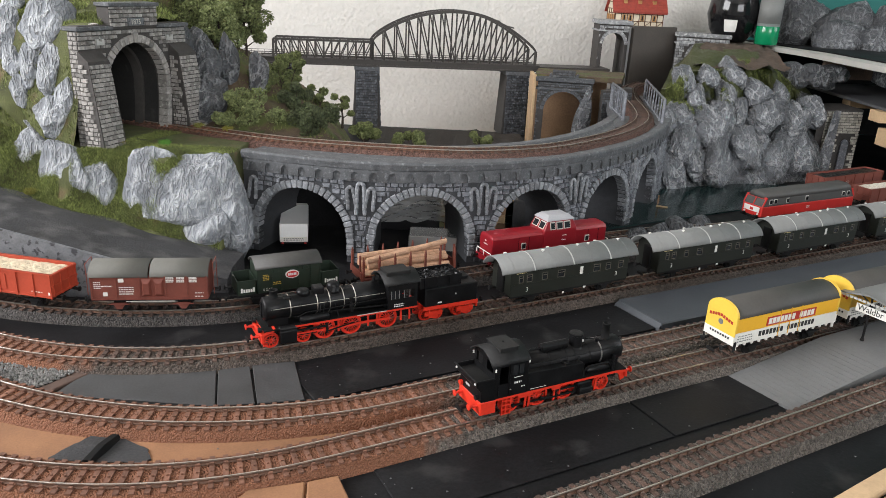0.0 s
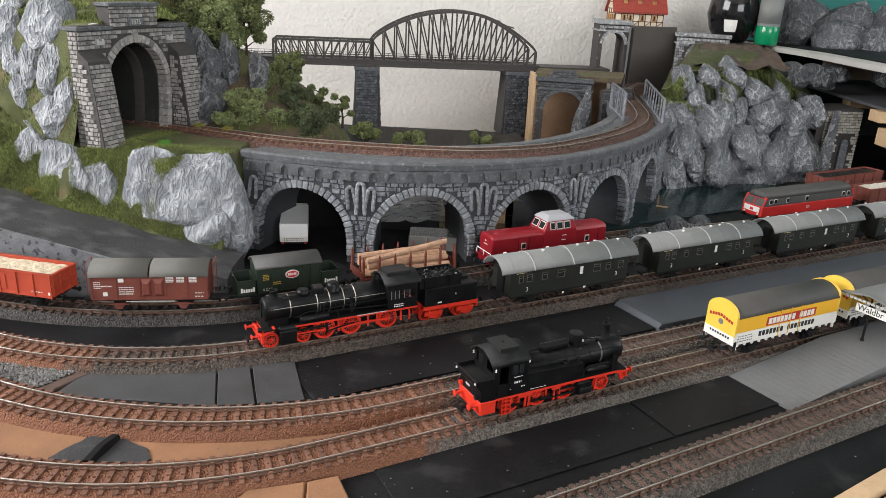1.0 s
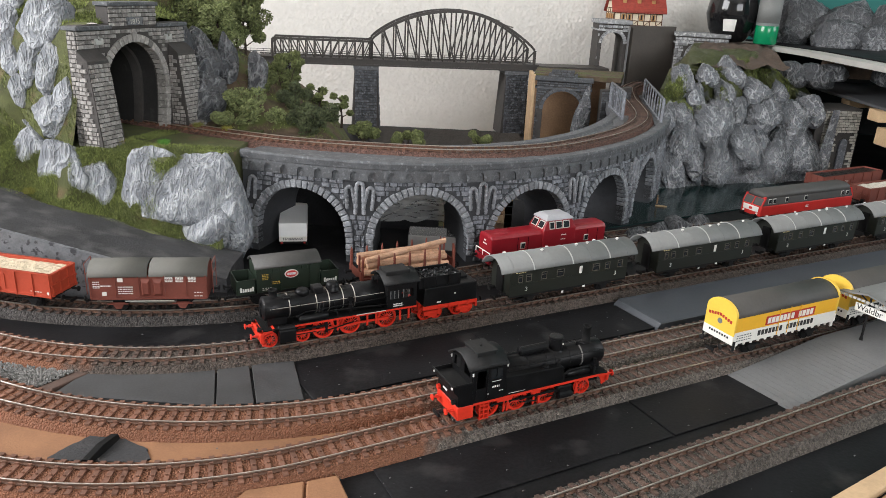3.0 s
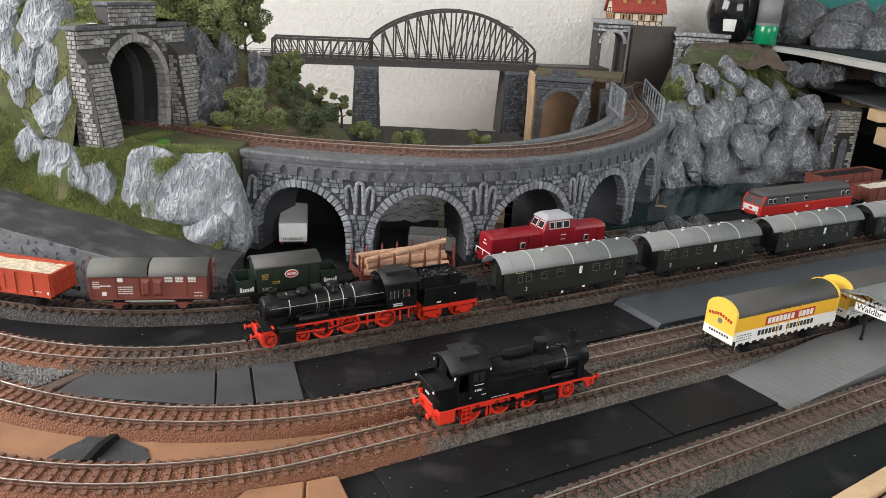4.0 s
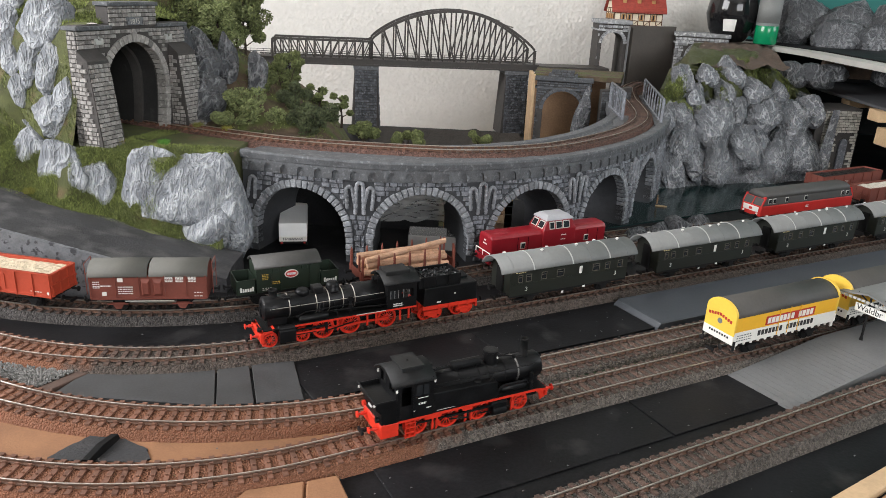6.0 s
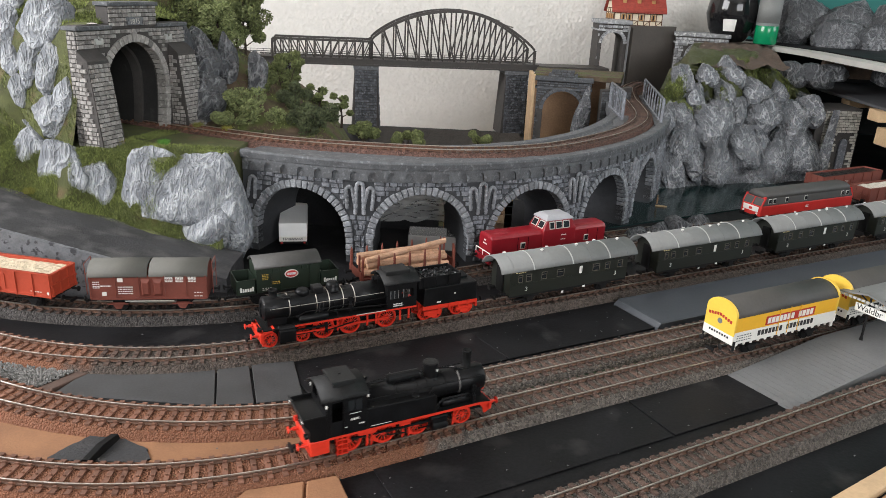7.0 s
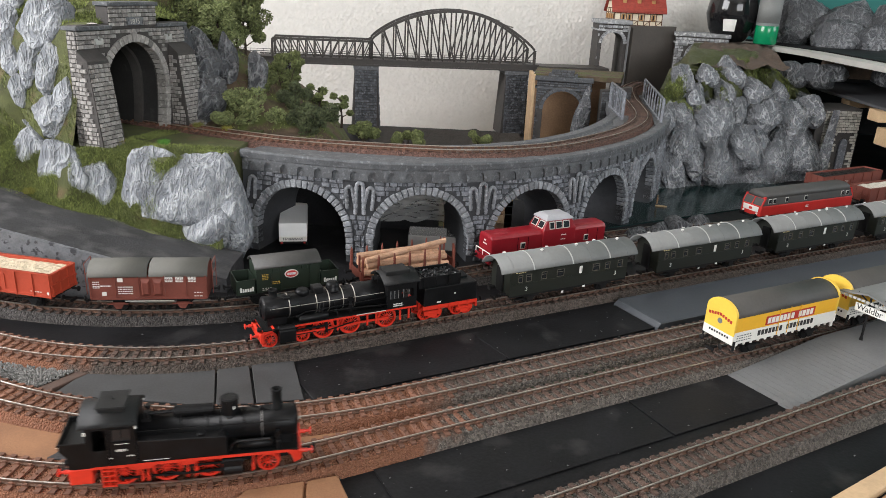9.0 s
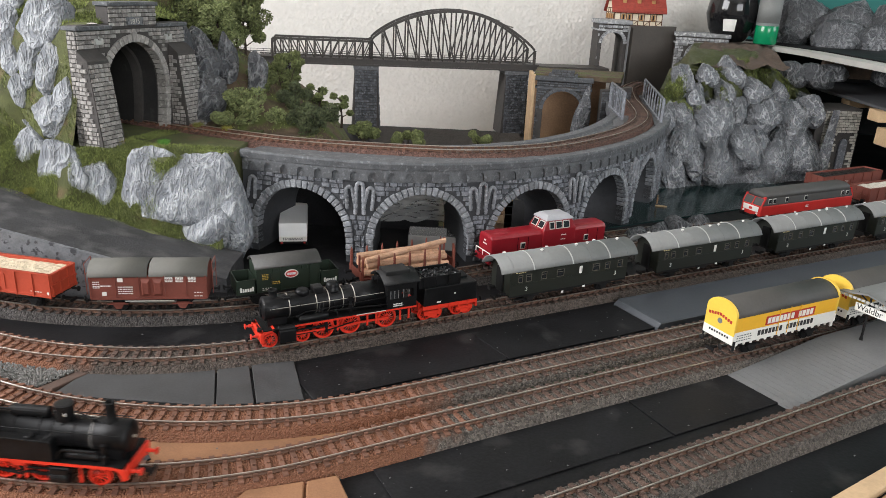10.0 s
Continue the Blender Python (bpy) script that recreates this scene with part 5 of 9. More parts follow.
def coach(m):
    t = thing("passenger_coach", "dark green four-wheeled model passenger coach with grey barrel roof", "railway coach", m, "coaches of the passenger train")
    L = 0.0680
    wins = [(-0.0600, 0.0050), (-0.0515, 0.0062), (-0.0345, 0.0062), (-0.0170, 0.0085), (0.0090, 0.0035), (0.0250, 0.0085), (0.0400, 0.0062), (0.0555, 0.0062)]
    for s in (-1, 1):
        holes = [(x, x + w, 0.0215, 0.0290) for x, w in wins]
        wall = part("side_wall", side_wall(-L, L, 0.0090, 0.0335, s * 0.0160, holes), COACH_GREEN, t)
        for i, (x, w) in enumerate(wins):
            fr = bmesh.new()
            for a, b, c, d in ((x, x + 0.0006, 0.0215, 0.0290), (x + w - 0.0006, x + w, 0.0215, 0.0290), (x, x + w, 0.0215, 0.0220), (x, x + w, 0.0284, 0.0290), (x, x + w, 0.0262, 0.0266)):
                add_box(fr, a, b, s * 0.0160 - 0.0005, s * 0.0160 + 0.0005, c, d)
            win = part("window", fr, COACHFRAME if i != 4 else WHITE, wall)
            part("pane", box(x, x + w, s * 0.0158 - 0.0002, s * 0.0158 + 0.0002, 0.0215, 0.0290), GLASS if i != 4 else WHITE, win, "" if i != 4 else "white frosted pane")
        part("belt_rail", box(-L, L, min(s * 0.0164, s * 0.0168), max(s * 0.0164, s * 0.0168), 0.0200, 0.0206), COACH_GREEN, wall)
        letters(wall, "class_number", "3", (-0.0520 if s < 0 else -0.050, s * 0.0166, 0.0125), 0.0062, WHITE, (90, 0, 0 if s < 0 else 180))
        letters(wall, "class_number", "3", (0.0520, s * 0.0166, 0.0140), 0.0062, WHITE, (90, 0, 0 if s < 0 else 180))
        bars(wall, "print", -0.0630, -0.0520, s * 0.0165, (0.0310,), CREAM, 0.0006, 0.0006, 6, s)
        part("solebar", box(-L, L, s * 0.0150 - 0.0008, s * 0.0150 + 0.0008, 0.0070, 0.0092), FRAMEBLACK, t)
        part("step_board", box(-0.063, -0.052, s * 0.0165 - 0.0016, s * 0.0165 + 0.0016, 0.0048, 0.0055), FRAMEBLACK, t)
        part("step_board", box(0.052, 0.063, s * 0.0165 - 0.0016, s * 0.0165 + 0.0016, 0.0048, 0.0055), FRAMEBLACK, t)
        part("battery_box", rounded(box(-0.0060, 0.0060, s * 0.0120 - 0.0018, s * 0.0120 + 0.0018, 0.0030, 0.0075), 0.0005, 1), FRAMEBLACK, t)
        part("label_plate", box(0.0150, 0.0180, min(s * 0.0158, s * 0.0161), max(s * 0.0158, s * 0.0161), 0.0062, 0.0080), WHITE, t)
        part("label_plate", box(-0.0095, -0.0072, min(s * 0.0158, s * 0.0161), max(s * 0.0158, s * 0.0161), 0.0040, 0.0062), WHITE, t)
    part("floor", box(-L, L, -0.0155, 0.0155, 0.0080, 0.0095), FRAMEBLACK, t)
    for x in (-L, L):
        outline = [(-0.0158, 0.0095), (0.0158, 0.0095), (0.0158, 0.0340)] + [(0.0158 - 0.0316 * i / 8, 0.0340 + 0.0085 * (1 - (1 - i / 4) ** 2)) for i in range(1, 8)] + [(-0.0158, 0.0340)]
        part("end_wall", prism(outline, x - 0.0005, x + 0.0005, lambda a, b, d: Vector((d, a, b))), COACH_GREEN, t)
        d = 1 if x > 0 else -1
        part("gangway_door", rounded(box(min(x, x + d * 0.0025), max(x, x + d * 0.0025), -0.0055, 0.0055, 0.0100, 0.0335), 0.0006, 1), SOOT, t)
        buffers(t, x + d * 0.0005, d, FRAMEBLACK)
        coupling(t, x, d)
    r = part("roof", roof_shell(-0.0790, 0.0790, 0.0180, 0.0332, 0.0445, 0.0009, 18, power=2.1), COACH_ROOF, t, "grey barrel roof", True)
    for x in (-0.0440, 0.0, 0.0440):
        part("roof_rib", roof_shell(x - 0.0006, x + 0.0006, 0.0182, 0.0333, 0.0449, 0.0005, 18, power=2.1), RIB, r, "pale roof rib")
    for x in (-0.0215, 0.0215, 0.066, -0.066):
        part("roof_seam", roof_shell(x - 0.0002, x + 0.0002, 0.0181, 0.03325, 0.04465, 0.0005, 18, power=2.1), COACH_ROOF, r)
    for x, y in ((-0.0600, 0.0105), (-0.0270, -0.0030), (-0.0120, 0.0105), (0.0140, -0.0015), (0.0270, -0.0015), (0.0450, 0.0105), (0.0640, -0.0015)):
        z = 0.0332 + 0.0113 * (1 - (abs(y) / 0.018) ** 2.1)
        vb = bmesh.new()
        add_lathe(vb, (x, y, z - 0.0006), (0, 0, 1), [(0, 0.0006), (0.0018, 0.0006), (0.0018, 0.0014), (0.0026, 0.0012)], 8)
        add_box(vb, x - 0.0017, x + 0.0017, y - 0.0004, y + 0.0004, z + 0.0010, z + 0.0018)
        part("roof_vent", vb, WHITE, r, "small white roof vent")
    running_gear(t, (-0.043, 0.043))
    seats = bmesh.new()
    for i in range(7):
        x = -0.057 + i * 0.019
        add_box(seats, x, x + 0.0012, -0.0145, 0.0145, 0.0095, 0.0230)
    part("seats", seats, paint("brown_seats", (0.12, 0.06, 0.03), 0.7), t)
    return t


def beer_wagon(m, label):
    t = thing("beer_wagon", label, "goods wagon", m, "yellow beer wagons")
    L = 0.0620
    for s in (-1, 1):
        w = part("side_wall", rounded(box(-L, L, s * 0.0150 - 0.0005, s * 0.0150 + 0.0005, 0.0215, 0.0350), 0.0002, 1), YELLOW, t, "orange-yellow upper side")
        lo = part("lower_side", rounded(box(-L, L, s * 0.0151 - 0.0006, s * 0.0151 + 0.0006, 0.0110, 0.0214), 0.0002, 1), WAGONWHITE, t, "white lower side")
        teeth = bmesh.new()
        for i in range(15):
            x = -L + 0.003 + i * 0.0084
            add_prism(teeth, [(x, 0.0112), (x + 0.0030, 0.0112), (x + 0.0024, 0.0092), (x + 0.0006, 0.0092)], s * 0.0146, s * 0.0156, lambda a, b, d: Vector((a, d, b)))
        for x in (-L + 0.0005, L - 0.0035):
            add_box(teeth, x, x + 0.003, min(s * 0.0146, s * 0.0156), max(s * 0.0146, s * 0.0156), 0.0065, 0.0112)
        part("bottom_rail", teeth, WAGONWHITE, lo)
        plate = part("name_board", box(-0.0275, 0.0325, min(s * 0.0155, s * 0.0158), max(s * 0.0155, s * 0.0158), 0.0228, 0.0305), SIGNRED, w, "red board with cream lettering bars")
        n = bmesh.new()
        for i in range(12):
            if i == 7:
                continue
            x = -0.0255 + i * 0.0047
            add_box(n, x, x + 0.0036, min(s * 0.0157, s * 0.0160), max(s * 0.0157, s * 0.0160), 0.0240, 0.0292)
        part("lettering_bars", n, WAGONWHITE, plate)
        n = bmesh.new()
        for i in range(16):
            if i == 7:
                continue
            x = -0.0350 + i * 0.0043
            add_box(n, x, x + 0.0031, min(s * 0.0156, s * 0.0159), max(s * 0.0156, s * 0.0159), 0.0148, 0.0194)
        part("lettering_bars", n, INKBLACK, lo, "black lettering bars")
        bars(lo, "print", -0.0590, -0.0420, s * 0.0157, (0.0135, 0.0158, 0.0180), CONCRETE, 0.0008, 0.0010, 11, s)
        for x in (-0.012, 0.0005, 0.0130):
            part("post", box(x, x + 0.0008, min(s * 0.0155, s * 0.0160), max(s * 0.0155, s * 0.0160), 0.0112, 0.0350), YELLOW, w)
        part("buffer_stanchion", box(-L - 0.0006, -L + 0.0020, s * 0.0157 - 0.0006, s * 0.0157 + 0.0006, 0.0095, 0.0175), FRAMEBLACK, t)
    for x in (-L, L):
        d = 1 if x > 0 else -1
        crown = [(0.0155 * math.cos(math.pi * i / 16), 0.0352 + 0.0105 * math.sin(math.pi * i / 16)) for i in range(17)]
        up = part("end_wall", prism([(-0.0155, 0.0185), (0.0155, 0.0185)] + crown, x - 0.0012, x + 0.0012, lambda a, b, q: Vector((q, a, b))), YELLOW_END, t, "bright yellow arched end")
        part("end_sill", box(x - 0.0014, x + 0.0014, -0.0156, 0.0156, 0.0108, 0.0185), WAGONWHITE, t)
        bars_m = bmesh.new()
        for i in range(9):
            y = -0.012 + i * 0.0028
            add_box(bars_m, min(x + d * 0.0012, x + d * 0.0015), max(x + d * 0.0012, x + d * 0.0015), y, y + 0.0020, 0.0310 - abs(y) * 0.22, 0.0335 - abs(y) * 0.22)
        part("name_band", bars_m, SIGNRED, up, "curved red lettering bars")
        part("emblem", lathe((x + d * 0.0012, 0, 0.0265), (d, 0, 0), [(0, 0.0024), (0.0003, 0.0024)], 14), CONCRETE, up)
        bm = bmesh.new()
        for i in range(8):
            add_box(bm, min(x + d * 0.0014, x + d * 0.0017), max(x + d * 0.0014, x + d * 0.0017), -0.011 + i * 0.0027, -0.0095 + i * 0.0027, 0.0150, 0.0168)
        part("print", bm, INKBLACK, up)
        buffers(t, x + d * 0.0014, d, FRAMEBLACK, 0.0118)
        coupling(t, x, d)
    part("roof", roof_shell(-L + 0.001, L - 0.001, 0.0160, 0.0345, 0.0452, 0.0008, 18, power=2.2), ROOFDARK, t, "dark grey barrel roof", True)
    part("floor", box(-L, L, -0.0145, 0.0145, 0.0095, 0.0112), FRAMEBLACK, t)
    running_gear(t, (-0.036, 0.036), z=0.0105)
    return t


def sliding_roof_wagon(m):
    t = thing("sliding_roof_wagon", "brown model goods wagon with a grey two-part sliding roof", "goods wagon", m)
    L = 0.0475
    for s in (-1, 1):
        w = part("side_wall", rounded(box(-L, L, s * 0.0145 - 0.0006, s * 0.0145 + 0.0006, 0.0100, 0.0310), 0.0003, 1), BROWNRED, t)
        ribs = bmesh.new()
        for x in (-L, -0.0275, -0.0085, 0.0125, 0.0300, L - 0.0010):
            add_box(ribs, x, x + 0.0010, min(s * 0.0150, s * 0.0160), max(s * 0.0150, s * 0.0160), 0.0095, 0.0310)
        add_box(ribs, -L, L, min(s * 0.0150, s * 0.0158), max(s * 0.0150, s * 0.0158), 0.0095, 0.0112)
        part("side_post", ribs, BROWNRED, w)
        for x in (-0.0065, 0.0035):
            hatch = bmesh.new()
            lo = [(x, 0.0125), (x + 0.0080, 0.0125), (x + 0.0080, 0.0285), (x, 0.0285)]
            hi = [(x + 0.0018, 0.0150), (x + 0.0062, 0.0150), (x + 0.0062, 0.0250), (x + 0.0018, 0.0250)]
            a = [hatch.verts.new((p, s * 0.0150, q)) for p, q in lo]
            b = [hatch.verts.new((p, s * 0.0170, q)) for p, q in hi]
            hatch.faces.new(b)
            for i in range(4):
                hatch.faces.new((a[i], a[(i + 1) % 4], b[(i + 1) % 4], b[i]))
            part("hatch", hatch, BROWNRED, w)
        bars(w, "print", -0.0450, -0.0395, s * 0.0152, (0.0200, 0.0215, 0.0232, 0.0252), WHITE, 0.0008, 0.0004, 21, s)
        bars(w, "print", -0.0390, -0.0300, s * 0.0152, (0.0215,), WHITE, 0.0010, 0.0005, 22, s)
        bars(w, "print", -0.0250, -0.0130, s * 0.0152, (0.0145, 0.0165, 0.0185, 0.0205), WHITE, 0.0008, 0.0005, 23, s)
        for a, z, wd, hh in ((-0.0250, 0.0255, 0.0045, 0.0035), (-0.0380, 0.0130, 0.0036, 0.0036)):
            part("plate", box(a, a + wd, min(s * 0.0151, s * 0.0153), max(s * 0.0151, s * 0.0153), z, z + hh), WHITE, w)
        for a in (0.0135, 0.0222, 0.0325):
            bars(w, "print", a, a + 0.0065, s * 0.0152, (0.0252, 0.0266, 0.0280, 0.0292), WHITE, 0.0009, 0.0003, int(a * 1e4), s)
        bars(w, "print", 0.0370, 0.0440, s * 0.0152, (0.0118, 0.0150), WHITE, 0.0007, 0.0008, 29, s)
        part("brake_rod", tube((-0.02, s * 0.0150, 0.0078), (0.02, s * 0.0150, 0.0078), 0.0005, n=6), WINFRAME, t)
    for i, (a, b) in enumerate(((-L - 0.0012, -0.0008), (0.0006, L + 0.0012))):
        part("roof_half", roof_shell(a, b, 0.0162 - 0.0003 * i, 0.0305, 0.0402, 0.0009, 16, power=2.6), GREYROOF, t, "grey sliding roof half", True)
    for x in (-L, L):
        outline = [(-0.0148, 0.0100), (0.0148, 0.0100), (0.0148, 0.0305), (0.0110, 0.0360), (0.0, 0.0385), (-0.0110, 0.0360), (-0.0148, 0.0305)]
        part("end_wall", prism(outline, x - 0.0006, x + 0.0006, lambda a, b, d: Vector((d, a, b))), BROWNRED, t)
        d = 1 if x > 0 else -1
        buffers(t, x, d, FRAMEBLACK)
        coupling(t, x, d)
    rail = bmesh.new()
    for x in (-L - 0.0045, L + 0.0045):
        for y in (-0.0090, 0.0090):
            add_tube(rail, (x, y, 0.0120), (x, y, 0.0400), 0.0004, n=6)
        add_tube(rail, (x, -0.0090, 0.0400), (x, 0.0090, 0.0400), 0.0004, n=6)
        add_tube(rail, (x, -0.0090, 0.0300), (x, 0.0090, 0.0300), 0.0004, n=6)
    part("end_rail", rail, BROWNRED, t)
    running_gear(t, (-0.0265, 0.0265), material=BROWNRED)
    part("floor", box(-L, L, -0.014, 0.014, 0.0085, 0.0102), FRAMEBLACK, t)
    return t


def open_wagon(m, material, load, label, L=0.0500, top=0.0305, heap=0.0):
    t = thing("open_wagon", label, "goods wagon", m)
    for s in (-1, 1):
        w = part("side_wall", rounded(box(-L, L, s * 0.0150 - 0.0005, s * 0.0150 + 0.0005, 0.0100, top), 0.0002, 1), material, t)
        posts = bmesh.new()
        k = 6
        for i in range(k + 1):
            x = -L + (2 * L - 0.0012) * i / k
            add_prism(posts, [(x, 0.0085), (x + 0.0012, 0.0085), (x + 0.0012, top - 0.0010), (x, top - 0.0010)], s * 0.0152, s * 0.0165, lambda a, b, d: Vector((a, d, b)))
        add_box(posts, -L, L, min(s * 0.0152, s * 0.0162), max(s * 0.0152, s * 0.0162), 0.0088, 0.0104)
        add_box(posts, -L, L, min(s * 0.0140, s * 0.0162), max(s * 0.0140, s * 0.0162), top - 0.0012, top)
        part("side_post", posts, material, w)
        door = bmesh.new()
        for x in (-0.0062, 0.0012):
            add_box(door, x, x + 0.0050, min(s * 0.0153, s * 0.0161), max(s * 0.0153, s * 0.0161), 0.0130, 0.0265)
        part("door", door, material, w)
        bars(w, "print", L - 0.0200, L - 0.0090, s * 0.0155, (0.0128,), WHITE, 0.0009, 0.0010, 31, s)
        bars(w, "print", -0.0200, -0.0120, s * 0.0155, (0.0170, 0.0190, 0.0210, 0.0230), WINFRAME, 0.0007, 0.0008, 33, s)
        part("plate", box(L - 0.0030, L - 0.0014, min(s * 0.0165, s * 0.0168), max(s * 0.0165, s * 0.0168), 0.0120, 0.0145), WHITE, w)
    for x in (-L, L):
        d = 1 if x > 0 else -1
        e = bmesh.new()
        add_box(e, x - 0.0006, x + 0.0006, -0.0150, 0.0150, 0.0100, top)
        part("end_wall", e, material, t)
        e = bmesh.new()
        for z in (0.0105, 0.0190, top - 0.0018):
            add_box(e, min(x, x + d * 0.0016), max(x, x + d * 0.0016), -0.0155, 0.0155, z, z + 0.0016)
        for y in (-0.0145, -0.005, 0.005, 0.0132):
            add_box(e, min(x, x + d * 0.0016), max(x, x + d * 0.0016), y, y + 0.0013, 0.0100, top)
        part("end_rib", e, material, t)
        buffers(t, x, d, FRAMEBLACK)
        coupling(t, x, d)
    g = bmesh.new()
    nx, ny = 50, 14
    vs = [[g.verts.new((-L + 0.0008 + (2 * L - 0.0016) * i / nx, -0.0142 + 0.0284 * j / ny, top - 0.0028 + heap * (1 - (2 * j / ny - 1) ** 2) + 0.0011 * noise.fractal(Vector((i * 0.3, j * 0.35, L * 99)), 0.8, 2.1, 4))) for i in range(nx + 1)] for j in range(ny + 1)]
    for j in range(ny):
        for i in range(nx):
            g.faces.new((vs[j][i], vs[j][i + 1], vs[j + 1][i + 1], vs[j + 1][i]))
    part("load", g, load, t, "heaped loose load")
    part("floor", box(-L, L, -0.0145, 0.0145, 0.0085, 0.0102), FRAMEBLACK, t)
    running_gear(t, (-L * 0.58, L * 0.58))
    return t


def soap_wagon(m):
    t = thing("green_tub_wagon", "dark green model wagon with a roofed middle and two open tubs", "goods wagon", m)
    part("floor", box(-0.0470, 0.0470, -0.0135, 0.0135, 0.0085, 0.0105), FRAMEBLACK, t)
    for a, b in ((-0.0465, -0.0300), (0.0295, 0.0465)):
        tb = bmesh.new()
        for y in (-0.0135, 0.0128):
            add_box(tb, a, b, y, y + 0.0007, 0.0105, 0.0240)
        add_box(tb, a, a + 0.0007, -0.0135, 0.0135, 0.0105, 0.0240)
        add_box(tb, b - 0.0007, b, -0.0135, 0.0135, 0.0105, 0.0240)
        add_box(tb, a - 0.0003, b + 0.0003, -0.0141, -0.0134, 0.0232, 0.0242)
        tub = part("tub", tb, GREENBOX, t, "open dark green tub")
        n = bmesh.new()
        for i in range(6):
            x = a + 0.0030 + i * 0.0021
            tall = 0.0042 if i in (0, 5) else 0.0030
            add_box(n, x, x + 0.0016, -0.0139, -0.0136, 0.0130, 0.0130 + tall)
        part("lettering_bars", n, WHITE, tub, "white lettering bars")
    body = part("box_body", rounded(box(-0.0290, 0.0285, -0.0140, 0.0140, 0.0105, 0.0345), 0.0004, 1), GREENBOX, t)
    ribs = bmesh.new()
    for x in (-0.0290, -0.0160, -0.0075, 0.0080, 0.0190, 0.0277):
        add_box(ribs, x, x + 0.0008, -0.0147, -0.0139, 0.0105, 0.0345)
    add_box(ribs, -0.0075, 0.0088, -0.0146, -0.0139, 0.0110, 0.0118)
    part("side_post", ribs, GREENBOX, body)
    for a in (-0.0150, 0.0115):
        part("vent_hatch", rounded(box(a, a + 0.0055, -0.0146, -0.0139, 0.0290, 0.0325), 0.0003, 1), GREENBOX, body)
    oval = [(0.0022 + 0.0062 * math.cos(2 * math.pi * i / 24), 0.0258 + 0.0038 * math.sin(2 * math.pi * i / 24)) for i in range(24)]
    rim = part("badge", prism(oval, -0.0149, -0.0140, lambda a, b, d: Vector((a, d, b))), WHITE, body, "red oval badge with a white rim")
    part("badge_face", prism([(0.0022 + (a - 0.0022) * 0.86, 0.0258 + (b - 0.0258) * 0.80) for a, b in oval], -0.0151, -0.0148, lambda a, b, d: Vector((a, d, b))), BADGERED, rim)
    bars(rim, "lettering_bars", -0.0018, 0.0064, -0.0151, (0.0248,), WHITE, 0.0022, 0.0005, 41)
    bars(body, "print", -0.0240, -0.0185, -0.0141, (0.0225, 0.0240, 0.0255, 0.0270), OCHRE, 0.0007, 0.0005, 42)
    bars(body, "print", -0.0150, -0.0080, -0.0141, (0.0175, 0.0192), OCHRE, 0.0008, 0.0005, 43)
    bars(body, "print", -0.0240, -0.0160, -0.0141, (0.0125, 0.0140), WINFRAME, 0.0008, 0.0012, 44)
    part("roof", roof_shell(-0.0305, 0.0300, 0.0155, 0.0338, 0.0405, 0.0008, 14), TAIL, t, "dark grey roof", True)
    for x in (-0.0470, 0.0470):
        d = 1 if x > 0 else -1
        buffers(t, x, d, FRAMEBLACK)
        coupling(t, x, d)
    running_gear(t, (-0.0270, 0.0270))
    return t


def log_wagon(m):
    t = thing("stake_wagon", "brown model flat wagon with tall stakes", "goods wagon", m)
    L = 0.0500
    part("deck", rounded(box(-L, L, -0.0150, 0.0150, 0.0098, 0.0125), 0.0004, 1), STAKE, t)
    for x in [-L + 0.0015 + i * (2 * L - 0.003) / 6 for i in range(7)]:
        for y in (-0.0152, 0.0152):
            part("stake", loft([[Vector((x + dx * w, y + dy * w, z)) for dx, dy in ((-1, -1), (1, -1), (1, 1), (-1, 1))] for z, w in ((0.0085, 0.0010), (0.030, 0.0009), (0.0350, 0.0003))]), STAKE, t)
    for x in (-L, L):
        d = 1 if x > 0 else -1
        e = bmesh.new()
        add_box(e, x - 0.0006, x + 0.0006, -0.0150, 0.0150, 0.0120, 0.0190)
        for y in (-0.010, 0.010):
            add_box(e, x - 0.0008, x + 0.0008, y - 0.0008, y + 0.0008, 0.0120, 0.0350)
        part("end_board", e, STAKE, t)
        buffers(t, x, d, FRAMEBLACK)
        coupling(t, x, d)
    running_gear(t, (-0.0290, 0.0290), material=STAKE)
    rnd = random.Random(7)
    spots = [(-0.0106, 0.0160), (-0.0036, 0.0160), (0.0036, 0.0160), (0.0106, 0.0160), (-0.0072, 0.0222), (0.0, 0.0222), (0.0072, 0.0222), (-0.0035, 0.0283), (0.0045, 0.0285)]
    for i, (y, z) in enumerate(spots):
        r = rnd.uniform(0.0030, 0.0035)
        l0, l1 = -0.0435 + rnd.uniform(-0.003, 0.003), 0.0435 + rnd.uniform(-0.004, 0.003)
        tilt = 0.0
        dy = rnd.uniform(-0.0008, 0.0008)
        rise = 0.0085 if i == 7 else (0.001 if i == 8 else 0.0)
        rings = []
        for k in range(12):
            f = k / 11
            c = Vector((l0 + (l1 - l0) * f, y + dy * (2 * f - 1) + (-0.006 * (1 - f) if i == 7 else 0), z + rise * f))
            rr = r * (1 - 0.12 * f)
            rings.append([c + Vector((0, math.cos(a) * rr, math.sin(a) * rr)) * (1 + 0.08 * noise.noise((k * 0.8, a, i))) for a in (2 * math.pi * q / 10 for q in range(10))])
        ob = link("log", loft(rings), WOODLOG)
        ob.matrix_world = m
        tagged(ob, "thin debarked pine log stacked on the stake wagon", "log", "logs on the wagon")
    return t


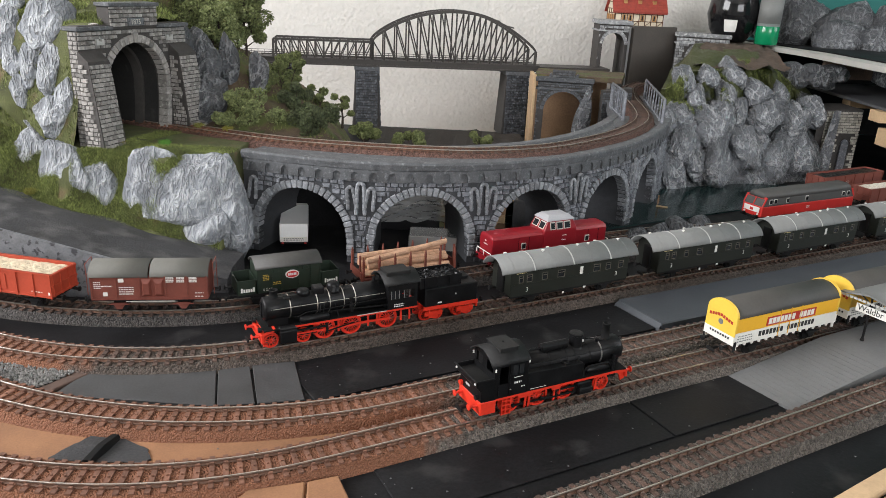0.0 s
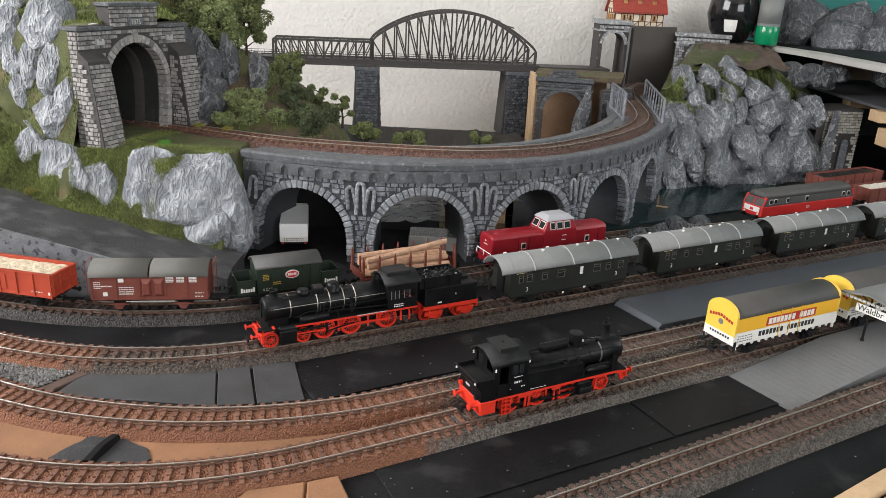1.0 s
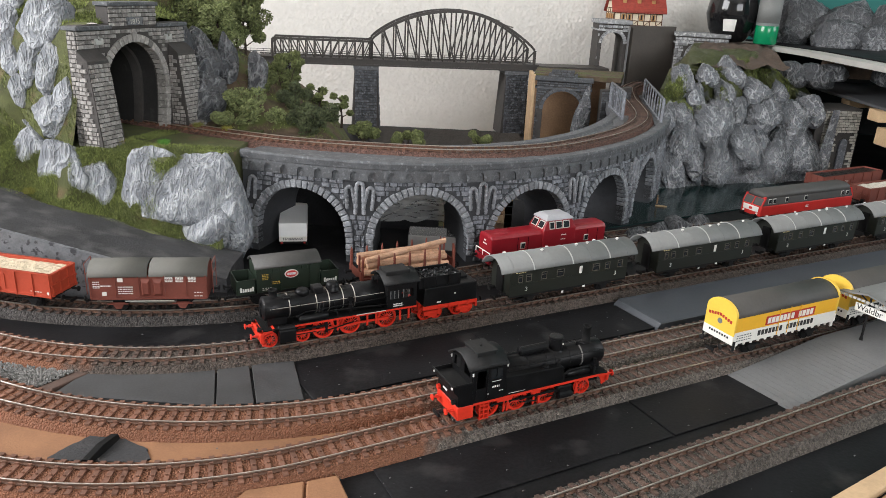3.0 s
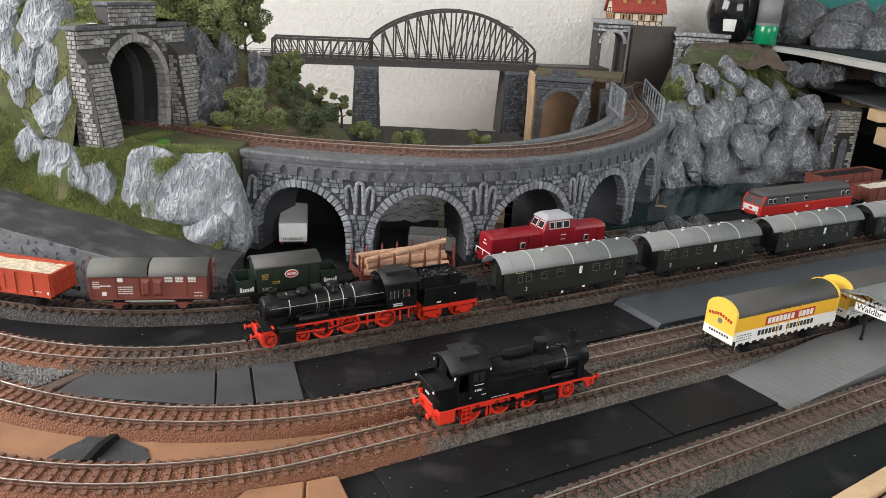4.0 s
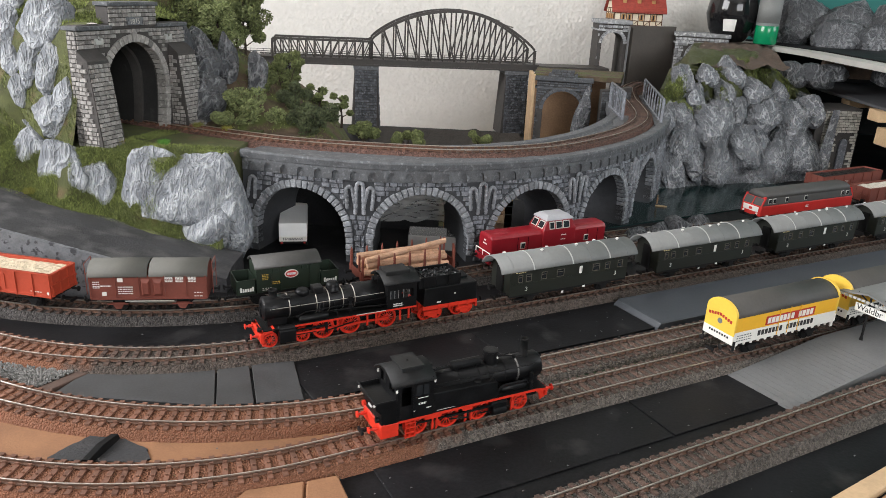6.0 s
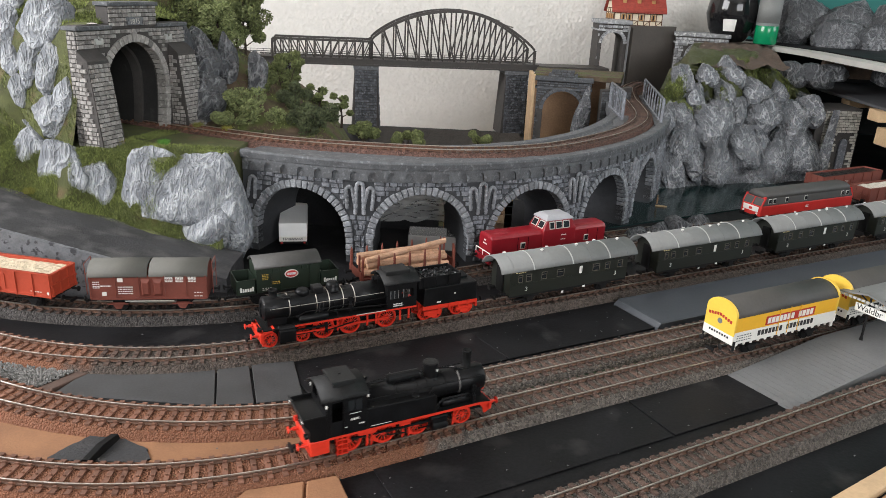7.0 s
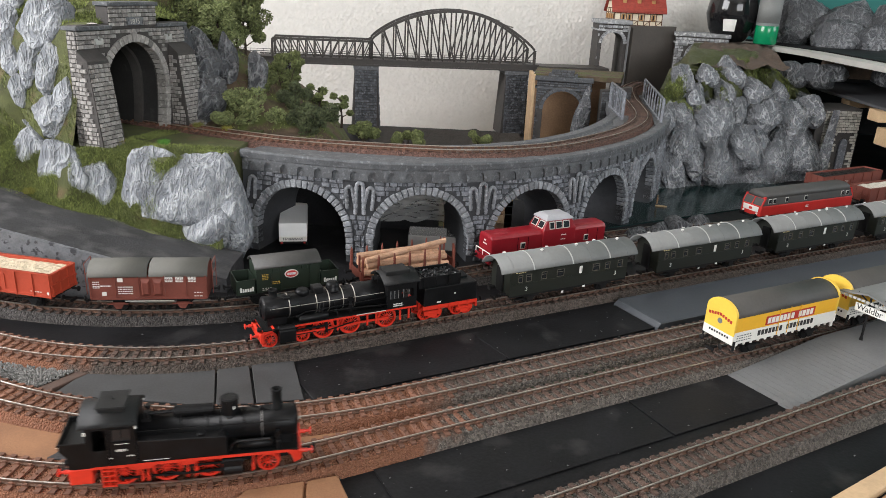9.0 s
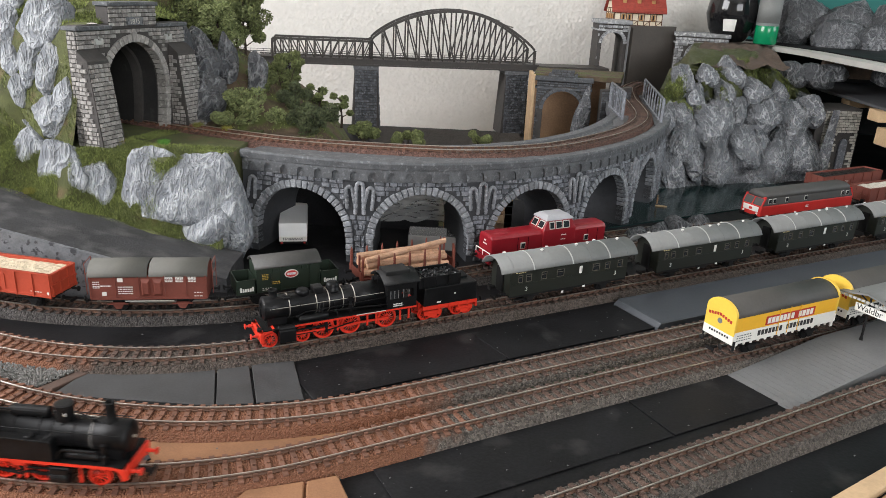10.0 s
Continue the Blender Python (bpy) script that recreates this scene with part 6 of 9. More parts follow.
def centre_cab_diesel(m):
    t = thing("diesel_shunter", "dark red model diesel locomotive with a central cab", "locomotive", m)
    L = 0.0740

    def hood(x0, x1):
        ring = lambda x, k: [Vector((x, a * k, b)) for a, b in ((-0.0128, 0.0130), (-0.0130, 0.0325), (-0.0112, 0.0352), (-0.006, 0.0364), (0.006, 0.0364), (0.0112, 0.0352), (0.0130, 0.0325), (0.0128, 0.0130))]
        d = 1 if x1 > x0 else -1
        rs = [ring(x0, 1.0), ring(x1 - d * 0.004, 1.0), ring(x1 - d * 0.001, 0.97), ring(x1, 0.90)]
        rs[3] = [Vector((p.x, p.y, min(p.z, 0.0335))) for p in rs[3]]
        return loft(rs)

    h1 = part("hood", hood(-0.0100, -L), DIESELRED, t, "long red bonnet")
    h2 = part("hood", hood(0.0300, L), DIESELRED, t, "red bonnet")
    part("hood_ring", lathe((-0.0560, 0, 0.0362), (0, 0, 1), [(0, 0.0085), (0.0004, 0.0083), (0.0004, 0.0075), (0.0001, 0.0073)], 24), DIESELRED, h1)
    for h, xs in ((h1, (-0.0420, -0.0290)), (h2, (0.0480, 0.0620))):
        for x in xs:
            part("door_seam", box(x, x + 0.0003, -0.0133, -0.0129, 0.0150, 0.0320), SOOT, h)
    for x in (-0.0385, 0.0440):
        part("side_window", rounded(box(x, x + 0.0062, -0.0136, -0.0126, 0.0190, 0.0260), 0.0004, 1), WINFRAME, t)
        part("window_pane", box(x + 0.0010, x + 0.0052, -0.0138, -0.0130, 0.0200, 0.0250), GLASS, t)
    # cab: battered sides, glazed all round
    lo, mid, hi = 0.0130, 0.0360, 0.0460
    cab = loft([[Vector((x, y, z)) for x, y in ((a, -w), (b, -w), (b, w), (a, w))] for z, a, b, w in ((lo, -0.0110, 0.0310, 0.0142), (mid, -0.0110, 0.0310, 0.0142), (hi, -0.0060, 0.0265, 0.0118))])
    c = part("cab", rounded(cab, 0.0008), DIESELRED, t)
    part("cab_roof", rounded(loft([[Vector((x, y, z)) for x, y in ((a, -w), (b, -w), (b, w), (a, w))] for z, a, b, w in ((0.0458, -0.0075, 0.0280, 0.0128), (0.0475, -0.0070, 0.0275, 0.0120), (0.0512, -0.0020, 0.0225, 0.0080))]), 0.0006), SILVER, t, "silver cab roof")

    def face(x, k, s, off=0.0):
        """A point on the cab's sloping side."""
        f = (k - mid) / (hi - mid)
        return Vector((x, s * (0.0142 - 0.0024 * f + off), k))

    for s in (-1, 1):
        for a, b in ((-0.0035, 0.0030), (0.0045, 0.0130), (0.0140, 0.0225)):
            for nm, mt, o, g in (("window_frame", WINFRAME, 0.0004, 0.0), ("window_pane", GLASS, 0.0007, 0.0009)):
                bm = bmesh.new()
                q = [face(x, z, s, e) for e in (-0.0004, o) for x, z in ((a + g, 0.0368 + g), (b - g, 0.0368 + g), (b - g, 0.0448 - g), (a + g, 0.0448 - g))]
                v = [bm.verts.new(p) for p in q]
                for fidx in ((0, 1, 2, 3), (4, 5, 6, 7), (0, 1, 5, 4), (1, 2, 6, 5), (2, 3, 7, 6), (3, 0, 4, 7)):
                    bm.faces.new([v[i] for i in fidx])
                part(nm, bm, mt, c)
    for x0, x1 in ((-0.0110, -0.0060), (0.0310, 0.0265)):
        for y in (-0.0105, 0.0012):
            for nm, mt, o, g in (("window_frame", WINFRAME, 0.0004, 0.0), ("window_pane", GLASS, 0.0007, 0.0009)):
                d = -1 if x0 < 0 else 1
                bm = bmesh.new()
                fx = lambda z, e: x0 + (x1 - x0) * (z - mid) / (hi - mid) + d * e
                q = [Vector((fx(z, e), yy, z)) for e in (-0.0004, o) for yy, z in ((y + g, 0.0372 + g), (y + 0.0093 - g, 0.0372 + g), (y + 0.0093 - g, 0.0448 - g), (y + g, 0.0448 - g))]
                v = [bm.verts.new(p) for p in q]
                for fidx in ((0, 1, 2, 3), (4, 5, 6, 7), (0, 1, 5, 4), (1, 2, 6, 5), (2, 3, 7, 6), (3, 0, 4, 7)):
                    bm.faces.new([v[i] for i in fidx])
                part(nm, bm, mt, c)
    bars(c, "print", 0.0120, 0.0180, -0.0143, (0.0240, 0.0290), WHITE, 0.0010, 0.0006, 51)
    part("frame", rounded(box(-L - 0.002, L + 0.002, -0.0142, 0.0142, 0.0085, 0.0130), 0.0006), FRAMEBLACK, t)
    for x in (-L, L):
        d = 1 if x > 0 else -1
        rb = bmesh.new()
        add_tube(rb, (x + d * 0.002, -0.0138, 0.0185), (x + d * 0.002, 0.0138, 0.0185), 0.0005, n=6)
        for y in (-0.0138, 0, 0.0138):
            add_tube(rb, (x + d * 0.002, y, 0.0130), (x + d * 0.002, y, 0.0185), 0.0005, n=6)
        part("end_rail", rb, WHITE, t, "white end railing")
        part("buffer_beam", box(min(x, x + d * 0.003), max(x, x + d * 0.003), -0.0142, 0.0142, 0.0085, 0.0145), DIESELRED, t)
        part("number_plate", bars_end(x + d * 0.0001, d), WHITE, t)
        buffers(t, x + d * 0.003, d, FRAMEBLACK)
    for x in (-0.055, -0.035, 0.035, 0.055):
        wheel_pair(t, x, 0.0054, FRAMEBLACK)
    return t


def bars_end(x, d):
    bm = bmesh.new()
    for i in range(4):
        add_box(bm, min(x, x + d * 0.0003), max(x, x + d * 0.0003), -0.004 + i * 0.002, -0.0026 + i * 0.002, 0.0250, 0.0262)
    add_box(bm, min(x, x + d * 0.0003), max(x, x + d * 0.0003), -0.0012, 0.0012, 0.0285, 0.0300)
    return bm


def line_diesel(m):
    t = thing("line_diesel", "red model diesel locomotive with grey upper body and roof", "locomotive", m)
    L = 0.0920

    def body(z0, w0, z1, w1, slope0, slope1):
        return loft([[Vector((x, y, z)) for x, y in ((-L + s, -w), (L - s, -w), (L - s, w), (-L + s, w))] for z, w, s in ((z0, w0, slope0), (z1, w1, slope1))])

    lo = part("lower_body", rounded(body(0.0110, 0.0160, 0.0250, 0.0162, 0.0, 0.0010), 0.0012), DIESELRED2, t, "red lower body")
    up = part("upper_body", rounded(body(0.0248, 0.0160, 0.0365, 0.0150, 0.0012, 0.0065), 0.0010), TAIL, t, "dark grey window band")
    ring = lambda x, k: [Vector((x, a * k, 0.0355 + (b - 0.0355) * k)) for a, b in ((-0.0154, 0.0350), (-0.0135, 0.0400), (-0.0070, 0.0432), (0.0070, 0.0432), (0.0135, 0.0400), (0.0154, 0.0350))]
    part("roof", loft([ring(-L + 0.0050, 0.80), ring(-L + 0.0095, 1.0), ring(L - 0.0095, 1.0), ring(L - 0.0050, 0.80)]), TAIL, t, "weathered grey roof", True)
    for x in (-L, L):
        d = 1 if x > 0 else -1
        hood = bmesh.new()
        for y in (-0.0158, -0.0006, 0.0146):
            q = [(x - d * 0.0002, 0.0250), (x - d * 0.0056, 0.0362), (x - d * 0.0080, 0.0362), (x - d * 0.0030, 0.0250)]
            add_prism(hood, q, y, y + 0.0012, lambda a, b, e: Vector((a, e, b)))
        add_prism(hood, [(x - d * 0.0050, 0.0345), (x - d * 0.0056, 0.0368), (x - d * 0.0080, 0.0368), (x - d * 0.0076, 0.0345)], -0.0158, 0.0158, lambda a, b, e: Vector((a, e, b)))
        part("windscreen_frame", hood, DIESELRED2, t)
        part("nose_panel", rounded(box(min(x, x + d * 0.0006), max(x, x + d * 0.0006), -0.0125, 0.0125, 0.0165, 0.0235), 0.0002, 1), WHITE, t, "white panel on the nose")
        part("emblem", box(min(x + d * 0.0006, x + d * 0.0009), max(x + d * 0.0006, x + d * 0.0009), -0.0025, 0.0025, 0.0180, 0.0215), DIESELRED2, t)
        for y in (-0.0108, 0.0108):
            part("headlamp", lathe((x, y, 0.0145), (d, 0, 0), [(0, 0.0014), (0.0010, 0.0014), (0.0011, 0.0003)], 12), WHITE, t)
        buffers(t, x, d, FRAMEBLACK)
    for s in (-1, 1):
        for a in (-0.0800, -0.0715, -0.0480, -0.0110, 0.0640, 0.0745):
            part("window_frame", rounded(box(a, a + 0.0060, s * 0.0157 - 0.0004, s * 0.0157 + 0.0004, 0.0275, 0.0340), 0.0003, 1), WINFRAME, up)
            part("window_pane", box(a + 0.0007, a + 0.0053, s * 0.0157 - 0.0006, s * 0.0157 + 0.0006, 0.0282, 0.0333), GLASS, up)
        bars(lo, "print", -0.0060, 0.0000, s * 0.0163, (0.0170, 0.0190), WHITE, 0.0012, 0.0006, 61, s)
        part("bogie", rounded(box(-0.078, -0.035, s * 0.0125 - 0.0012, s * 0.0125 + 0.0012, 0.0030, 0.0095), 0.0006, 1), FRAMEBLACK, t)
        part("bogie", rounded(box(0.035, 0.078, s * 0.0125 - 0.0012, s * 0.0125 + 0.0012, 0.0030, 0.0095), 0.0006, 1), FRAMEBLACK, t)
    part("frame", box(-L, L, -0.0150, 0.0150, 0.0080, 0.0112), FRAMEBLACK, t)
    part("fuel_tank", rounded(box(-0.020, 0.020, -0.0120, 0.0120, 0.0030, 0.0082), 0.0010), FRAMEBLACK, t)
    for x in (-0.070, -0.045, 0.045, 0.070):
        wheel_pair(t, x, 0.0056, FRAMEBLACK)
    return t


WHITEGRAIN = mat("white_gravel_load", (0.62, 0.58, 0.5), 0.9, 0, 0.3, 300, 1200, 1.0, 0.0015)


def build_trains():
    tender_engine(on_track(PATH_D, 0.400))
    first = lift(coach(on_track(PATH_D, 0.5985)), 0.0028)
    for i in (1, 2, 3):
        copy_thing(first, on_track(PATH_D, 0.5985 + 0.1770 * i))
    b = beer_wagon(on_track(PATH_B, 0.7640), "yellow and white model beer wagon with a dark barrel roof")
    lift(b, 0.0034)
    copy_thing(b, on_track(PATH_B, 0.7640 + 0.142))
    lift(sliding_roof_wagon(on_track(PATH_E, 0.238)), 0.0034)
    lift(open_wagon(on_track(PATH_E, 0.1135), OPENRED, SAND, "bright red-brown model open wagon heaped with pale sand"), 0.0036)
    lift(soap_wagon(on_track(PATH_E, 0.3515)), 0.002)
    log_wagon(on_track(PATH_E, 0.470))
    lift(centre_cab_diesel(on_track(PATH_E, 0.637)), 0.0015)
    d = line_diesel(on_track(PATH_F, 0.0))
    d.matrix_world = pose(0.486, 0.985, 0, 0, 0, 27.6)
    open_wagon(pose(0.654, 1.076, 0, 0, 0, 28), BROWNRED, WHITEGRAIN, "oxide brown model open wagon with a pale load", 0.0580, 0.0305, 0.003)
    open_wagon(pose(0.622, 1.134, 0, 0, 0, 29.6), BROWNRED, COALM, "oxide brown model open wagon loaded with dark coal", 0.0720, 0.0330, 0.001)


ENGINE = tank_engine()
build_trains()


# ---- rocks on the hills: x, y, z, half width, half height ----
def build_rocks():
    low = [(-0.304, 0.726, 0.068, 0.030, 0.036), (-0.262, 0.727, 0.068, 0.036, 0.040), (-0.227, 0.728, 0.058, 0.020, 0.046),
           (-0.276, 0.718, 0.042, 0.030, 0.018), (-0.353, 0.722, 0.066, 0.014, 0.026), (-0.392, 0.729, 0.079, 0.022, 0.023),
           (-0.457, 0.771, 0.100, 0.026, 0.017), (-0.428, 0.740, 0.090, 0.014, 0.019), (-0.250, 0.716, 0.034, 0.022, 0.020)]
    up = [(-0.428, 0.802, 0.221, 0.031, 0.022), (-0.476, 0.814, 0.213, 0.013, 0.027), (-0.470, 0.802, 0.181, 0.011, 0.017),
          (-0.445, 0.792, 0.175, 0.013, 0.021), (-0.419, 0.782, 0.173, 0.015, 0.023), (-0.397, 0.769, 0.151, 0.011, 0.019),
          (-0.411, 0.768, 0.131, 0.020, 0.019), (-0.457, 0.788, 0.150, 0.009, 0.014), (-0.500, 0.867, 0.233, 0.015, 0.012)]
    for k, (x, y, z, w, h) in enumerate(low + up):
        if k < len(low):
            w, h, z = w * (1.12 if w > 0.028 else 1.35), h * (1.0 if w > 0.028 or h > 0.04 else 1.3), z - (0.010 if w > 0.028 or h > 0.04 else 0.003)
        if k >= len(low):
            y, w, h = y - 0.007, w * 0.97, h * 0.97
        rock((x, y + 0.006, z), (w * 1.08, min(w, h) * 0.65, h * 1.12), 3.1 + k * 1.7, None, pose(0, 0, 0, -14, 0, 8 * math.sin(k * 2.1)), detail=5, strength=0.45, grain=(2.3, 2.3, 1.9))
    east = [(0.377, 1.229, 0.150, 0.019, 0.025), (0.422, 1.248, 0.156, 0.022, 0.020), (0.469, 1.268, 0.158, 0.020, 0.026), (0.400, 1.223, 0.122, 0.018, 0.022),
            (0.460, 1.247, 0.122, 0.020, 0.034), (0.483, 1.245, 0.100, 0.018, 0.024), (0.513, 1.270, 0.128, 0.025, 0.025), (0.564, 1.289, 0.124, 0.026, 0.023),
            (0.424, 1.209, 0.075, 0.033, 0.042), (0.434, 1.187, 0.019, 0.036, 0.036), (0.484, 1.221, 0.051, 0.022, 0.038), (0.378, 1.180, 0.052, 0.023, 0.034)]
    east += [(0.360, 1.160, 0.012, 0.026, 0.036), (0.375, 1.200, 0.098, 0.017, 0.018), (0.531, 1.258, 0.094, 0.027, 0.027), (0.590, 1.280, 0.086, 0.030, 0.034),
             (0.560, 1.246, 0.030, 0.030, 0.042), (0.605, 1.270, 0.036, 0.028, 0.046), (0.535, 1.228, 0.002, 0.034, 0.024), (0.520, 1.238, 0.046, 0.022, 0.030),
             (0.352, 1.190, 0.089, 0.017, 0.028), (0.628, 1.300, 0.098, 0.022, 0.024), (0.450, 1.222, 0.098, 0.024, 0.022), (0.400, 1.180, 0.030, 0.022, 0.030)]
    for k, (x, y, z, w, h) in enumerate(east):
        w, h = (w, h) if z > 0.115 else (w * 1.12, h * 1.12)
        rock((x, y + (0.004 if z > 0.115 else -0.002), z), (w * 0.98, min(w, h) * (0.8 if z > 0.115 else 0.62), h * 0.98), 41.3 + k * 1.3, ROCKMID, pose(0, 0, 0, -22, 30 * math.sin(k * 2.9), 21 + 8 * math.sin(k * 1.7)), "dark grey rock with pale dry-brushed edges", 5, 0.95, (2.2, 2.2, 1.7))
    for k, (x, y, z, w, h) in enumerate([(-0.322, 0.960, 0.165, 0.030, 0.042), (-0.308, 0.926, 0.128, 0.031, 0.034), (-0.290, 0.971, 0.170, 0.016, 0.030), (-0.247, 0.960, 0.155, 0.017, 0.024), (-0.335, 0.935, 0.190, 0.018, 0.026)]):
        rock((x, y, z), (w, w * 0.8, h * 1.1), 81.3 + k * 1.3, ROCKDARK, pose(0, 0, 0, -10, 0, -20), "dark grey rock beside the tunnel portal", 5, 0.45)


build_rocks()


# ---- tunnel portal ----
def portal_place(a, z, d):
    """a along the portal, z up, d out of its face."""
    p = PORTAL + ALONG * a + OUT * d
    return Vector((p.x, p.y, z))


def stone_courses(parent, name, a0, a1, z0, z1, h, w, place, d, keep, material, seed, jitter=0.0004):
    """Courses of single stones over a wall face; keep(a, z) says where the wall is."""
    rnd = random.Random(seed)
    z, row = z0, 0
    while z + h * 0.6 < z1:
        a = a0 - (w * 0.5 if row % 2 else 0)
        while a < a1:
            ww = w * rnd.uniform(0.75, 1.25)
            p, q = max(a, a0), min(a + ww, a1)
            if q - p > 0.0015 and all(keep(x, y) for x in (p, q) for y in (z, z + h)):
                g = 0.00022
                dd = d + rnd.uniform(-jitter, jitter)
                j = lambda: rnd.uniform(-0.00025, 0.00025)
                lo = [(p + g, z + g), (q - g, z + g), (q - g, z + h - g), (p + g, z + h - g)]
                bm = bmesh.new()
                b = [bm.verts.new(place(x, y, -0.0004)) for x, y in lo]
                t = [bm.verts.new(place(x + (0.0005 if i in (0, 3) else -0.0005) + j(), y + (0.0005 if i < 2 else -0.0005) + j(), dd)) for i, (x, y) in enumerate(lo)]
                bm.faces.new(t)
                for i in range(4):
                    bm.faces.new((b[i], b[(i + 1) % 4], t[(i + 1) % 4], t[i]))
                part(name, bm, material, parent)
            a += ww
        z += h
        row += 1


# lining colour kept very dark to paint in the shade of the bore
BORE_SHADE = mat("sooted_tunnel_lining", (0.022, 0.021, 0.02), 0.9, 0, 0.4, 60, 500, 0.5, 0.001, ((0.06, 0.058, 0.055), 0.6, 0.8, 60))


def build_portal():
    t = thing("tunnel_portal", "weathered stone tunnel portal with buttresses and arched opening", "tunnel portal")
    ac, half, spring, base = 0.0765, 0.0455, 0.157, 0.0995

    def edge(z):
        """Half width of the horseshoe opening at height z."""
        if z >= spring:
            return half * math.sqrt(max(0, 1 - ((z - spring) / 0.046) ** 2))
        return half - 0.006 * ((spring - z) / 0.06) ** 2
    n = 20
    right = [(ac + edge(base + (spring - base) * i / 8), base + (spring - base) * i / 8) for i in range(9)]
    arch = [(ac + half * math.cos(math.pi * i / n), spring + 0.046 * math.sin(math.pi * i / n)) for i in range(1, n)]
    left = [(ac - (a - ac), z) for a, z in right[::-1]]
    inner = right + arch + left
    outer = [(0.162, base)] + [(0.162, base + (0.222 - base) * i / 10) for i in range(1, 11)] + [(0.162 - 0.166 * i / 16, 0.222) for i in range(1, 16)] + [(-0.004, 0.222 - (0.222 - base) * i / 10) for i in range(0, 11)]
    m = len(inner)
    # resample the outline to the opening's count
    acc = [0.0]
    for p, q in zip(outer, outer[1:]):
        acc.append(acc[-1] + math.dist(p, q))
    out = []
    for i in range(m):
        s = acc[-1] * i / (m - 1)
        k = min(len(outer) - 2, max(0, int(np.searchsorted(acc, s)) - 1))
        f = (s - acc[k]) / (acc[k + 1] - acc[k])
        out.append((outer[k][0] + (outer[k + 1][0] - outer[k][0]) * f, outer[k][1] + (outer[k + 1][1] - outer[k][1]) * f))
    bm = bmesh.new()
    rows = [[bm.verts.new(portal_place(a, z, d)) for a, z in line] for line, d in ((inner, -0.012), (inner, 0.0), (out, 0.0), (out, -0.012))]
    for r0, r1 in zip(rows, rows[1:]):
        for i in range(m - 1):
            bm.faces.new((r0[i], r0[i + 1], r1[i + 1], r1[i]))
    part("wall", bm, PMORTAR, t)
    keep = lambda a, z: math.hypot((a - ac) / (half + 0.0085), max(0, z - spring) / 0.0545) > 1 and not (a < 0.024 and z < 0.196) and not (a > 0.132 and z < 0.196)
    stone_courses(t, "stone", -0.004, 0.162, base, 0.2175, 0.0045, 0.0070, portal_place, 0.0012, keep, PSTONE, 5)
    part("parapet", prism([(0.041, 0.2175), (0.114, 0.2175), (0.114, 0.2405), (0.041, 0.2405)], -0.014, 0.0012, portal_place), PMORTAR, t)
    stone_courses(t, "stone", 0.041, 0.114, 0.2195, 0.2405, 0.0045, 0.0070, lambda a, z, d: portal_place(a, z, d + 0.0012), 0.0012, lambda a, z: True, PSTONE, 6)
    for a0, a1, z in ((-0.007, 0.043, 0.2170), (0.112, 0.165, 0.2170), (0.039, 0.116, 0.2402)):
        b2 = prism([(a0, z), (a1, z), (a1, z + 0.0042), (a0, z + 0.0042)], -0.016, 0.0045, portal_place)
        bmesh.ops.bevel(b2, geom=list(b2.edges), offset=0.0007, segments=1, affect="EDGES")
        part("coping", b2, VSTONE, t, "grey coping slab")
    # arch ring
    rnd = random.Random(3)
    k = 23
    for i in range(k):
        t0, t1 = math.pi * (i + 0.05) / k, math.pi * (i + 0.95) / k
        top = 0.010 if i == k // 2 else 0.0078
        poly = [(ac + (half + r) * math.cos(a), spring + (0.046 + r) * math.sin(a)) for r, a in ((-0.0005, t0), (top, t0), (top, t1), (-0.0005, t1))]
        b2 = prism(poly, -0.010, 0.0036 if i == k // 2 else 0.0022, portal_place)
        bmesh.ops.bevel(b2, geom=list(b2.edges), offset=0.0005, segments=1, affect="EDGES")
        part("voussoir", b2, PSTONE, t)
    for s in (-1, 1):
        for i in range(7):
            z0, z1 = base + 0.0083 * i, base + 0.0083 * (i + 1) - 0.0006
            poly = [(ac + s * (edge(z0) - 0.0005), z0), (ac + s * (edge(z0) + 0.0075), z0), (ac + s * (edge(z1) + 0.0075), z1), (ac + s * (edge(z1) - 0.0005), z1)]
            part("jamb_stone", prism(poly, -0.010, 0.0022, portal_place), PSTONE, t)
    # battered buttresses with sloped caps
    for a0, a1 in ((-0.006, 0.023), (0.1325, 0.164)):
        bt = part("buttress", loft([[portal_place(a, z, d) for a, d in ((a0 - g, 0.0), (a1 + g, 0.0), (a1 + g, dd), (a0 - g, dd))] for z, g, dd in ((base, 0.0015, 0.024), (0.188, 0.0, 0.013), (0.1975, 0.0, 0.001))]), PMORTAR, t)
        f = lambda z: 0.024 - 0.011 * (z - base) / (0.188 - base)
        stone_courses(bt, "stone", a0, a1, base, 0.187, 0.0045, 0.0068, lambda a, z, d: portal_place(a, z, f(z) + d), 0.0010, lambda a, z: True, PSTONE, 8)
        side = a0 - 0.0006
        stone_courses(bt, "stone", 0.0005, 0.0200, base, 0.186, 0.0045, 0.0068, lambda a, z, d: portal_place(a0 - 0.0008 - d, z, a), 0.0010, lambda a, z: a < f(z) - 0.001, PSTONE, 9)
    stone_courses(t, "stone", 0.0, 0.0115, base, 0.216, 0.0045, 0.0068, lambda a, z, d: portal_place(-0.004 - d, z, -a), 0.0010, lambda a, z: True, PSTONE, 19)
    for a in (0.024, 0.132):
        b2 = prism([(a - 0.0052, 0.2025), (a + 0.0052, 0.2025), (a + 0.0052, 0.2085), (a + 0.0025, 0.2085), (a + 0.0015, 0.2060), (a - 0.0015, 0.2060), (a - 0.0025, 0.2085), (a - 0.0052, 0.2085)], 0.001, 0.0034, portal_place)
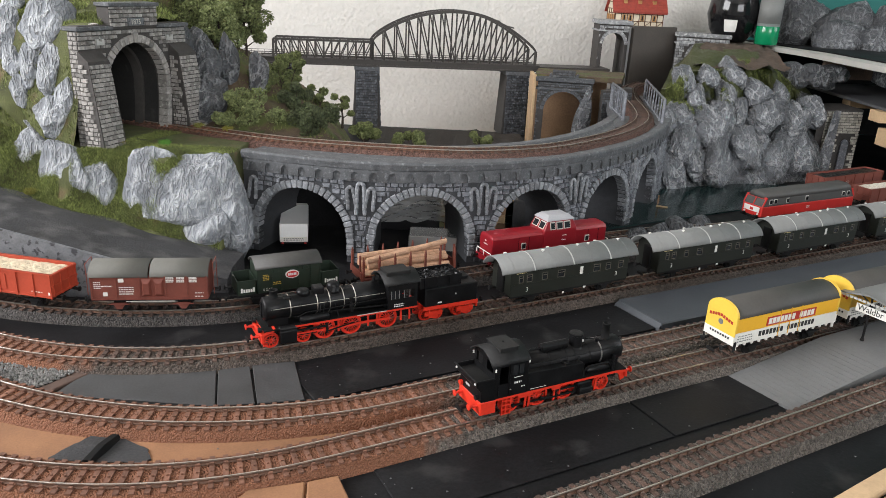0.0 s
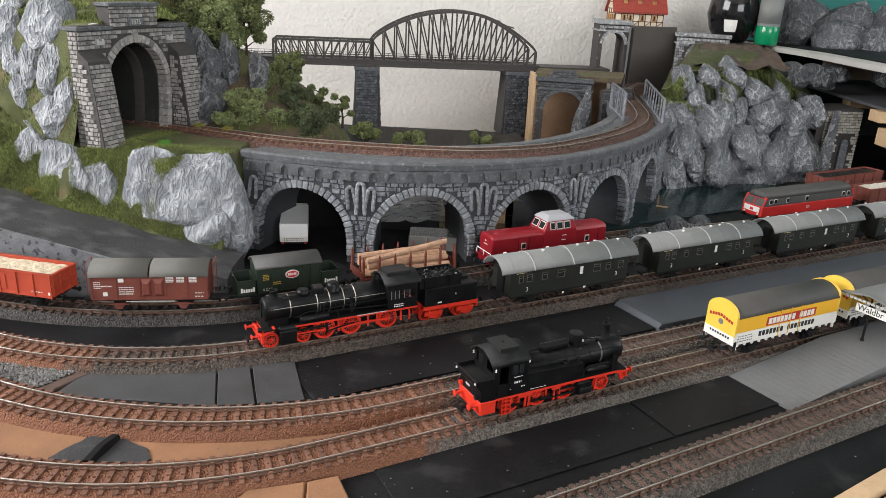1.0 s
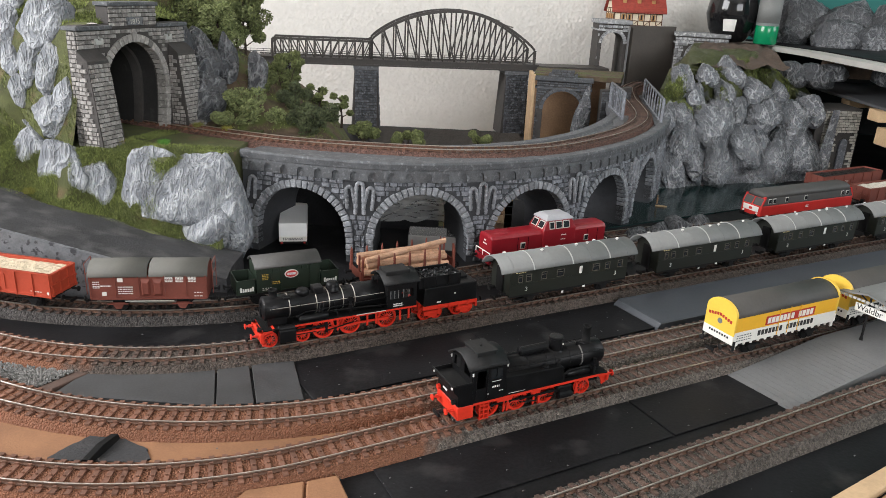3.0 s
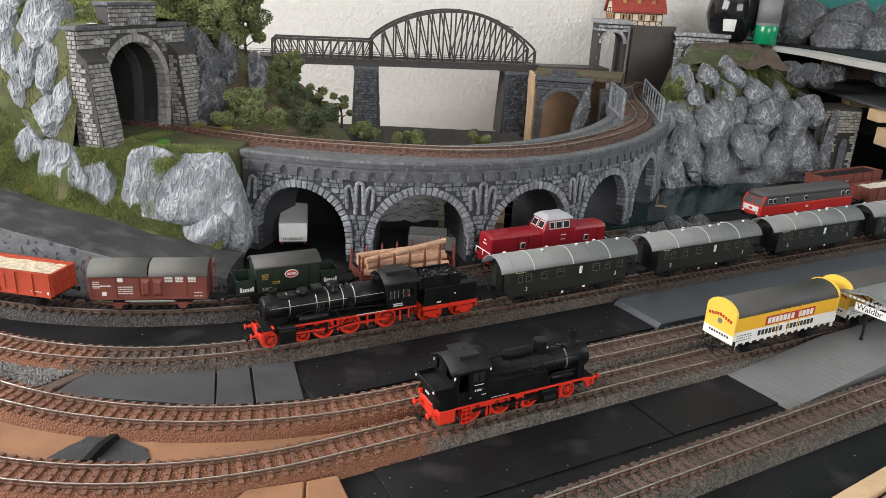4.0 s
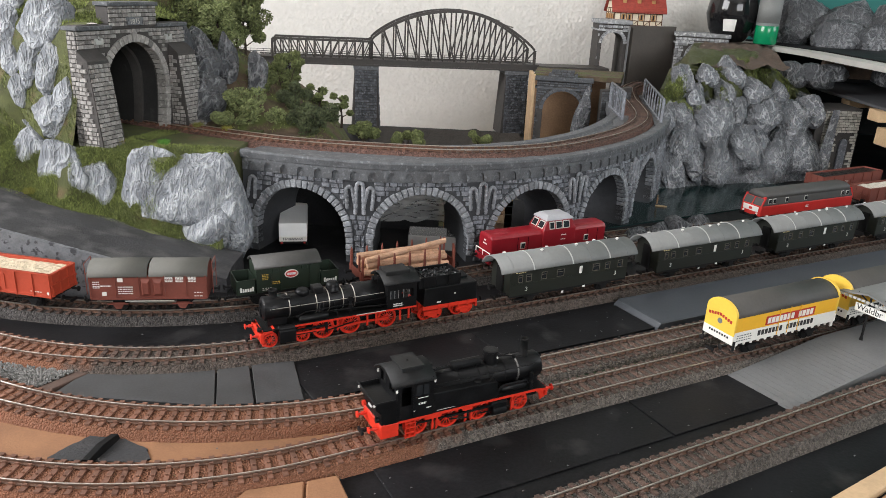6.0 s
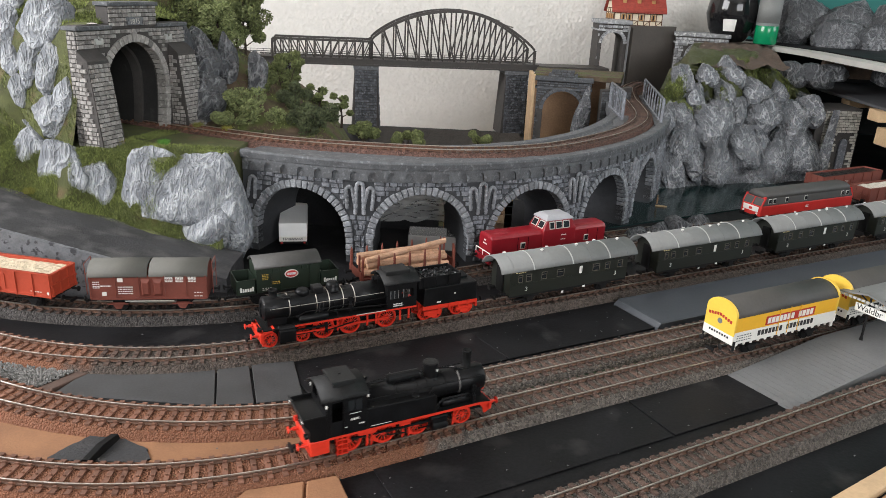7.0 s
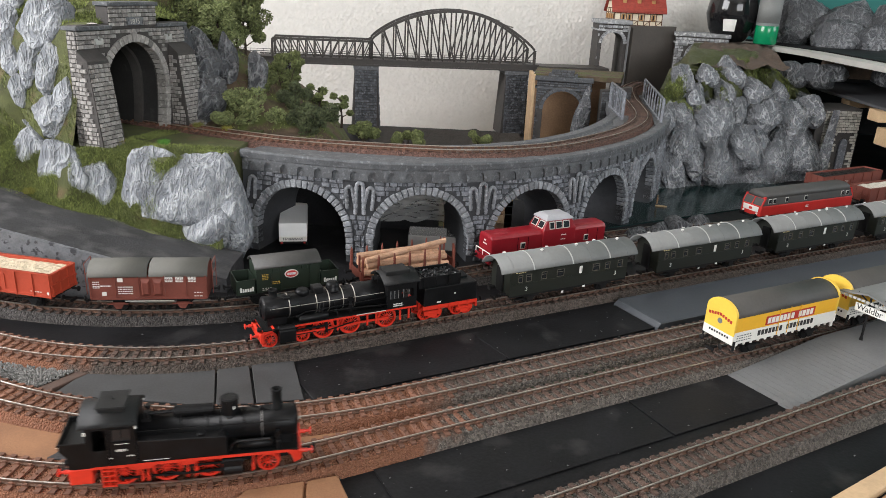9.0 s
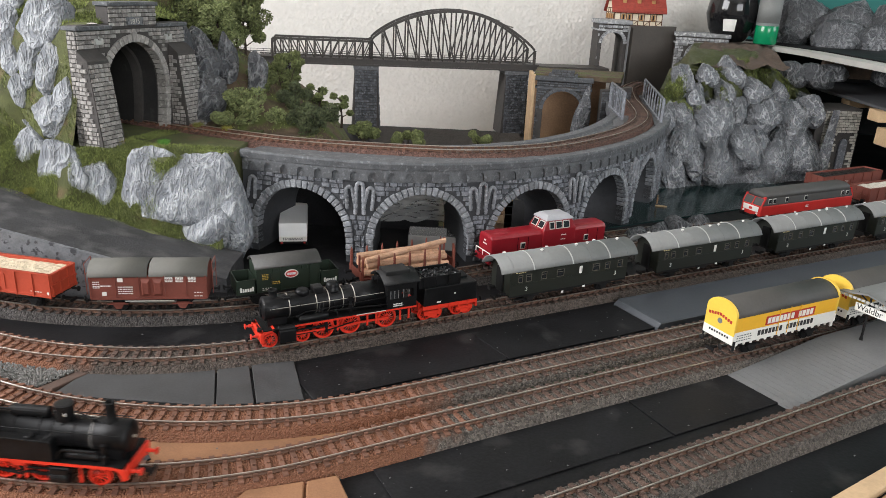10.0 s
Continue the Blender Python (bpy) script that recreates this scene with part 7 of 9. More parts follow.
        part("bracket", b2, RIB, t, "pale stone bracket")
    plate = part("date_plate", prism([(0.066, 0.2205), (0.090, 0.2205), (0.090, 0.2285), (0.066, 0.2285)], 0.001, 0.0042, portal_place), CONCRETE_STONE, t, "stone date plate")
    txt = letters(plate, "date", "1875", (0, 0, 0), 0.0078, WINFRAME)
    h = math.atan2(ALONG.y, ALONG.x)
    txt.matrix_local = Matrix.Translation(portal_place(0.0690, 0.2218, 0.0045)) @ Matrix.Rotation(h, 4, "Z") @ Matrix.Rotation(radians(90), 4, "X")
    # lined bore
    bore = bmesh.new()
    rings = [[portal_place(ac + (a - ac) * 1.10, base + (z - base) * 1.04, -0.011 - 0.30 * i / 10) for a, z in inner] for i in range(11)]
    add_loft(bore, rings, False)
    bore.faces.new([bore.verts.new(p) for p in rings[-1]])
    part("tunnel_bore", bore, BORE_SHADE, t, "dark lined tunnel bore")
    for i in range(3):
        r = [[portal_place(ac + (a - ac) * g, base + (z - base) * (1 - (1.10 - g) * 0.4), -0.035 - 0.05 * i - dd) for a, z in inner] for dd, g in ((0, 1.02), (0.012, 1.02), (0.012, 1.095), (0, 1.095))]
        part("lining_rib", loft([list(x) for x in zip(*r)], True, True), PMORTAR, t)


build_portal()


# ---- bridge ----
def bridge_place(s, y, z):
    """s along the bridge from its west end, y across it, z up."""
    a, b = Vector((-0.345, 1.46)), Vector((0.167, 1.535))
    d = (b - a).normalized()
    p = a + d * s + Vector((-d.y, d.x)) * y
    return Vector((p.x, p.y, z))


def bar(bm, s0, z0, s1, z1, y, w=0.0022, dpt=0.003):
    """A flat steel member in the plane of a truss."""
    v = Vector((s1 - s0, z1 - z0))
    n = Vector((-v.y, v.x)).normalized() * w * 0.66
    add_prism(bm, [(s0 + n.x, z0 + n.y), (s1 + n.x, z1 + n.y), (s1 - n.x, z1 - n.y), (s0 - n.x, z0 - n.y)], y - dpt / 2, y + dpt / 2, lambda a, b, d: bridge_place(a, d, b))


PIERSTONE = mat("dark_slate_pier_stone", (0.075, 0.08, 0.09), 0.7, 0, 0.4, 150, 900, 0.5, 0.0006, ((0.26, 0.27, 0.29), 0.56, 0.78, 240), rand=0.4)
BRICKDARK = mat("dark_grey_portal_brick", (0.085, 0.09, 0.098), 0.8, 0, 0.3, 150, 900, 0.4, 0.0005, ((0.24, 0.245, 0.25), 0.58, 0.8, 240), rand=0.3)


def build_bridge():
    t = thing("truss_bridge", "dark brown steel truss railway bridge with an arched span", "bridge")
    z0, L1, L2 = 0.1205, 0.190, 0.5175
    part("deck", prism([(-0.10, z0), (L2 + 0.16, z0), (L2 + 0.16, z0 + 0.010), (-0.10, z0 + 0.010)], 0.002, 0.062, lambda a, b, d: bridge_place(a, d, b)), STEEL, t)
    for y in (0.0, 0.064):
        # girder flange and low parapet
        g = bmesh.new()
        bar(g, -0.03, z0 + 0.0010, L2 + 0.01, z0 + 0.0010, y, 0.0022, 0.006)
        bar(g, -0.03, z0 + 0.0115, L2 + 0.01, z0 + 0.0115, y, 0.0018, 0.005)
        bar(g, 0, z0 + 0.006, L2, z0 + 0.006, y, 0.0085, 0.0016)
        part("girder", g, STEEL, t)
        rl = bmesh.new()
        for z in (0.0165, 0.0205):
            bar(rl, -0.10, z0 + z, L2, z0 + z, y + (0.006 if y == 0 else -0.006), 0.0006, 0.0006)
        for i in range(48):
            s = -0.10 + i * 0.013
            bar(rl, s, z0 + 0.011, s, z0 + 0.0207, y + (0.006 if y == 0 else -0.006), 0.0006, 0.0006)
        part("railing", rl, STEEL, t)
        h = z0 + 0.046
        part("top_chord", (lambda b: (bar(b, 0, h, L1, h, y, 0.0032), b)[1])(bmesh.new()), STEEL, t)
        k = 12
        for i in range(k + 1):
            s = L1 * i / k
            b = bmesh.new()
            bar(b, s, z0 + 0.011, s, h, y, 0.0034 if i in (0, k) else 0.0018)
            part("post", b, STEEL, t)
        for i in range(k):
            s, e = L1 * i / k, L1 * (i + 1) / k
            b = bmesh.new()
            if i < k // 2:
                bar(b, s, h, e, z0 + 0.012, y, 0.0016)
            else:
                bar(b, s, z0 + 0.012, e, h, y, 0.0016)
            part("diagonal", b, STEEL, t)
        # arched span
        arch = lambda f: z0 + 0.050 + 0.059 * (1 - (2 * f - 1) ** 2) ** 0.85 - 0.010 * smooth_step(0.6, 1.0, f)
        k = 14
        ch = [[bridge_place(L1 + (L2 - L1) * i / 40, y + dy, arch(i / 40) + dz) for dy, dz in ((-0.0026, -0.0029), (0.0026, -0.0029), (0.0026, 0.0029), (-0.0026, 0.0029))] for i in range(41)]
        part("arch_chord", loft(ch), STEEL, t)
        for i in range(k + 1):
            f = i / k
            s = L1 + (L2 - L1) * f
            b = bmesh.new()
            bar(b, s, z0 + 0.011, s, arch(f), y, 0.0042 if i in (0, k) else 0.0022)
            part("post", b, STEEL, t)
        for i in range(k):
            f0, f1 = i / k, (i + 1) / k
            s, e = L1 + (L2 - L1) * f0, L1 + (L2 - L1) * f1
            b = bmesh.new()
            if i < k // 2:
                bar(b, s, arch(f0), e, z0 + 0.012, y, 0.0019)
            else:
                bar(b, s, z0 + 0.012, e, arch(f1), y, 0.0019)
            part("diagonal", b, STEEL, t)
    for i in range(9):
        f = 0.15 + 0.7 * i / 8
        a2 = z0 + 0.050 + 0.059 * (1 - (2 * f - 1) ** 2) ** 0.85
        s = L1 + (L2 - L1) * f
        part("cross_brace", prism([(s - 0.001, a2 - 0.001), (s + 0.001, a2 - 0.001), (s + 0.001, a2 + 0.001), (s - 0.001, a2 + 0.001)], 0, 0.064, lambda a, b, d: bridge_place(a, d, b)), STEEL, t)
    for s, w in ((0.180, 0.022), (0.484, 0.022), (0.018, 0.020)):
        p = thing("bridge_pier", "tapered dark stone bridge pier with rusticated blocks", "bridge pier", None, "bridge piers")
        ring = lambda z, g: [bridge_place(a, d, z) for a, d in ((s - w - g, 0.0 - g), (s + w + g, 0.0 - g), (s + w + g, 0.064 + g), (s - w - g, 0.064 + g))]
        part("core", loft([ring(-0.0112, 0.0055), ring(0.113, 0.0)]), PMORTAR, p)
        part("cap", loft([ring(0.112, 0.0025), ring(0.1195, 0.0025)]), VSTONE, p)
        gz = lambda z: 0.0055 * (1 - (z + 0.0112) / 0.124)
        stone_courses(p, "stone", s - w, s + w, -0.008, 0.112, 0.0052, 0.0078, lambda a, z, d: bridge_place(a, -gz(z) - d, z), 0.0022, lambda a, z: True, PIERSTONE, int(s * 1000), 0.0011)
        stone_courses(p, "stone", 0.002, 0.062, -0.008, 0.112, 0.0052, 0.0085, lambda a, z, d: bridge_place(s + w + gz(z) + d, a, z), 0.0022, lambda a, z: True, PIERSTONE, int(s * 1000) + 1, 0.0011)


build_bridge()


# ---- plants ----
LEAF = mat("olive_foliage", (0.13, 0.15, 0.055), 0.85, 0, 0.25, 60, 300, 0, island=0.5)
LEAF_DARK = mat("dark_green_foliage", (0.07, 0.085, 0.038), 0.85, 0, 0.25, 60, 300, 0, island=0.5)
LEAF_PALE = mat("pale_green_foliage", (0.19, 0.22, 0.09), 0.85, 0, 0.25, 60, 300, 0, island=0.45)
BARK = mat("dark_bark", (0.045, 0.03, 0.022), 0.9, 0, 0.3, 150, 700, 0.5, 0.0006)


def leaf_cloud(centres, count, size, seed, squash=0.8):
    """Many small folded leaves round clump centres (x, y, z, radius)."""
    rnd = random.Random(seed)
    verts, faces = [], []
    for i in range(count):
        cx, cy, cz, r = centres[rnd.randrange(len(centres))]
        d = Vector((rnd.gauss(0, 1), rnd.gauss(0, 1), rnd.gauss(0, 1))).normalized()
        k = r * (0.55 + 0.5 * rnd.random() ** 0.6)
        p = Vector((cx, cy, cz)) + Vector((d.x * k, d.y * k, d.z * k * squash))
        s = size * rnd.uniform(0.6, 1.5)
        u = Vector((rnd.gauss(0, 1), rnd.gauss(0, 1), rnd.gauss(0, 1))).normalized()
        w = u.orthogonal().normalized()
        n = u.cross(w)
        b = len(verts)
        verts += [p - u * s, p + w * s * 0.7 + n * s * 0.35, p + u * s, p - w * s * 0.7 + n * s * 0.35]
        faces += [(b, b + 1, b + 2), (b, b + 2, b + 3)]
    me = bpy.data.meshes.new("leaves")
    me.from_pydata(verts, [], faces)
    return me


def tree(x, y, z, h, r, seed, leaf, label, limbs=20, leaves=8000):
    t = thing("tree", label, "tree")
    rnd = random.Random(seed)
    trunk = bmesh.new()
    pts = [Vector((x + rnd.uniform(-0.002, 0.002), y + rnd.uniform(-0.002, 0.002), z - 0.006 + h * f)) for f in (0, 0.3, 0.6, 0.9)]
    for i in range(3):
        add_tube(trunk, pts[i], pts[i + 1], 0.0022 * (1 - 0.28 * i), 0.0022 * (1 - 0.28 * (i + 1)), 7)
    clumps = []
    for i in range(limbs):
        f = 0.36 + 0.64 * i / limbs
        a = i * 2.4 + rnd.uniform(-0.5, 0.5)
        k = r * rnd.uniform(0.35, 0.85) * (1.15 - 0.7 * abs(f - 0.62))
        c = (x + math.cos(a) * k, y + math.sin(a) * k, z + h * f)
        start = Vector((x, y, z + h * (f - 0.16)))
        add_tube(trunk, start, c, 0.0010, 0.0004, 5)
        clumps.append((*c, r * rnd.uniform(0.30, 0.46)))
    part("trunk", trunk, BARK, t, "thin dark branching trunk")
    part("crown", leaf_cloud(clumps, leaves, 0.0016, seed), leaf, t, "loose leafy crown")
    return t


def bush(x, y, z, w, h, seed, leaf, label):
    t = thing("bush", label, "bush")
    rnd = random.Random(seed)
    stem = bmesh.new()
    clumps = []
    n = max(5, int(w / 0.0035))
    for i in range(n):
        a, k = rnd.uniform(0, 6.28), w * rnd.random() ** 0.5 * 0.8
        zz = z + h * rnd.uniform(-0.5, 0.75) * (1 - 0.5 * (k / w) ** 2)
        c = (x + math.cos(a) * k, y + math.sin(a) * k * 0.7, zz)
        clumps.append((*c, w * rnd.uniform(0.22, 0.36)))
        add_tube(stem, (x, y, z - h), c, 0.0008, 0.0004, 5)
    part("stems", stem, BARK, t)
    part("foliage", leaf_cloud(clumps, int(1600 + 60000 * w), 0.0016, seed, 0.85), leaf, t, "clumped leaves")
    return t


def build_plants():
    for k, (x, y, z, h, r) in enumerate([(-0.372, 1.04, 0.185, 0.100, 0.034), (-0.350, 1.02, 0.180, 0.062, 0.030), (-0.334, 1.06, 0.190, 0.110, 0.038), (-0.312, 1.02, 0.172, 0.068, 0.029),
                                         (-0.304, 1.07, 0.185, 0.105, 0.034), (-0.284, 1.04, 0.165, 0.095, 0.030), (-0.43, 1.06, 0.25, 0.09, 0.03)]):
        tree(x, y, z, h, r, 100 + k, (LEAF_DARK, LEAF, LEAF_DARK, LEAF_PALE, LEAF_DARK, LEAF, LEAF_DARK)[k], "small model tree with dark olive foliage")
    for x, y, z, w, h, s, m in [(-0.238, 0.914, 0.124, 0.040, 0.030, 1, LEAF_PALE), (-0.268, 0.900, 0.112, 0.022, 0.018, 2, LEAF_PALE), (-0.171, 0.912, 0.112, 0.040, 0.027, 3, LEAF_DARK), (-0.222, 1.00, 0.155, 0.022, 0.038, 4, LEAF), (-0.195, 0.955, 0.128, 0.028, 0.026, 9, LEAF_DARK),
                                (-0.245, 0.965, 0.150, 0.026, 0.026, 10, LEAF), (-0.105, 0.915, 0.100, 0.022, 0.013, 5, LEAF), (-0.050, 0.945, 0.088, 0.024, 0.012, 6, LEAF), (0.046, 0.975, 0.086, 0.020, 0.014, 7, LEAF), (-0.473, 0.787, 0.127, 0.018, 0.021, 8, LEAF_DARK)]:
        bush(x, y, z, w, h, 200 + s, m, "dense model bush with small mottled green leaves")
    for k, (x, y, z) in enumerate([(-0.180, 1.03, 0.098), (-0.149, 1.03, 0.088)]):
        tree(x, y, z, 0.044, 0.015, 300 + k, LEAF, "spindly little model tree with sparse clumps", 5, 1100)
    tree(-0.222, 1.03, 0.130, 0.050, 0.020, 311, LEAF, "slender little model tree beside the bridge", 12, 4200)
    # static grass over the green ground, and brighter tufts
    rnd = random.Random(12)
    verts, faces = [], []

    def blade(p, hgt, lean):
        b = len(verts)
        a = rnd.uniform(0, 6.28)
        w = Vector((math.cos(a), math.sin(a), 0)) * 0.00042
        tip = p + Vector((rnd.gauss(0, lean), rnd.gauss(0, lean), hgt))
        verts.extend((p - w, p + w, tip))
        faces.append((b, b + 1, b + 2))

    for i in range(170000):
        x = rnd.uniform(-0.60, -0.228)
        y = rnd.uniform(0.695, 0.86) if i % 2 else 0.698 + 0.25 * max(0, -0.42 - x) + 0.055 * rnd.random()
        e, b = (Vector((x, y)) - PORTAL).dot(ALONG), -(Vector((x, y)) - PORTAL).dot(OUT)
        z = west_hill(x, y)
        if y < 0.701 + 0.25 * max(0, -0.42 - x) or (b > -0.005 and e > -0.02) or noise.noise((x * 40, y * 40, 2)) < -0.42:
            continue
        if y > 0.79 and -b > 0.03:
            continue
        blade(Vector((x, y, z - 0.0005)), rnd.uniform(0.0016, 0.0042), 0.0016)
    for i in range(80000):
        e, b = rnd.uniform(-0.03, 0.26), rnd.uniform(0.006, 0.24)
        p = PORTAL + ALONG * e - OUT * b
        if noise.noise((p.x * 40, p.y * 40, 9)) < -0.2:
            continue
        blade(Vector((p.x, p.y, tunnel_hill(e, b) - 0.0008)), rnd.uniform(0.0025, 0.0055), 0.0014)
    for i in range(26000):
        u, v = rnd.uniform(0.02, 0.78), rnd.uniform(0.34, 0.66)
        p = east_cliff(u, v)
        if noise.noise((p.x * 30, p.y * 30, p.z * 20)) < -0.15 or (v < 0.44 and noise.noise((p.x * 18, 7, p.z * 12)) < 0.1):
            continue
        blade(p - Vector((0, 0, 0.0005)), rnd.uniform(0.0025, 0.0055), 0.0016)
    for i in range(9000):
        x, y = rnd.uniform(-0.44, -0.08), rnd.uniform(0.87, 1.06)
        z = mid_hill(x, y)
        if noise.noise((x * 30, y * 30, 5)) < -0.05:
            continue
        blade(Vector((x, y, z - 0.0005)), rnd.uniform(0.0018, 0.004), 0.0012)
    me = bpy.data.meshes.new("grass")
    me.from_pydata(verts, [], faces)
    tagged(link("grass", me, GRASS), "short mottled static grass on the slopes", "grass", kind="stuff")
    for x, y, z, m, s in ((-0.352, 0.777, 0.102, "sulphur_tuft", (0.35, 0.30, 0.04)), (-0.306, 0.785, 0.102, "fresh_tuft", (0.12, 0.30, 0.05)), (-0.262, 0.868, 0.104, "sulphur_tuft", (0.30, 0.28, 0.06)), (-0.300, 0.880, 0.104, "sulphur_tuft", (0.22, 0.22, 0.06)), (-0.418, 0.712, 0.062, "sulphur_tuft", (0.22, 0.22, 0.05))):
        verts, faces = [], []
        for i in range(420):
            a, k = rnd.uniform(0, 6.28), 0.005 * rnd.random() ** 0.5
            blade(Vector((x + math.cos(a) * k, y + math.sin(a) * k, z - 0.001)), rnd.uniform(0.003, 0.0065), 0.002)
        me = bpy.data.meshes.new("tuft")
        me.from_pydata(verts, [], faces)
        tagged(link("grass_tuft", me, mat(m, s, 0.9, 0, 0.2, 60, 300, 0, island=0.3)), "bright tuft of static grass beside the track", "grass tuft")


build_plants()


# ---- plates, platforms and clutter on the baseboard ----
def build_plates():
    pl = "thin dark grey card plate laid between the tracks"
    quad_plate("card_plate", [(-0.272, 0.455), (-0.1552, 0.4503), (-0.1700, 0.5015), (-0.262, 0.492)], -0.0118, -0.0088, GREYCARD, pl, "card plate", 0.0004, "", "grey plates")
    quad_plate("card_plate", [(-0.1540, 0.4508), (-0.1284, 0.4558), (-0.1466, 0.5100), (-0.1686, 0.5022)], -0.0118, -0.0086, GREYCARD, pl, "card plate", 0.0004, "", "grey plates")
    quad_plate("card_plate", [(-0.1268, 0.4562), (-0.0945, 0.4640), (-0.1135, 0.5200), (-0.1446, 0.5108)], -0.0118, -0.0086, GREYCARD, pl, "card plate", 0.0004, "", "grey plates")
    # black sheets over the board with a visible seam
    for k, (u0, u1) in enumerate(((0.0, 0.165), (0.166, 0.40))):
        o, a = Vector((-0.088, 0.467)), radians(28)
        d, n = Vector((math.cos(a), math.sin(a))), Vector((-math.sin(a), math.cos(a)))
        cs = [o + d * u0 - n * 0.002, o + d * u1 - n * 0.002, o + d * u1 + n * 0.052, o + d * (u0 - 0.006) + n * 0.052]
        quad_plate("board_sheet", [tuple(c) for c in cs], -0.0116, -0.0098 + 0.0002 * k, BLACK, "black painted sheet between the tracks", "board sheet", 0.0003, "structure")
    for k, (u0, u1) in enumerate(((0.0, 0.205), (0.2065, 0.33))):
        o, a = Vector((-0.022, 0.362)), radians(28.6)
        d, n = Vector((math.cos(a), math.sin(a))), Vector((-math.sin(a), math.cos(a)))
        cs = [o + d * u0 - n * 0.02, o + d * u1 - n * 0.02, o + d * u1 + n * 0.030, o + d * u0 + n * 0.030]
        quad_plate("board_sheet", [tuple(c) for c in cs], -0.0116, -0.0099 + 0.0002 * k, BLACK, "black painted sheet between the tracks", "board sheet", 0.0003, "structure")
    # cork between and below the curving tracks
    bm = bmesh.new()
    rings = []
    for i in range(41):
        s = 0.0 + 0.42 * i / 40
        p = PATH_B.place(s, 0.008, 0)
        best = min((PATH_A.place(0.01 * j, -0.008, 0) for j in range(60)), key=lambda q: (q - p).length)
        rings.append([Vector((p.x, p.y, -0.013)), Vector((best.x, best.y, -0.013)), Vector((best.x, best.y, -0.0097)), Vector((p.x, p.y, -0.0097))])
    tagged(link("cork_underlay", loft(rings), CORK), "orange-brown cork underlay between the tracks", "cork sheet", kind="structure")
    rings = [[Vector((p.x, p.y, -0.013)), Vector((p.x, p.y, -0.0097)), Vector((p.x - 0.01, 0.22, -0.0097)), Vector((p.x - 0.01, 0.22, -0.013))] for p in (PATH_B.place(0.36 * i / 30, -0.01, 0) for i in range(31))]
    tagged(link("cork_underlay", loft(rings), CORK), "orange-brown cork underlay below the outer track", "cork sheet", kind="structure")
    for cs, label in (([(-0.112, 0.351), (-0.0735, 0.352), (-0.0760, 0.3690), (-0.108, 0.3585)], "brown painted wooden plate at the board's edge"), ([(-0.0720, 0.352), (-0.045, 0.350), (-0.0570, 0.3765), (-0.0745, 0.3692)], "brown painted wooden plate at the board's edge")):
        quad_plate("wooden_plate", cs, -0.0116, -0.0062, CORK, label, "wooden plate", 0.0008, "", "brown plates")
    quad_plate("plywood_offcut", [(0.240, 0.3735), (0.256, 0.370), (0.345, 0.430), (0.324, 0.430)], -0.0116, -0.0050, PLY, "pale raw plywood offcut at the board's edge", "offcut", 0.0008)
    quad_plate("plywood_offcut", [(0.262, 0.370), (0.285, 0.372), (0.330, 0.404), (0.312, 0.406)], -0.0116, -0.0078, PLYEDGE, "brown wooden offcut at the board's edge", "offcut", 0.0006)
    # torn dark card with a lever on the cork
    rnd = random.Random(2)
    pts = [(-0.238, 0.381), (-0.233, 0.392), (-0.224, 0.405), (-0.219, 0.415), (-0.207, 0.416), (-0.198, 0.404), (-0.181, 0.396), (-0.176, 0.386), (-0.180, 0.382)]
    ragged = []
    for p, q in zip(pts, pts[1:] + pts[:1]):
        for k in range(5):
            f = k / 5
            ragged.append((p[0] + (q[0] - p[0]) * f + rnd.uniform(-0.0008, 0.0008), p[1] + (q[1] - p[1]) * f + rnd.uniform(-0.0008, 0.0008)))
    quad_plate("torn_card", ragged, -0.0098, -0.0086, ROADTAR, "torn dark grey card on the cork", "card", 0)
    lv = thing("point_lever", "small dark wedge-shaped lever beside the track", "lever")
    part("wedge", loft([[Vector((x + a, y, z)) for a, z in ((-0.0035, -0.0086), (0.0035, -0.0086), (0.0022, -0.0086 + h), (-0.0022, -0.0086 + h))] for x, y, h in ((-0.212, 0.3785, 0.0025), (-0.2085, 0.392, 0.005), (-0.2060, 0.406, 0.003))]), SOOT, lv)
    # gravel patch and its brown edging
    rnd = random.Random(8)
    verts, faces = [], []
    for i in range(5200):
        x = rnd.uniform(-0.36, -0.268)
        y = rnd.uniform(0.455, 0.505)
        lo = 0.458 + max(0, (x + 0.288)) * 1.6
        if y < lo or y > 0.494 - 0.1 * (x + 0.30):
            continue
        s = rnd.uniform(0.0006, 0.0013)
        c = Vector((x, y, -0.0085 + rnd.uniform(0, 0.0016)))
        b = len(verts)
        for dx, dy, dz in ((1, 0, 0), (-1, 0, 0), (0, 1, 0), (0, -1, 0), (0, 0, 1), (0, 0, -1)):
            verts.append(c + Vector((dx, dy, dz)) * s * rnd.uniform(0.6, 1.2))
        faces += [(b + i0, b + i1, b + i2) for i0, i1, i2 in ((0, 2, 4), (2, 1, 4), (1, 3, 4), (3, 0, 4), (2, 0, 5), (1, 2, 5), (3, 1, 5), (0, 3, 5))]
    me = bpy.data.meshes.new("gravel")
    me.from_pydata(verts, [], faces)
    tagged(link("gravel", me, mat("grey_gravel", (0.20, 0.195, 0.185), 0.9, 0, 0.3, 300, 900, 0, island=0.5)), "loose pale grey gravel between the tracks", "gravel", kind="stuff")
    quad_plate("wooden_strip", [(-0.290, 0.4555), (-0.278, 0.4545), (-0.258, 0.4895), (-0.266, 0.4925)], -0.0116, -0.0082, SLEEPER_DARK, "brown wooden strip beside the grey plate", "wooden strip", 0.0006)
    # platforms
    a = radians(28)
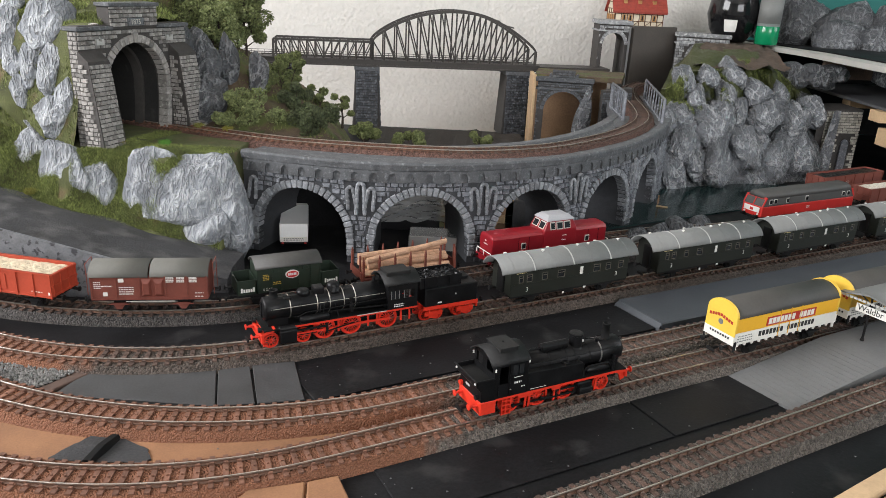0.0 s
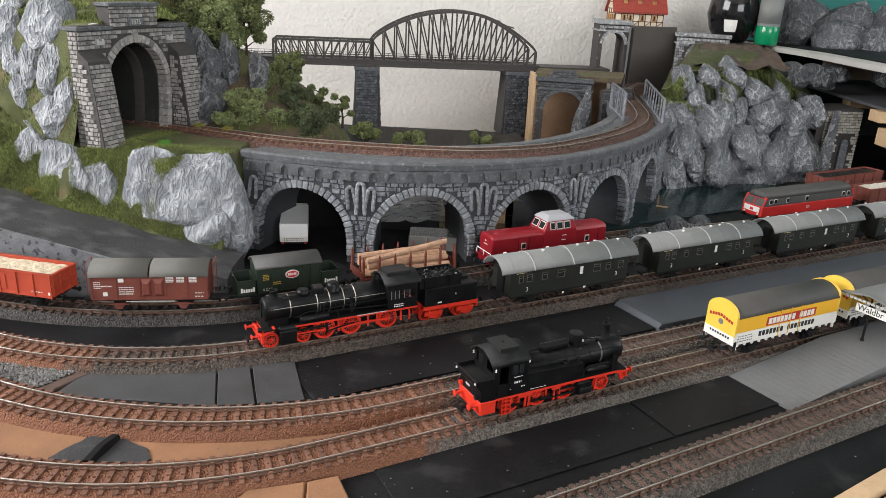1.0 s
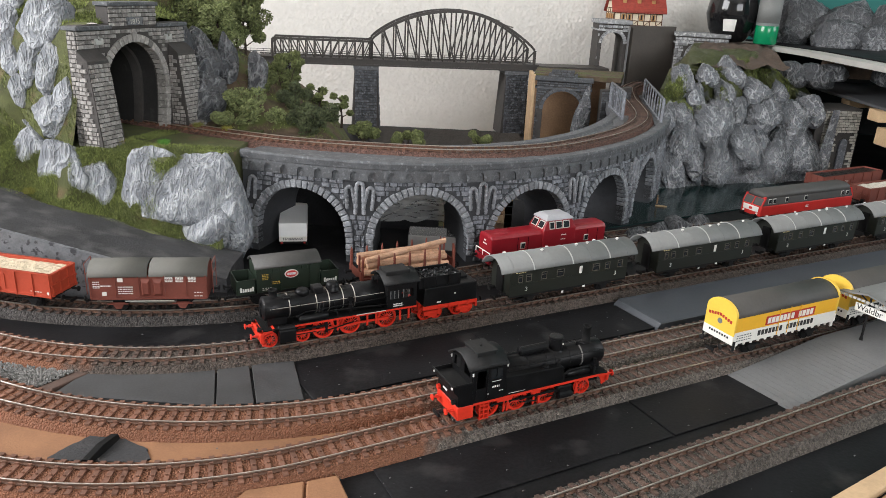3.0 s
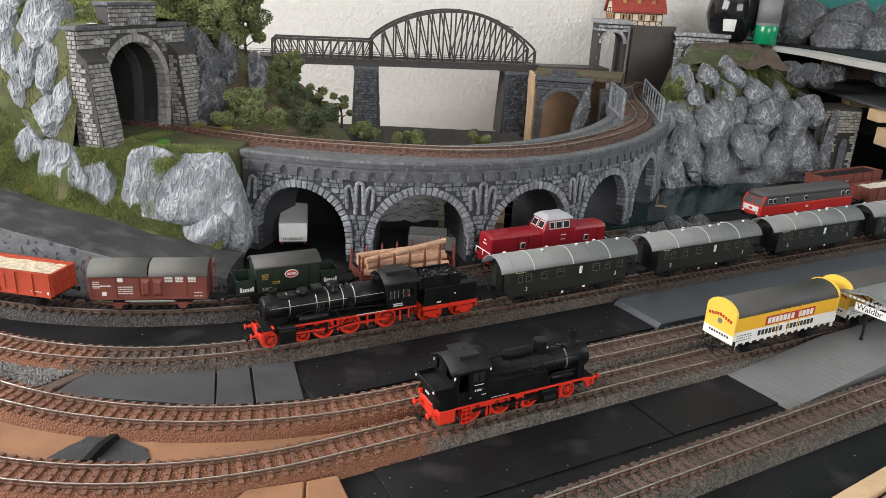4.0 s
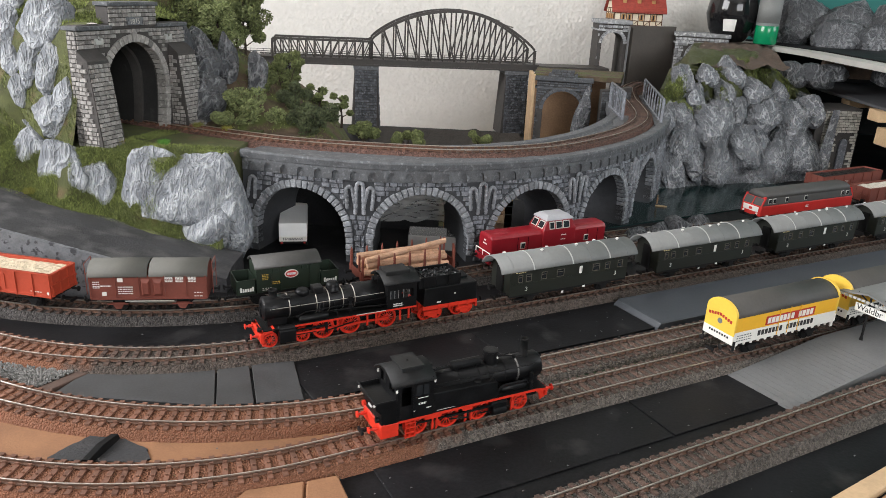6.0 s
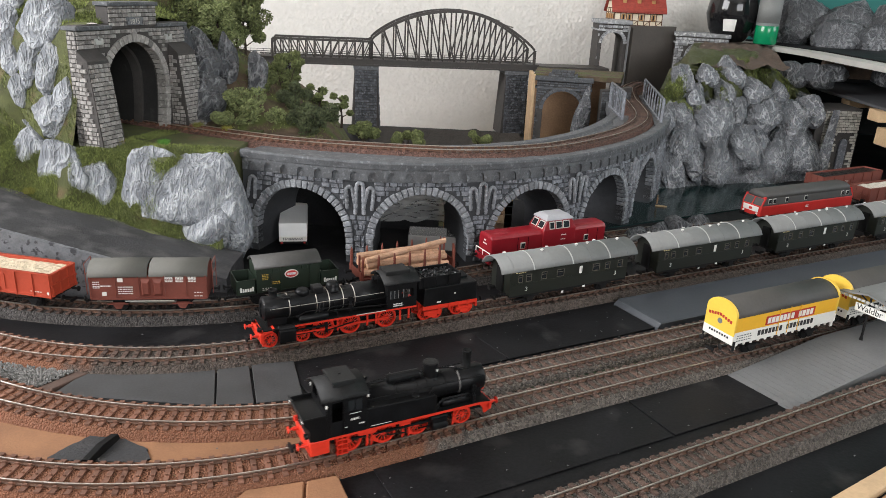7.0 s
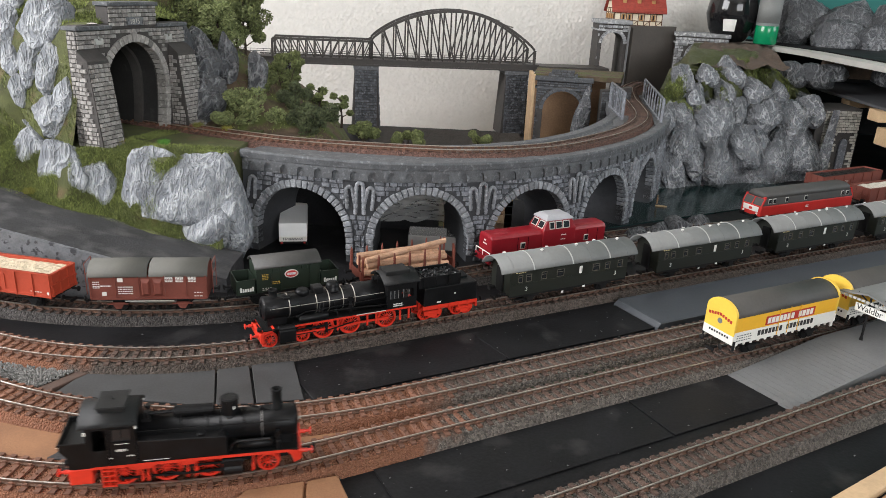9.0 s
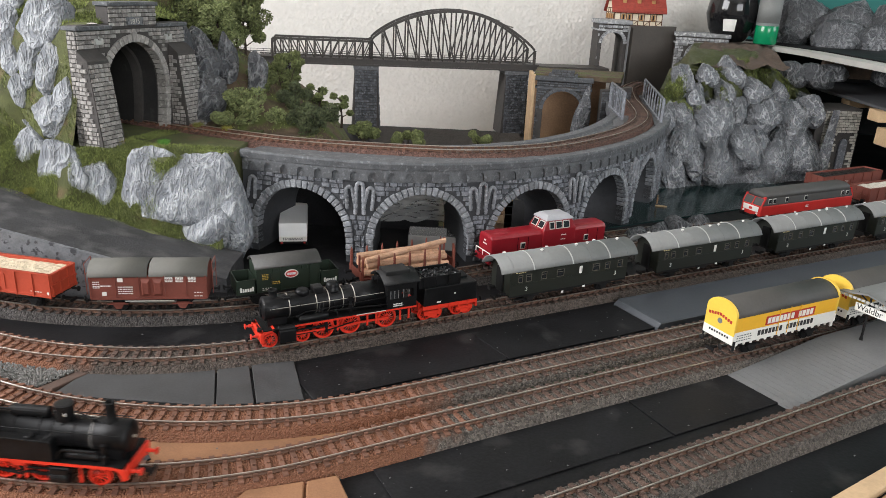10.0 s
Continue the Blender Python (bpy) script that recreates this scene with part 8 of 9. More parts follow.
    d, n = Vector((math.cos(a), math.sin(a))), Vector((-math.sin(a), math.cos(a)))
    o = Vector((0.2005, 0.6135))
    rim = lambda u, w, z: Vector((*(o + d * u + n * w), z))
    pt = thing("platform", "long dark slate-grey station platform slab", "platform")
    part("slab", loft([[rim(0.004, 0.002, -0.0112), rim(0.002, 0.058, -0.0112), rim(0.003, 0.058, -0.0046), rim(0.005, 0.002, -0.0046)], [rim(0.90, 0.002, -0.0112), rim(0.90, 0.058, -0.0112), rim(0.90, 0.058, -0.0044), rim(0.90, 0.002, -0.0044)]]), PLATFORM, pt)
    for w0, w1 in ((0.0, 0.0019), (0.0581, 0.0600)):
        part("edge_kerb", loft([[rim(u, w0, -0.0112), rim(u, w1, -0.0112), rim(u, w1, -0.0042), rim(u, w0, -0.0048)] for u in (0.003, 0.90)]), PLATFORM, pt)
    part("end_ramp", loft([[rim(0, 0, -0.0112), rim(0.0035, 0.001, -0.0112), rim(0.0035, 0.001, -0.0046), rim(0.0005, 0, -0.0085)], [rim(-0.002, 0.060, -0.0112), rim(0.0018, 0.059, -0.0112), rim(0.0018, 0.059, -0.0046), rim(-0.0015, 0.060, -0.0085)]]), PLATFORM, pt)
    o2, a2 = Vector((0.267, 0.484)), radians(30.0)
    d2, n2 = Vector((math.cos(a2), math.sin(a2))), Vector((-math.sin(a2), math.cos(a2)))
    q = lambda u, w, z: Vector((*(o2 + d2 * u + n2 * w), z))
    sl = lambda u: -0.0095 + 0.0115 * min(1, u / 0.115)
    bm = loft([[q(u + k * 0.012, 0.0, -0.0112), q(u + k * 0.012, 0.0, sl(u)), q(u - 0.002, 0.058, sl(u)), q(u - 0.002, 0.058, -0.0112)] for u, k in ((0, 0), (0.06, 0), (0.115, 0), (0.20, 0), (0.70, 0))])
    pf = tagged(link("ramp_platform", bm, CONCRETE), "pale grey concrete platform with a sloping ramp end", "platform")
    for i in range(16):
        u = 0.006 + i * 0.0068
        g = loft([[q(u, 0.002, sl(u) - 0.0002), q(u + 0.0012, 0.002, sl(u) - 0.0002), q(u + 0.0012, 0.002, sl(u) + 0.00035), q(u, 0.002, sl(u) + 0.0003)], [q(u, 0.056, sl(u) - 0.0002), q(u + 0.0012, 0.056, sl(u) - 0.0002), q(u + 0.0012, 0.056, sl(u) + 0.00035), q(u, 0.056, sl(u) + 0.0003)]])
        part("groove_rib", g, CONCRETE, pf)
    # platform canopy with its name board
    c = thing("platform_canopy", "grey station platform canopy on thin iron posts", "canopy")
    for k in range(3):
        px, py = 0.3705 + 0.10 * k * math.cos(a2), 0.588 + 0.10 * k * math.sin(a2)
        post = bmesh.new()
        add_tube(post, (px, py, 0.002), (px, py, 0.043), 0.0011, 0.0009, 8)
        add_tube(post, (px, py, 0.002), (px, py, 0.005), 0.0018, 0.0013, 8)
        for s in (-1, 1):
            add_tube(post, (px, py, 0.036), (px + s * n2.x * 0.012, py + s * n2.y * 0.012, 0.043), 0.0006, n=6)
        part("post", post, FRAMEBLACK, c)
    o3 = Vector((0.3600, 0.5965))
    w3 = lambda u, w, z: Vector((*(o3 + d2 * u + n2 * w), z))
    part("roof", loft([[w3(u, -0.040, 0.0400), w3(u, -0.012, 0.0455), w3(u, 0.014, 0.0400), w3(u, 0.014, 0.0385), w3(u, -0.012, 0.0440), w3(u, -0.040, 0.0385)] for u in (0, 0.30)]), COACH_ROOF, c, "grey pitched canopy roof")
    ff = bmesh.new()
    for k in range(14):
        w = -0.038 + k * 0.0039
        add_prism(ff, [(w, 0.0375), (w + 0.0030, 0.0375), (w + 0.0030, 0.0395), (w, 0.0395)], -0.0006, 0.0004, lambda x, z, dd: w3(dd, x, z))
    part("fascia", ff, RIB, c)
    sg = part("name_board", prism([(-0.030, 0.0275), (-0.002, 0.0275), (-0.002, 0.0345), (-0.030, 0.0345)], 0.002, 0.0028, lambda x, z, dd: w3(dd, x, z)), WHITE, c, "white station name board")
    txt = letters(sg, "station_name", "Waldbr", (0, 0, 0), 0.0075, INKBLACK)
    base = w3(0.0018, -0.0035, 0.0290)
    txt.matrix_local = Matrix.Translation(base) @ Matrix.Rotation(a2 - math.pi / 2, 4, "Z") @ Matrix.Rotation(radians(90), 4, "X")
    # moss between the two running tracks
    verts, faces = [], []
    for i in range(1500):
        s = 0.36 + rnd.gauss(0.245, 0.030)
        p = PATH_B.place(s, 0.0205 + rnd.gauss(0, 0.0032), -0.0095)
        b, s2 = len(verts), rnd.uniform(0.0003, 0.0006)
        verts += [p + Vector((s2, 0, 0)), p + Vector((-s2, s2, 0)), p + Vector((rnd.uniform(-0.001, 0.001), rnd.uniform(-0.001, 0.001), rnd.uniform(0.001, 0.0026)))]
        faces.append((b, b + 1, b + 2))
    me = bpy.data.meshes.new("moss")
    me.from_pydata(verts, [], faces)
    tagged(link("moss", me, mat("moss_flock", (0.035, 0.075, 0.025), 0.9, 0, 0.3, 60, 300, 0, island=0.5)), "dark green moss flock between the tracks", "moss", kind="stuff")
    # dust specks on the dark sheets
    verts, faces = [], []
    for i in range(420):
        x, y = rnd.uniform(-0.25, 0.5), rnd.uniform(0.36, 0.66)
        s = rnd.choice((0.0003, 0.0004, 0.0007))
        b = len(verts)
        cc = Vector((x, y, -0.0095))
        verts += [cc + Vector((s, 0, 0)), cc + Vector((-s, s, 0)), cc + Vector((-s, -s, 0)), cc + Vector((0, 0, s))]
        faces += [(b, b + 1, b + 3), (b + 1, b + 2, b + 3), (b + 2, b, b + 3)]
    me = bpy.data.meshes.new("dust")
    me.from_pydata(verts, [], faces)
    tagged(link("dust", me, CONCRETE), "pale crumbs and dust on the board", "dust", kind="stuff")


build_plates()


# ---- truck and junk under the viaduct ----
def build_under():
    t = thing("box_truck", "white model box truck parked under the viaduct", "truck", pose(-0.168, 0.782, -0.0112, 0, 0, 10))
    part("cargo_box", rounded(box(-0.0155, 0.0155, 0.0, 0.075, 0.009, 0.0305), 0.0006), paint("bright_white_box", (0.88, 0.88, 0.87), 0.4, 0.04), t, "white cargo box")
    part("tail_board", box(-0.0150, 0.0150, -0.0008, 0.0, 0.0095, 0.0150), WAGONWHITE, t)
    bars(t, "print", -0.0110, 0.0110, -0.0009, (0.0112, 0.0128), COACH_ROOF, 0.0010, 0.0010, 71)
    part("chassis", box(-0.0120, 0.0120, 0.002, 0.085, 0.0060, 0.0092), FRAMEBLACK, t)
    part("cab", rounded(box(-0.0145, 0.0145, 0.078, 0.098, 0.006, 0.028), 0.0015), WHITE, t)
    for s in (-1, 1):
        for y in (0.014, 0.086):
            part("wheel", lathe((s * 0.0115, y, 0.0052), (s, 0, 0), [(0, 0.004), (0, 0.0052), (0.0036, 0.0052), (0.0038, 0.004), (0.0030, 0.002)], 18), SOOT, t)
        part("rear_lamp", box(s * 0.0125 - 0.0012, s * 0.0125 + 0.0012, -0.0006, 0.001, 0.0070, 0.0085), BADGERED, t)
    bx = thing("wooden_block", "stack of brown plywood offcuts behind the arch", "wood")
    for k in range(4):
        part("ply_layer", box(0.000, 0.085, 0.885, 0.93, -0.0112 + 0.011 * k, -0.0112 + 0.011 * k + 0.0104), PLY if k % 2 else PLYEDGE, bx)
    # added black board: stands in for the shade seen through the arches
    tagged(link("scenery_support_panel", box(-0.245, -0.006, 0.872, 0.878, -0.0112, 0.088), BLACK), "black upright board added as the dark depth behind the viaduct", "board", kind="structure")
    # crumpled clear bag
    bm = bmesh.new()
    nx = 26
    vs = [[bm.verts.new((-0.12 + 0.17 * i / nx, 0.872 - 0.055 * j / nx, 0.0 + 0.052 * (j / nx) ** 0.7 * (0.6 + 0.4 * math.sin(i / nx * 3.1)) + 0.007 * noise.fractal(Vector((i * 0.22, j * 0.3, 0)), 0.7, 2.2, 3))) for i in range(nx + 1)] for j in range(nx + 1)]
    for j in range(nx):
        for i in range(nx):
            bm.faces.new((vs[j][i], vs[j][i + 1], vs[j + 1][i + 1], vs[j + 1][i]))
    film = bpy.data.materials.new("clear_plastic_film")
    film.use_nodes = True
    p = film.node_tree.nodes["Principled BSDF"]
    p.inputs["Base Color"].default_value, p.inputs["Roughness"].default_value, p.inputs["Alpha"].default_value = (0.8, 0.8, 0.78, 1), 0.12, 0.32
    tagged(link("plastic_bag", bm, film), "crumpled clear plastic bag lying under the viaduct", "bag")
    tagged(link("case_lid", rounded(box(-0.040, 0.015, 0.80, 0.835, -0.0112, 0.006), 0.001, 1), film), "small clear plastic box under the viaduct", "box")
    sp = [[Vector((0.075 + 0.075 * i / 12, 0.93 + 0.03 * j / 12 + 0.01 * noise.noise((i * 0.4, j * 0.4, 0)), -0.0112 + 0.085 * j / 12 * (1 - 0.25 * abs(i / 6 - 1)))) for i in range(13)] for j in range(13)]
    bm = bmesh.new()
    add_loft(bm, sp, False)
    ob = tagged(link("torn_paper", bm, mat("cream_paper", (0.55, 0.48, 0.38), 0.85, 0, 0.15, 30, 300, 0.2, 0.001)), "torn cream paper standing behind the viaduct", "paper")
    md = ob.modifiers.new("thickness", "SOLIDIFY")
    md.thickness = 0.0006
    tagged(link("card_scrap", rounded(box(0.075, 0.105, 0.885, 0.905, -0.0112, 0.030), 0.001, 1, ), GREYCARD), "dark folded card scrap behind the viaduct", "card")
    for k, (x, y, w, h) in enumerate(((0.268, 0.885, 0.020, 0.016), (0.300, 0.905, 0.024, 0.018), (0.335, 0.932, 0.020, 0.014), (0.240, 0.868, 0.016, 0.012))):
        rock((x, y, -0.006), (w, w * 0.7, h), 160 + k, ROCKDARK, pose(0, 0, 0, 0, 0, 30), "low dark shore rock beside the water", 4, 0.5)
    # dark water with a small boat
    quad_plate("water", [(0.16, 0.885), (0.47, 1.06), (0.62, 1.20), (0.40, 1.20), (0.22, 1.02)], -0.0113, -0.0092, WATER, "dark green still model water", "water", 0, "structure")
    bt = thing("rowing_boat", "tiny pale model rowing boat with a standing figurine", "boat", pose(0.312, 1.028, -0.0092, 0, 0, -15))
    bt.scale = (0.5, 0.5, 0.5)
    hull = []
    for x, w in ((-0.016, 0.0004), (-0.011, 0.0035), (0.0, 0.0045), (0.010, 0.0036), (0.017, 0.0004)):
        hull.append([Vector((x, -w, 0.0036)), Vector((x, -w * 0.5, 0.0)), Vector((x, w * 0.5, 0.0)), Vector((x, w, 0.0036))])
    part("hull", loft(hull), PLY, bt)
    tagged(link("figurine", lathe((0.306, 1.029, -0.0056), (0, 0, 1), [(0, 0.0010), (0.005, 0.0015), (0.009, 0.0013), (0.0105, 0.0006), (0.0118, 0.0010), (0.0135, 0.0008), (0.0142, 0.0002)], 10), PLYEDGE), "small brown figurine standing in the boat", "figurine")


build_under()


# ---- the far side: gates, house, small portal, fences, shelf ----
REDTILE = mat("red_roof_tile", (0.30, 0.045, 0.03), 0.65, 0, 0.25, 150, 900, 0.6, 0.0008)
PLASTER = mat("cream_plaster", (0.70, 0.62, 0.48), 0.85, 0, 0.1, 60, 500, 0.2, 0.0004)
TIMBER = mat("brown_timber", (0.11, 0.05, 0.025), 0.7, 0, 0.25, 80, 600, 0.3, 0.0004)
SHUTTER = mat("ochre_shutter", (0.42, 0.22, 0.08), 0.6, 0, 0.15, 80, 600, 0.2, 0.0004)
GATESTONE = mat("pale_grey_gate_stone", (0.24, 0.245, 0.25), 0.8, 0, 0.35, 120, 800, 0.6, 0.0006, ((0.52, 0.52, 0.52), 0.5, 0.7, 170), rand=0.3)
PALEBRICK = mat("pale_clay_brick", (0.42, 0.40, 0.35), 0.8, 0, 0.25, 150, 800, 0.4, 0.0005, rand=0.25)
BOTTLEGREEN = mat("green_bottle_liquid", (0.005, 0.22, 0.09), 0.18, 0, 0.1, 20, 200, 0)
CLEARPLASTIC = mat("milky_bottle_plastic", (0.42, 0.46, 0.45), 0.25, 0, 0.1, 20, 200, 0)
GLOSSBLACK = mat("gloss_black_glaze", (0.008, 0.008, 0.009), 0.06, 0, 0.3, 20, 200, 0)


def gate(name, label, o, heading, width, z0, z1, aw, depth, seed, face=None, course=0.0058, long=0.0095):
    """A stone gateway: an arched wall with coping."""
    t = thing(name, label, "gateway")
    face = face or GATESTONE
    h = radians(heading)
    d, n = Vector((math.cos(h), math.sin(h))), Vector((math.sin(h), -math.cos(h)))
    pl = lambda a, z, q: Vector((o[0] + d.x * a + n.x * q, o[1] + d.y * a + n.y * q, z))
    ac, r = width / 2, aw / 2
    spring = z1 - 0.020 - r
    cols = [(0, z0), (ac - r, z0)] + [(ac - r * math.cos(math.pi * i / 16), spring + r * math.sin(math.pi * i / 16)) for i in range(17)] + [(ac + r, z0), (width, z0)]
    part("wall", loft([[pl(a, z, 0), pl(a, z1, 0), pl(a, z1, -depth), pl(a, z, -depth)] for a, z in cols]), PMORTAR, t)
    keep = lambda a, z: math.hypot((a - ac) / (r + 0.006), max(0, z - spring) / (r + 0.006)) > 1
    stone_courses(t, "stone", 0, width, z0, z1 - 0.004, course, long, pl, 0.0014, keep, face, seed)
    stone_courses(t, "stone", 0, depth, z0, z1 - 0.004, course, long, lambda a, z, q: pl(width + q, z, -a), 0.0014, lambda a, z: True, face, seed + 1)
    k = 15
    for i in range(k):
        t0, t1 = math.pi * (i + 0.06) / k, math.pi * (i + 0.94) / k
        part("voussoir", prism([(ac + q * math.cos(a), spring + q * math.sin(a)) for q, a in ((r - 0.0004, t0), (r + 0.0062, t0), (r + 0.0062, t1), (r - 0.0004, t1))], -0.004, 0.0022, pl), face, t)
    c = prism([(-0.004, z1 - 0.004), (width + 0.004, z1 - 0.004), (width + 0.004, z1 + 0.004), (-0.004, z1 + 0.004)], -depth - 0.004, 0.005, pl)
    bmesh.ops.bevel(c, geom=list(c.edges), offset=0.001, segments=1, affect="EDGES")
    part("coping", c, face, t, "pale coping slab")
    part("string_course", prism([(-0.003, z1 - 0.018), (width + 0.003, z1 - 0.018), (width + 0.003, z1 - 0.015), (-0.003, z1 - 0.015)], -depth - 0.002, 0.0032, pl), face, t)
    return t


def build_far():
    gate("stone_gateway", "tall grey stone bridge gateway with one arch", (0.302, 1.600), 0, 0.064, -0.0112, 0.221, 0.046, 0.07, 31)
    quad_plate("backing_board", [(0.365, 1.597), (0.372, 1.590), (0.474, 1.640), (0.468, 1.648)], -0.0112, 0.216, mat("dark_brown_board", (0.07, 0.06, 0.052), 0.7, 0, 0.2, 20, 300, 0.2, 0.0005), "dark painted upright board beside the gateway", "board", 0.0006)
    tagged(link("board_edge_strip", rounded(box(0.3625, 0.3645, 1.585, 1.5965, 0.05, 0.214), 0.0004, 1), CONCRETE), "pale edge strip of the upright board", "strip")
    gate("small_gateway", "low grey stone gateway with a rounded arch", (0.470, 1.620), -12, 0.105, 0.0, 0.203, 0.052, 0.06, 33)
    # half-timbered house
    h = thing("timbered_house", "half-timbered cream model house with a red tiled roof", "house", pose(0.346, 1.676, 0.2125, 0, 0, 5))
    part("plinth", box(0.026, 0.112, 0.004, 0.058, -0.2237, 0.0), PMORTAR, h)
    part("floor_slab", box(-0.003, 0.112, -0.004, 0.062, -0.0040, 0.0005), PMORTAR, h)
    w = part("wall", box(0, 0.108, 0, 0.058, 0.0, 0.034), PLASTER, h)
    part("gable_wall", prism([(0, 0.034), (0.058, 0.034), (0.029, 0.075)], 0.0, 0.0012, lambda a, z, q: Vector((q, a, z))), PLASTER, h)
    part("gable_wall", prism([(0, 0.034), (0.058, 0.034), (0.029, 0.075)], 0.1068, 0.108, lambda a, z, q: Vector((q, a, z))), PLASTER, h)
    rf = bmesh.new()
    for s in (0, 1):
        y0, y1 = (-0.006, 0.029) if s == 0 else (0.064, 0.029)
        add_prism(rf, [(y0, 0.029), (y1, 0.079), (y1, 0.0765), (y0, 0.0265)], -0.006, 0.114, lambda a, z, q: Vector((q, a, z)))
    roof = part("roof", rf, REDTILE, h, "steep red tiled roof")
    for row in range(9):
        z = 0.0295 + row * 0.0052
        y = -0.0062 + row * 0.0052 * 0.7
        part("tile_course", prism([(y - 0.0006, z - 0.0004), (y + 0.0036, z + 0.0052), (y + 0.0036, z + 0.0060), (y - 0.0006, z + 0.0008)], -0.0065, 0.1145, lambda a, zz, q: Vector((q, a, zz))), REDTILE, roof)
    for x in (0.022, 0.054, 0.086):
        dm = part("dormer", rounded(box(x - 0.004, x + 0.004, 0.004, 0.016, 0.046, 0.054), 0.0005, 1), SHUTTER, roof, "small dormer")
        part("dormer_roof", prism([(x - 0.006, 0.0535), (x + 0.006, 0.0535), (x, 0.0585)], 0.0015, 0.018, lambda a, z, q: Vector((a, q, z))), REDTILE, dm)
    tb = lambda poly: part("timber", prism(poly, -0.0012, 0.0006, lambda a, z, q: Vector((a, q, z))), TIMBER, w)
    for x in [0.0 + i * 0.0133 for i in range(9)]:
        tb([(x, 0.0), (x + 0.0016, 0.0), (x + 0.0016, 0.034), (x, 0.034)])
    for z in (0.0, 0.0095, 0.0245, 0.0322):
        tb([(0, z), (0.108, z), (0.108, z + 0.0016), (0, z + 0.0016)])
    for i in (0, 3, 5, 7):
        x = 0.0016 + i * 0.0133
        tb([(x, 0.0016), (x + 0.0016, 0.0016), (x + 0.0117, 0.0095), (x + 0.0101, 0.0095)])
    for i in (1, 2, 4, 6):
        x = 0.0030 + i * 0.0133
        wn2 = part("window", box(x, x + 0.0085, -0.0016, 0.0004, 0.0110, 0.0235), SHUTTER, w, "ochre shuttered window")
        part("pane", box(x + 0.0025, x + 0.006, -0.0018, 0.0002, 0.0125, 0.0222), GLASS, wn2)
    for z in (0.0, 0.0110, 0.0250, 0.0340, 0.0480):
        y0, y1 = (0, 0.058) if z < 0.034 else ((z - 0.034) * 0.707, 0.058 - (z - 0.034) * 0.707)
        part("timber", box(-0.0012, 0.0, y0, y1, z, z + 0.0016), TIMBER, w)
    for y in (0.0, 0.014, 0.028, 0.042, 0.0564):
        part("timber", box(-0.0012, 0.0, y, y + 0.0016, 0, 0.034), TIMBER, w)
    for y in (0.004, 0.019, 0.033, 0.047):
        part("window", box(-0.0016, 0.0004, y, y + 0.0072, 0.0130, 0.0230), SHUTTER, w)
    # small brick portal behind the viaduct, with an earth floor on top
    gate("brick_portal", "small grey brick tunnel portal with unfinished top", (0.154, 1.335), -8, 0.094, -0.0112, 0.130, 0.068, 0.02, 35, BRICKDARK, 0.0040, 0.0072)
    pp = thing("portal_parapet", "raised dark brick parapet piece on the small portal", "parapet")
    pq = lambda a, z, q: Vector((0.154 + 0.990 * a - 0.139 * q, 1.335 - 0.139 * a - 0.990 * q, z))
    part("core", prism([(0.024, 0.1342), (0.064, 0.1342), (0.064, 0.1460), (0.024, 0.1460)], -0.016, 0.002, pq), PMORTAR, pp)
    stone_courses(pp, "brick", 0.024, 0.064, 0.1342, 0.1455, 0.0040, 0.0072, lambda a, z, q: pq(a, z, q + 0.002), 0.0012, lambda a, z: True, BRICKDARK, 39)
    for k in (0, 1):
        a0 = 0.018 if k == 0 else 0.064
        part("broken_end", prism([(a0, 0.1342), (a0 + 0.006, 0.1342), (a0 + 0.005, 0.1415), (a0 + 0.001, 0.1385)], -0.012, 0.001, pq), BRICKDARK, pp)
    ww = thing("wing_wall", "dark grey brick wing wall beside the small portal", "wall")
    wq = lambda a, z, q: Vector((0.268 + 0.96 * a, 1.295 + 0.26 * a - q, z))
    part("core", loft([[wq(a, -0.0112, 0), wq(a, zt, 0), wq(a, zt, -0.02), wq(a, -0.0112, -0.02)] for a, zt in ((-0.006, 0.118), (0.050, 0.124))]), PMORTAR, ww)
    stone_courses(ww, "brick", -0.006, 0.050, -0.008, 0.118, 0.0040, 0.0072, wq, 0.0012, lambda a, z: True, BRICKDARK, 43)
    rock((0.232, 1.305, 0.055), (0.013, 0.012, 0.066), 77.7, ROCKEAST, pose(0, 0, 0, 0, 10, 0), "mossy grey rock rib beside the small portal", 4, 0.5)
    quad_plate("earth_top", [(0.148, 1.342), (0.300, 1.326), (0.330, 1.44), (0.165, 1.45)], 0.128, 0.137, EARTH, "brown earth-covered board on the brick portal", "board", 0.0006)
    tagged(link("plywood_rib", rounded(box(0.145, 0.151, 1.335, 1.40, -0.0112, 0.136), 0.0006, 1), PLY), "raw plywood rib beside the brick portal", "plywood")
    tagged(link("plywood_sheet", rounded(box(0.16, 0.30, 1.45, 1.456, -0.0112, 0.12), 0.0006, 1), PLYEDGE), "raw plywood panel seen through the portal", "plywood")
    tagged(link("earth_strip", loft([[Vector((x, 1.30 - 0.04, -0.0112)), Vector((x, 1.30 - 0.04, 0.004 + 0.010 * abs(noise.noise((x * 22, 0, 0))))), Vector((x, 1.40, 0.016 + 0.016 * abs(noise.noise((x * 30, 4, 0))))), Vector((x, 1.42, -0.0112))] for x in [-0.14 + 0.012 * i for i in range(24)]]), mat("dark_rubble", (0.035, 0.03, 0.026), 0.9, 0, 0.5, 60, 600, 0.8, 0.002)), "strip of dark unfinished scenery behind the viaduct", "scenery", kind="structure")
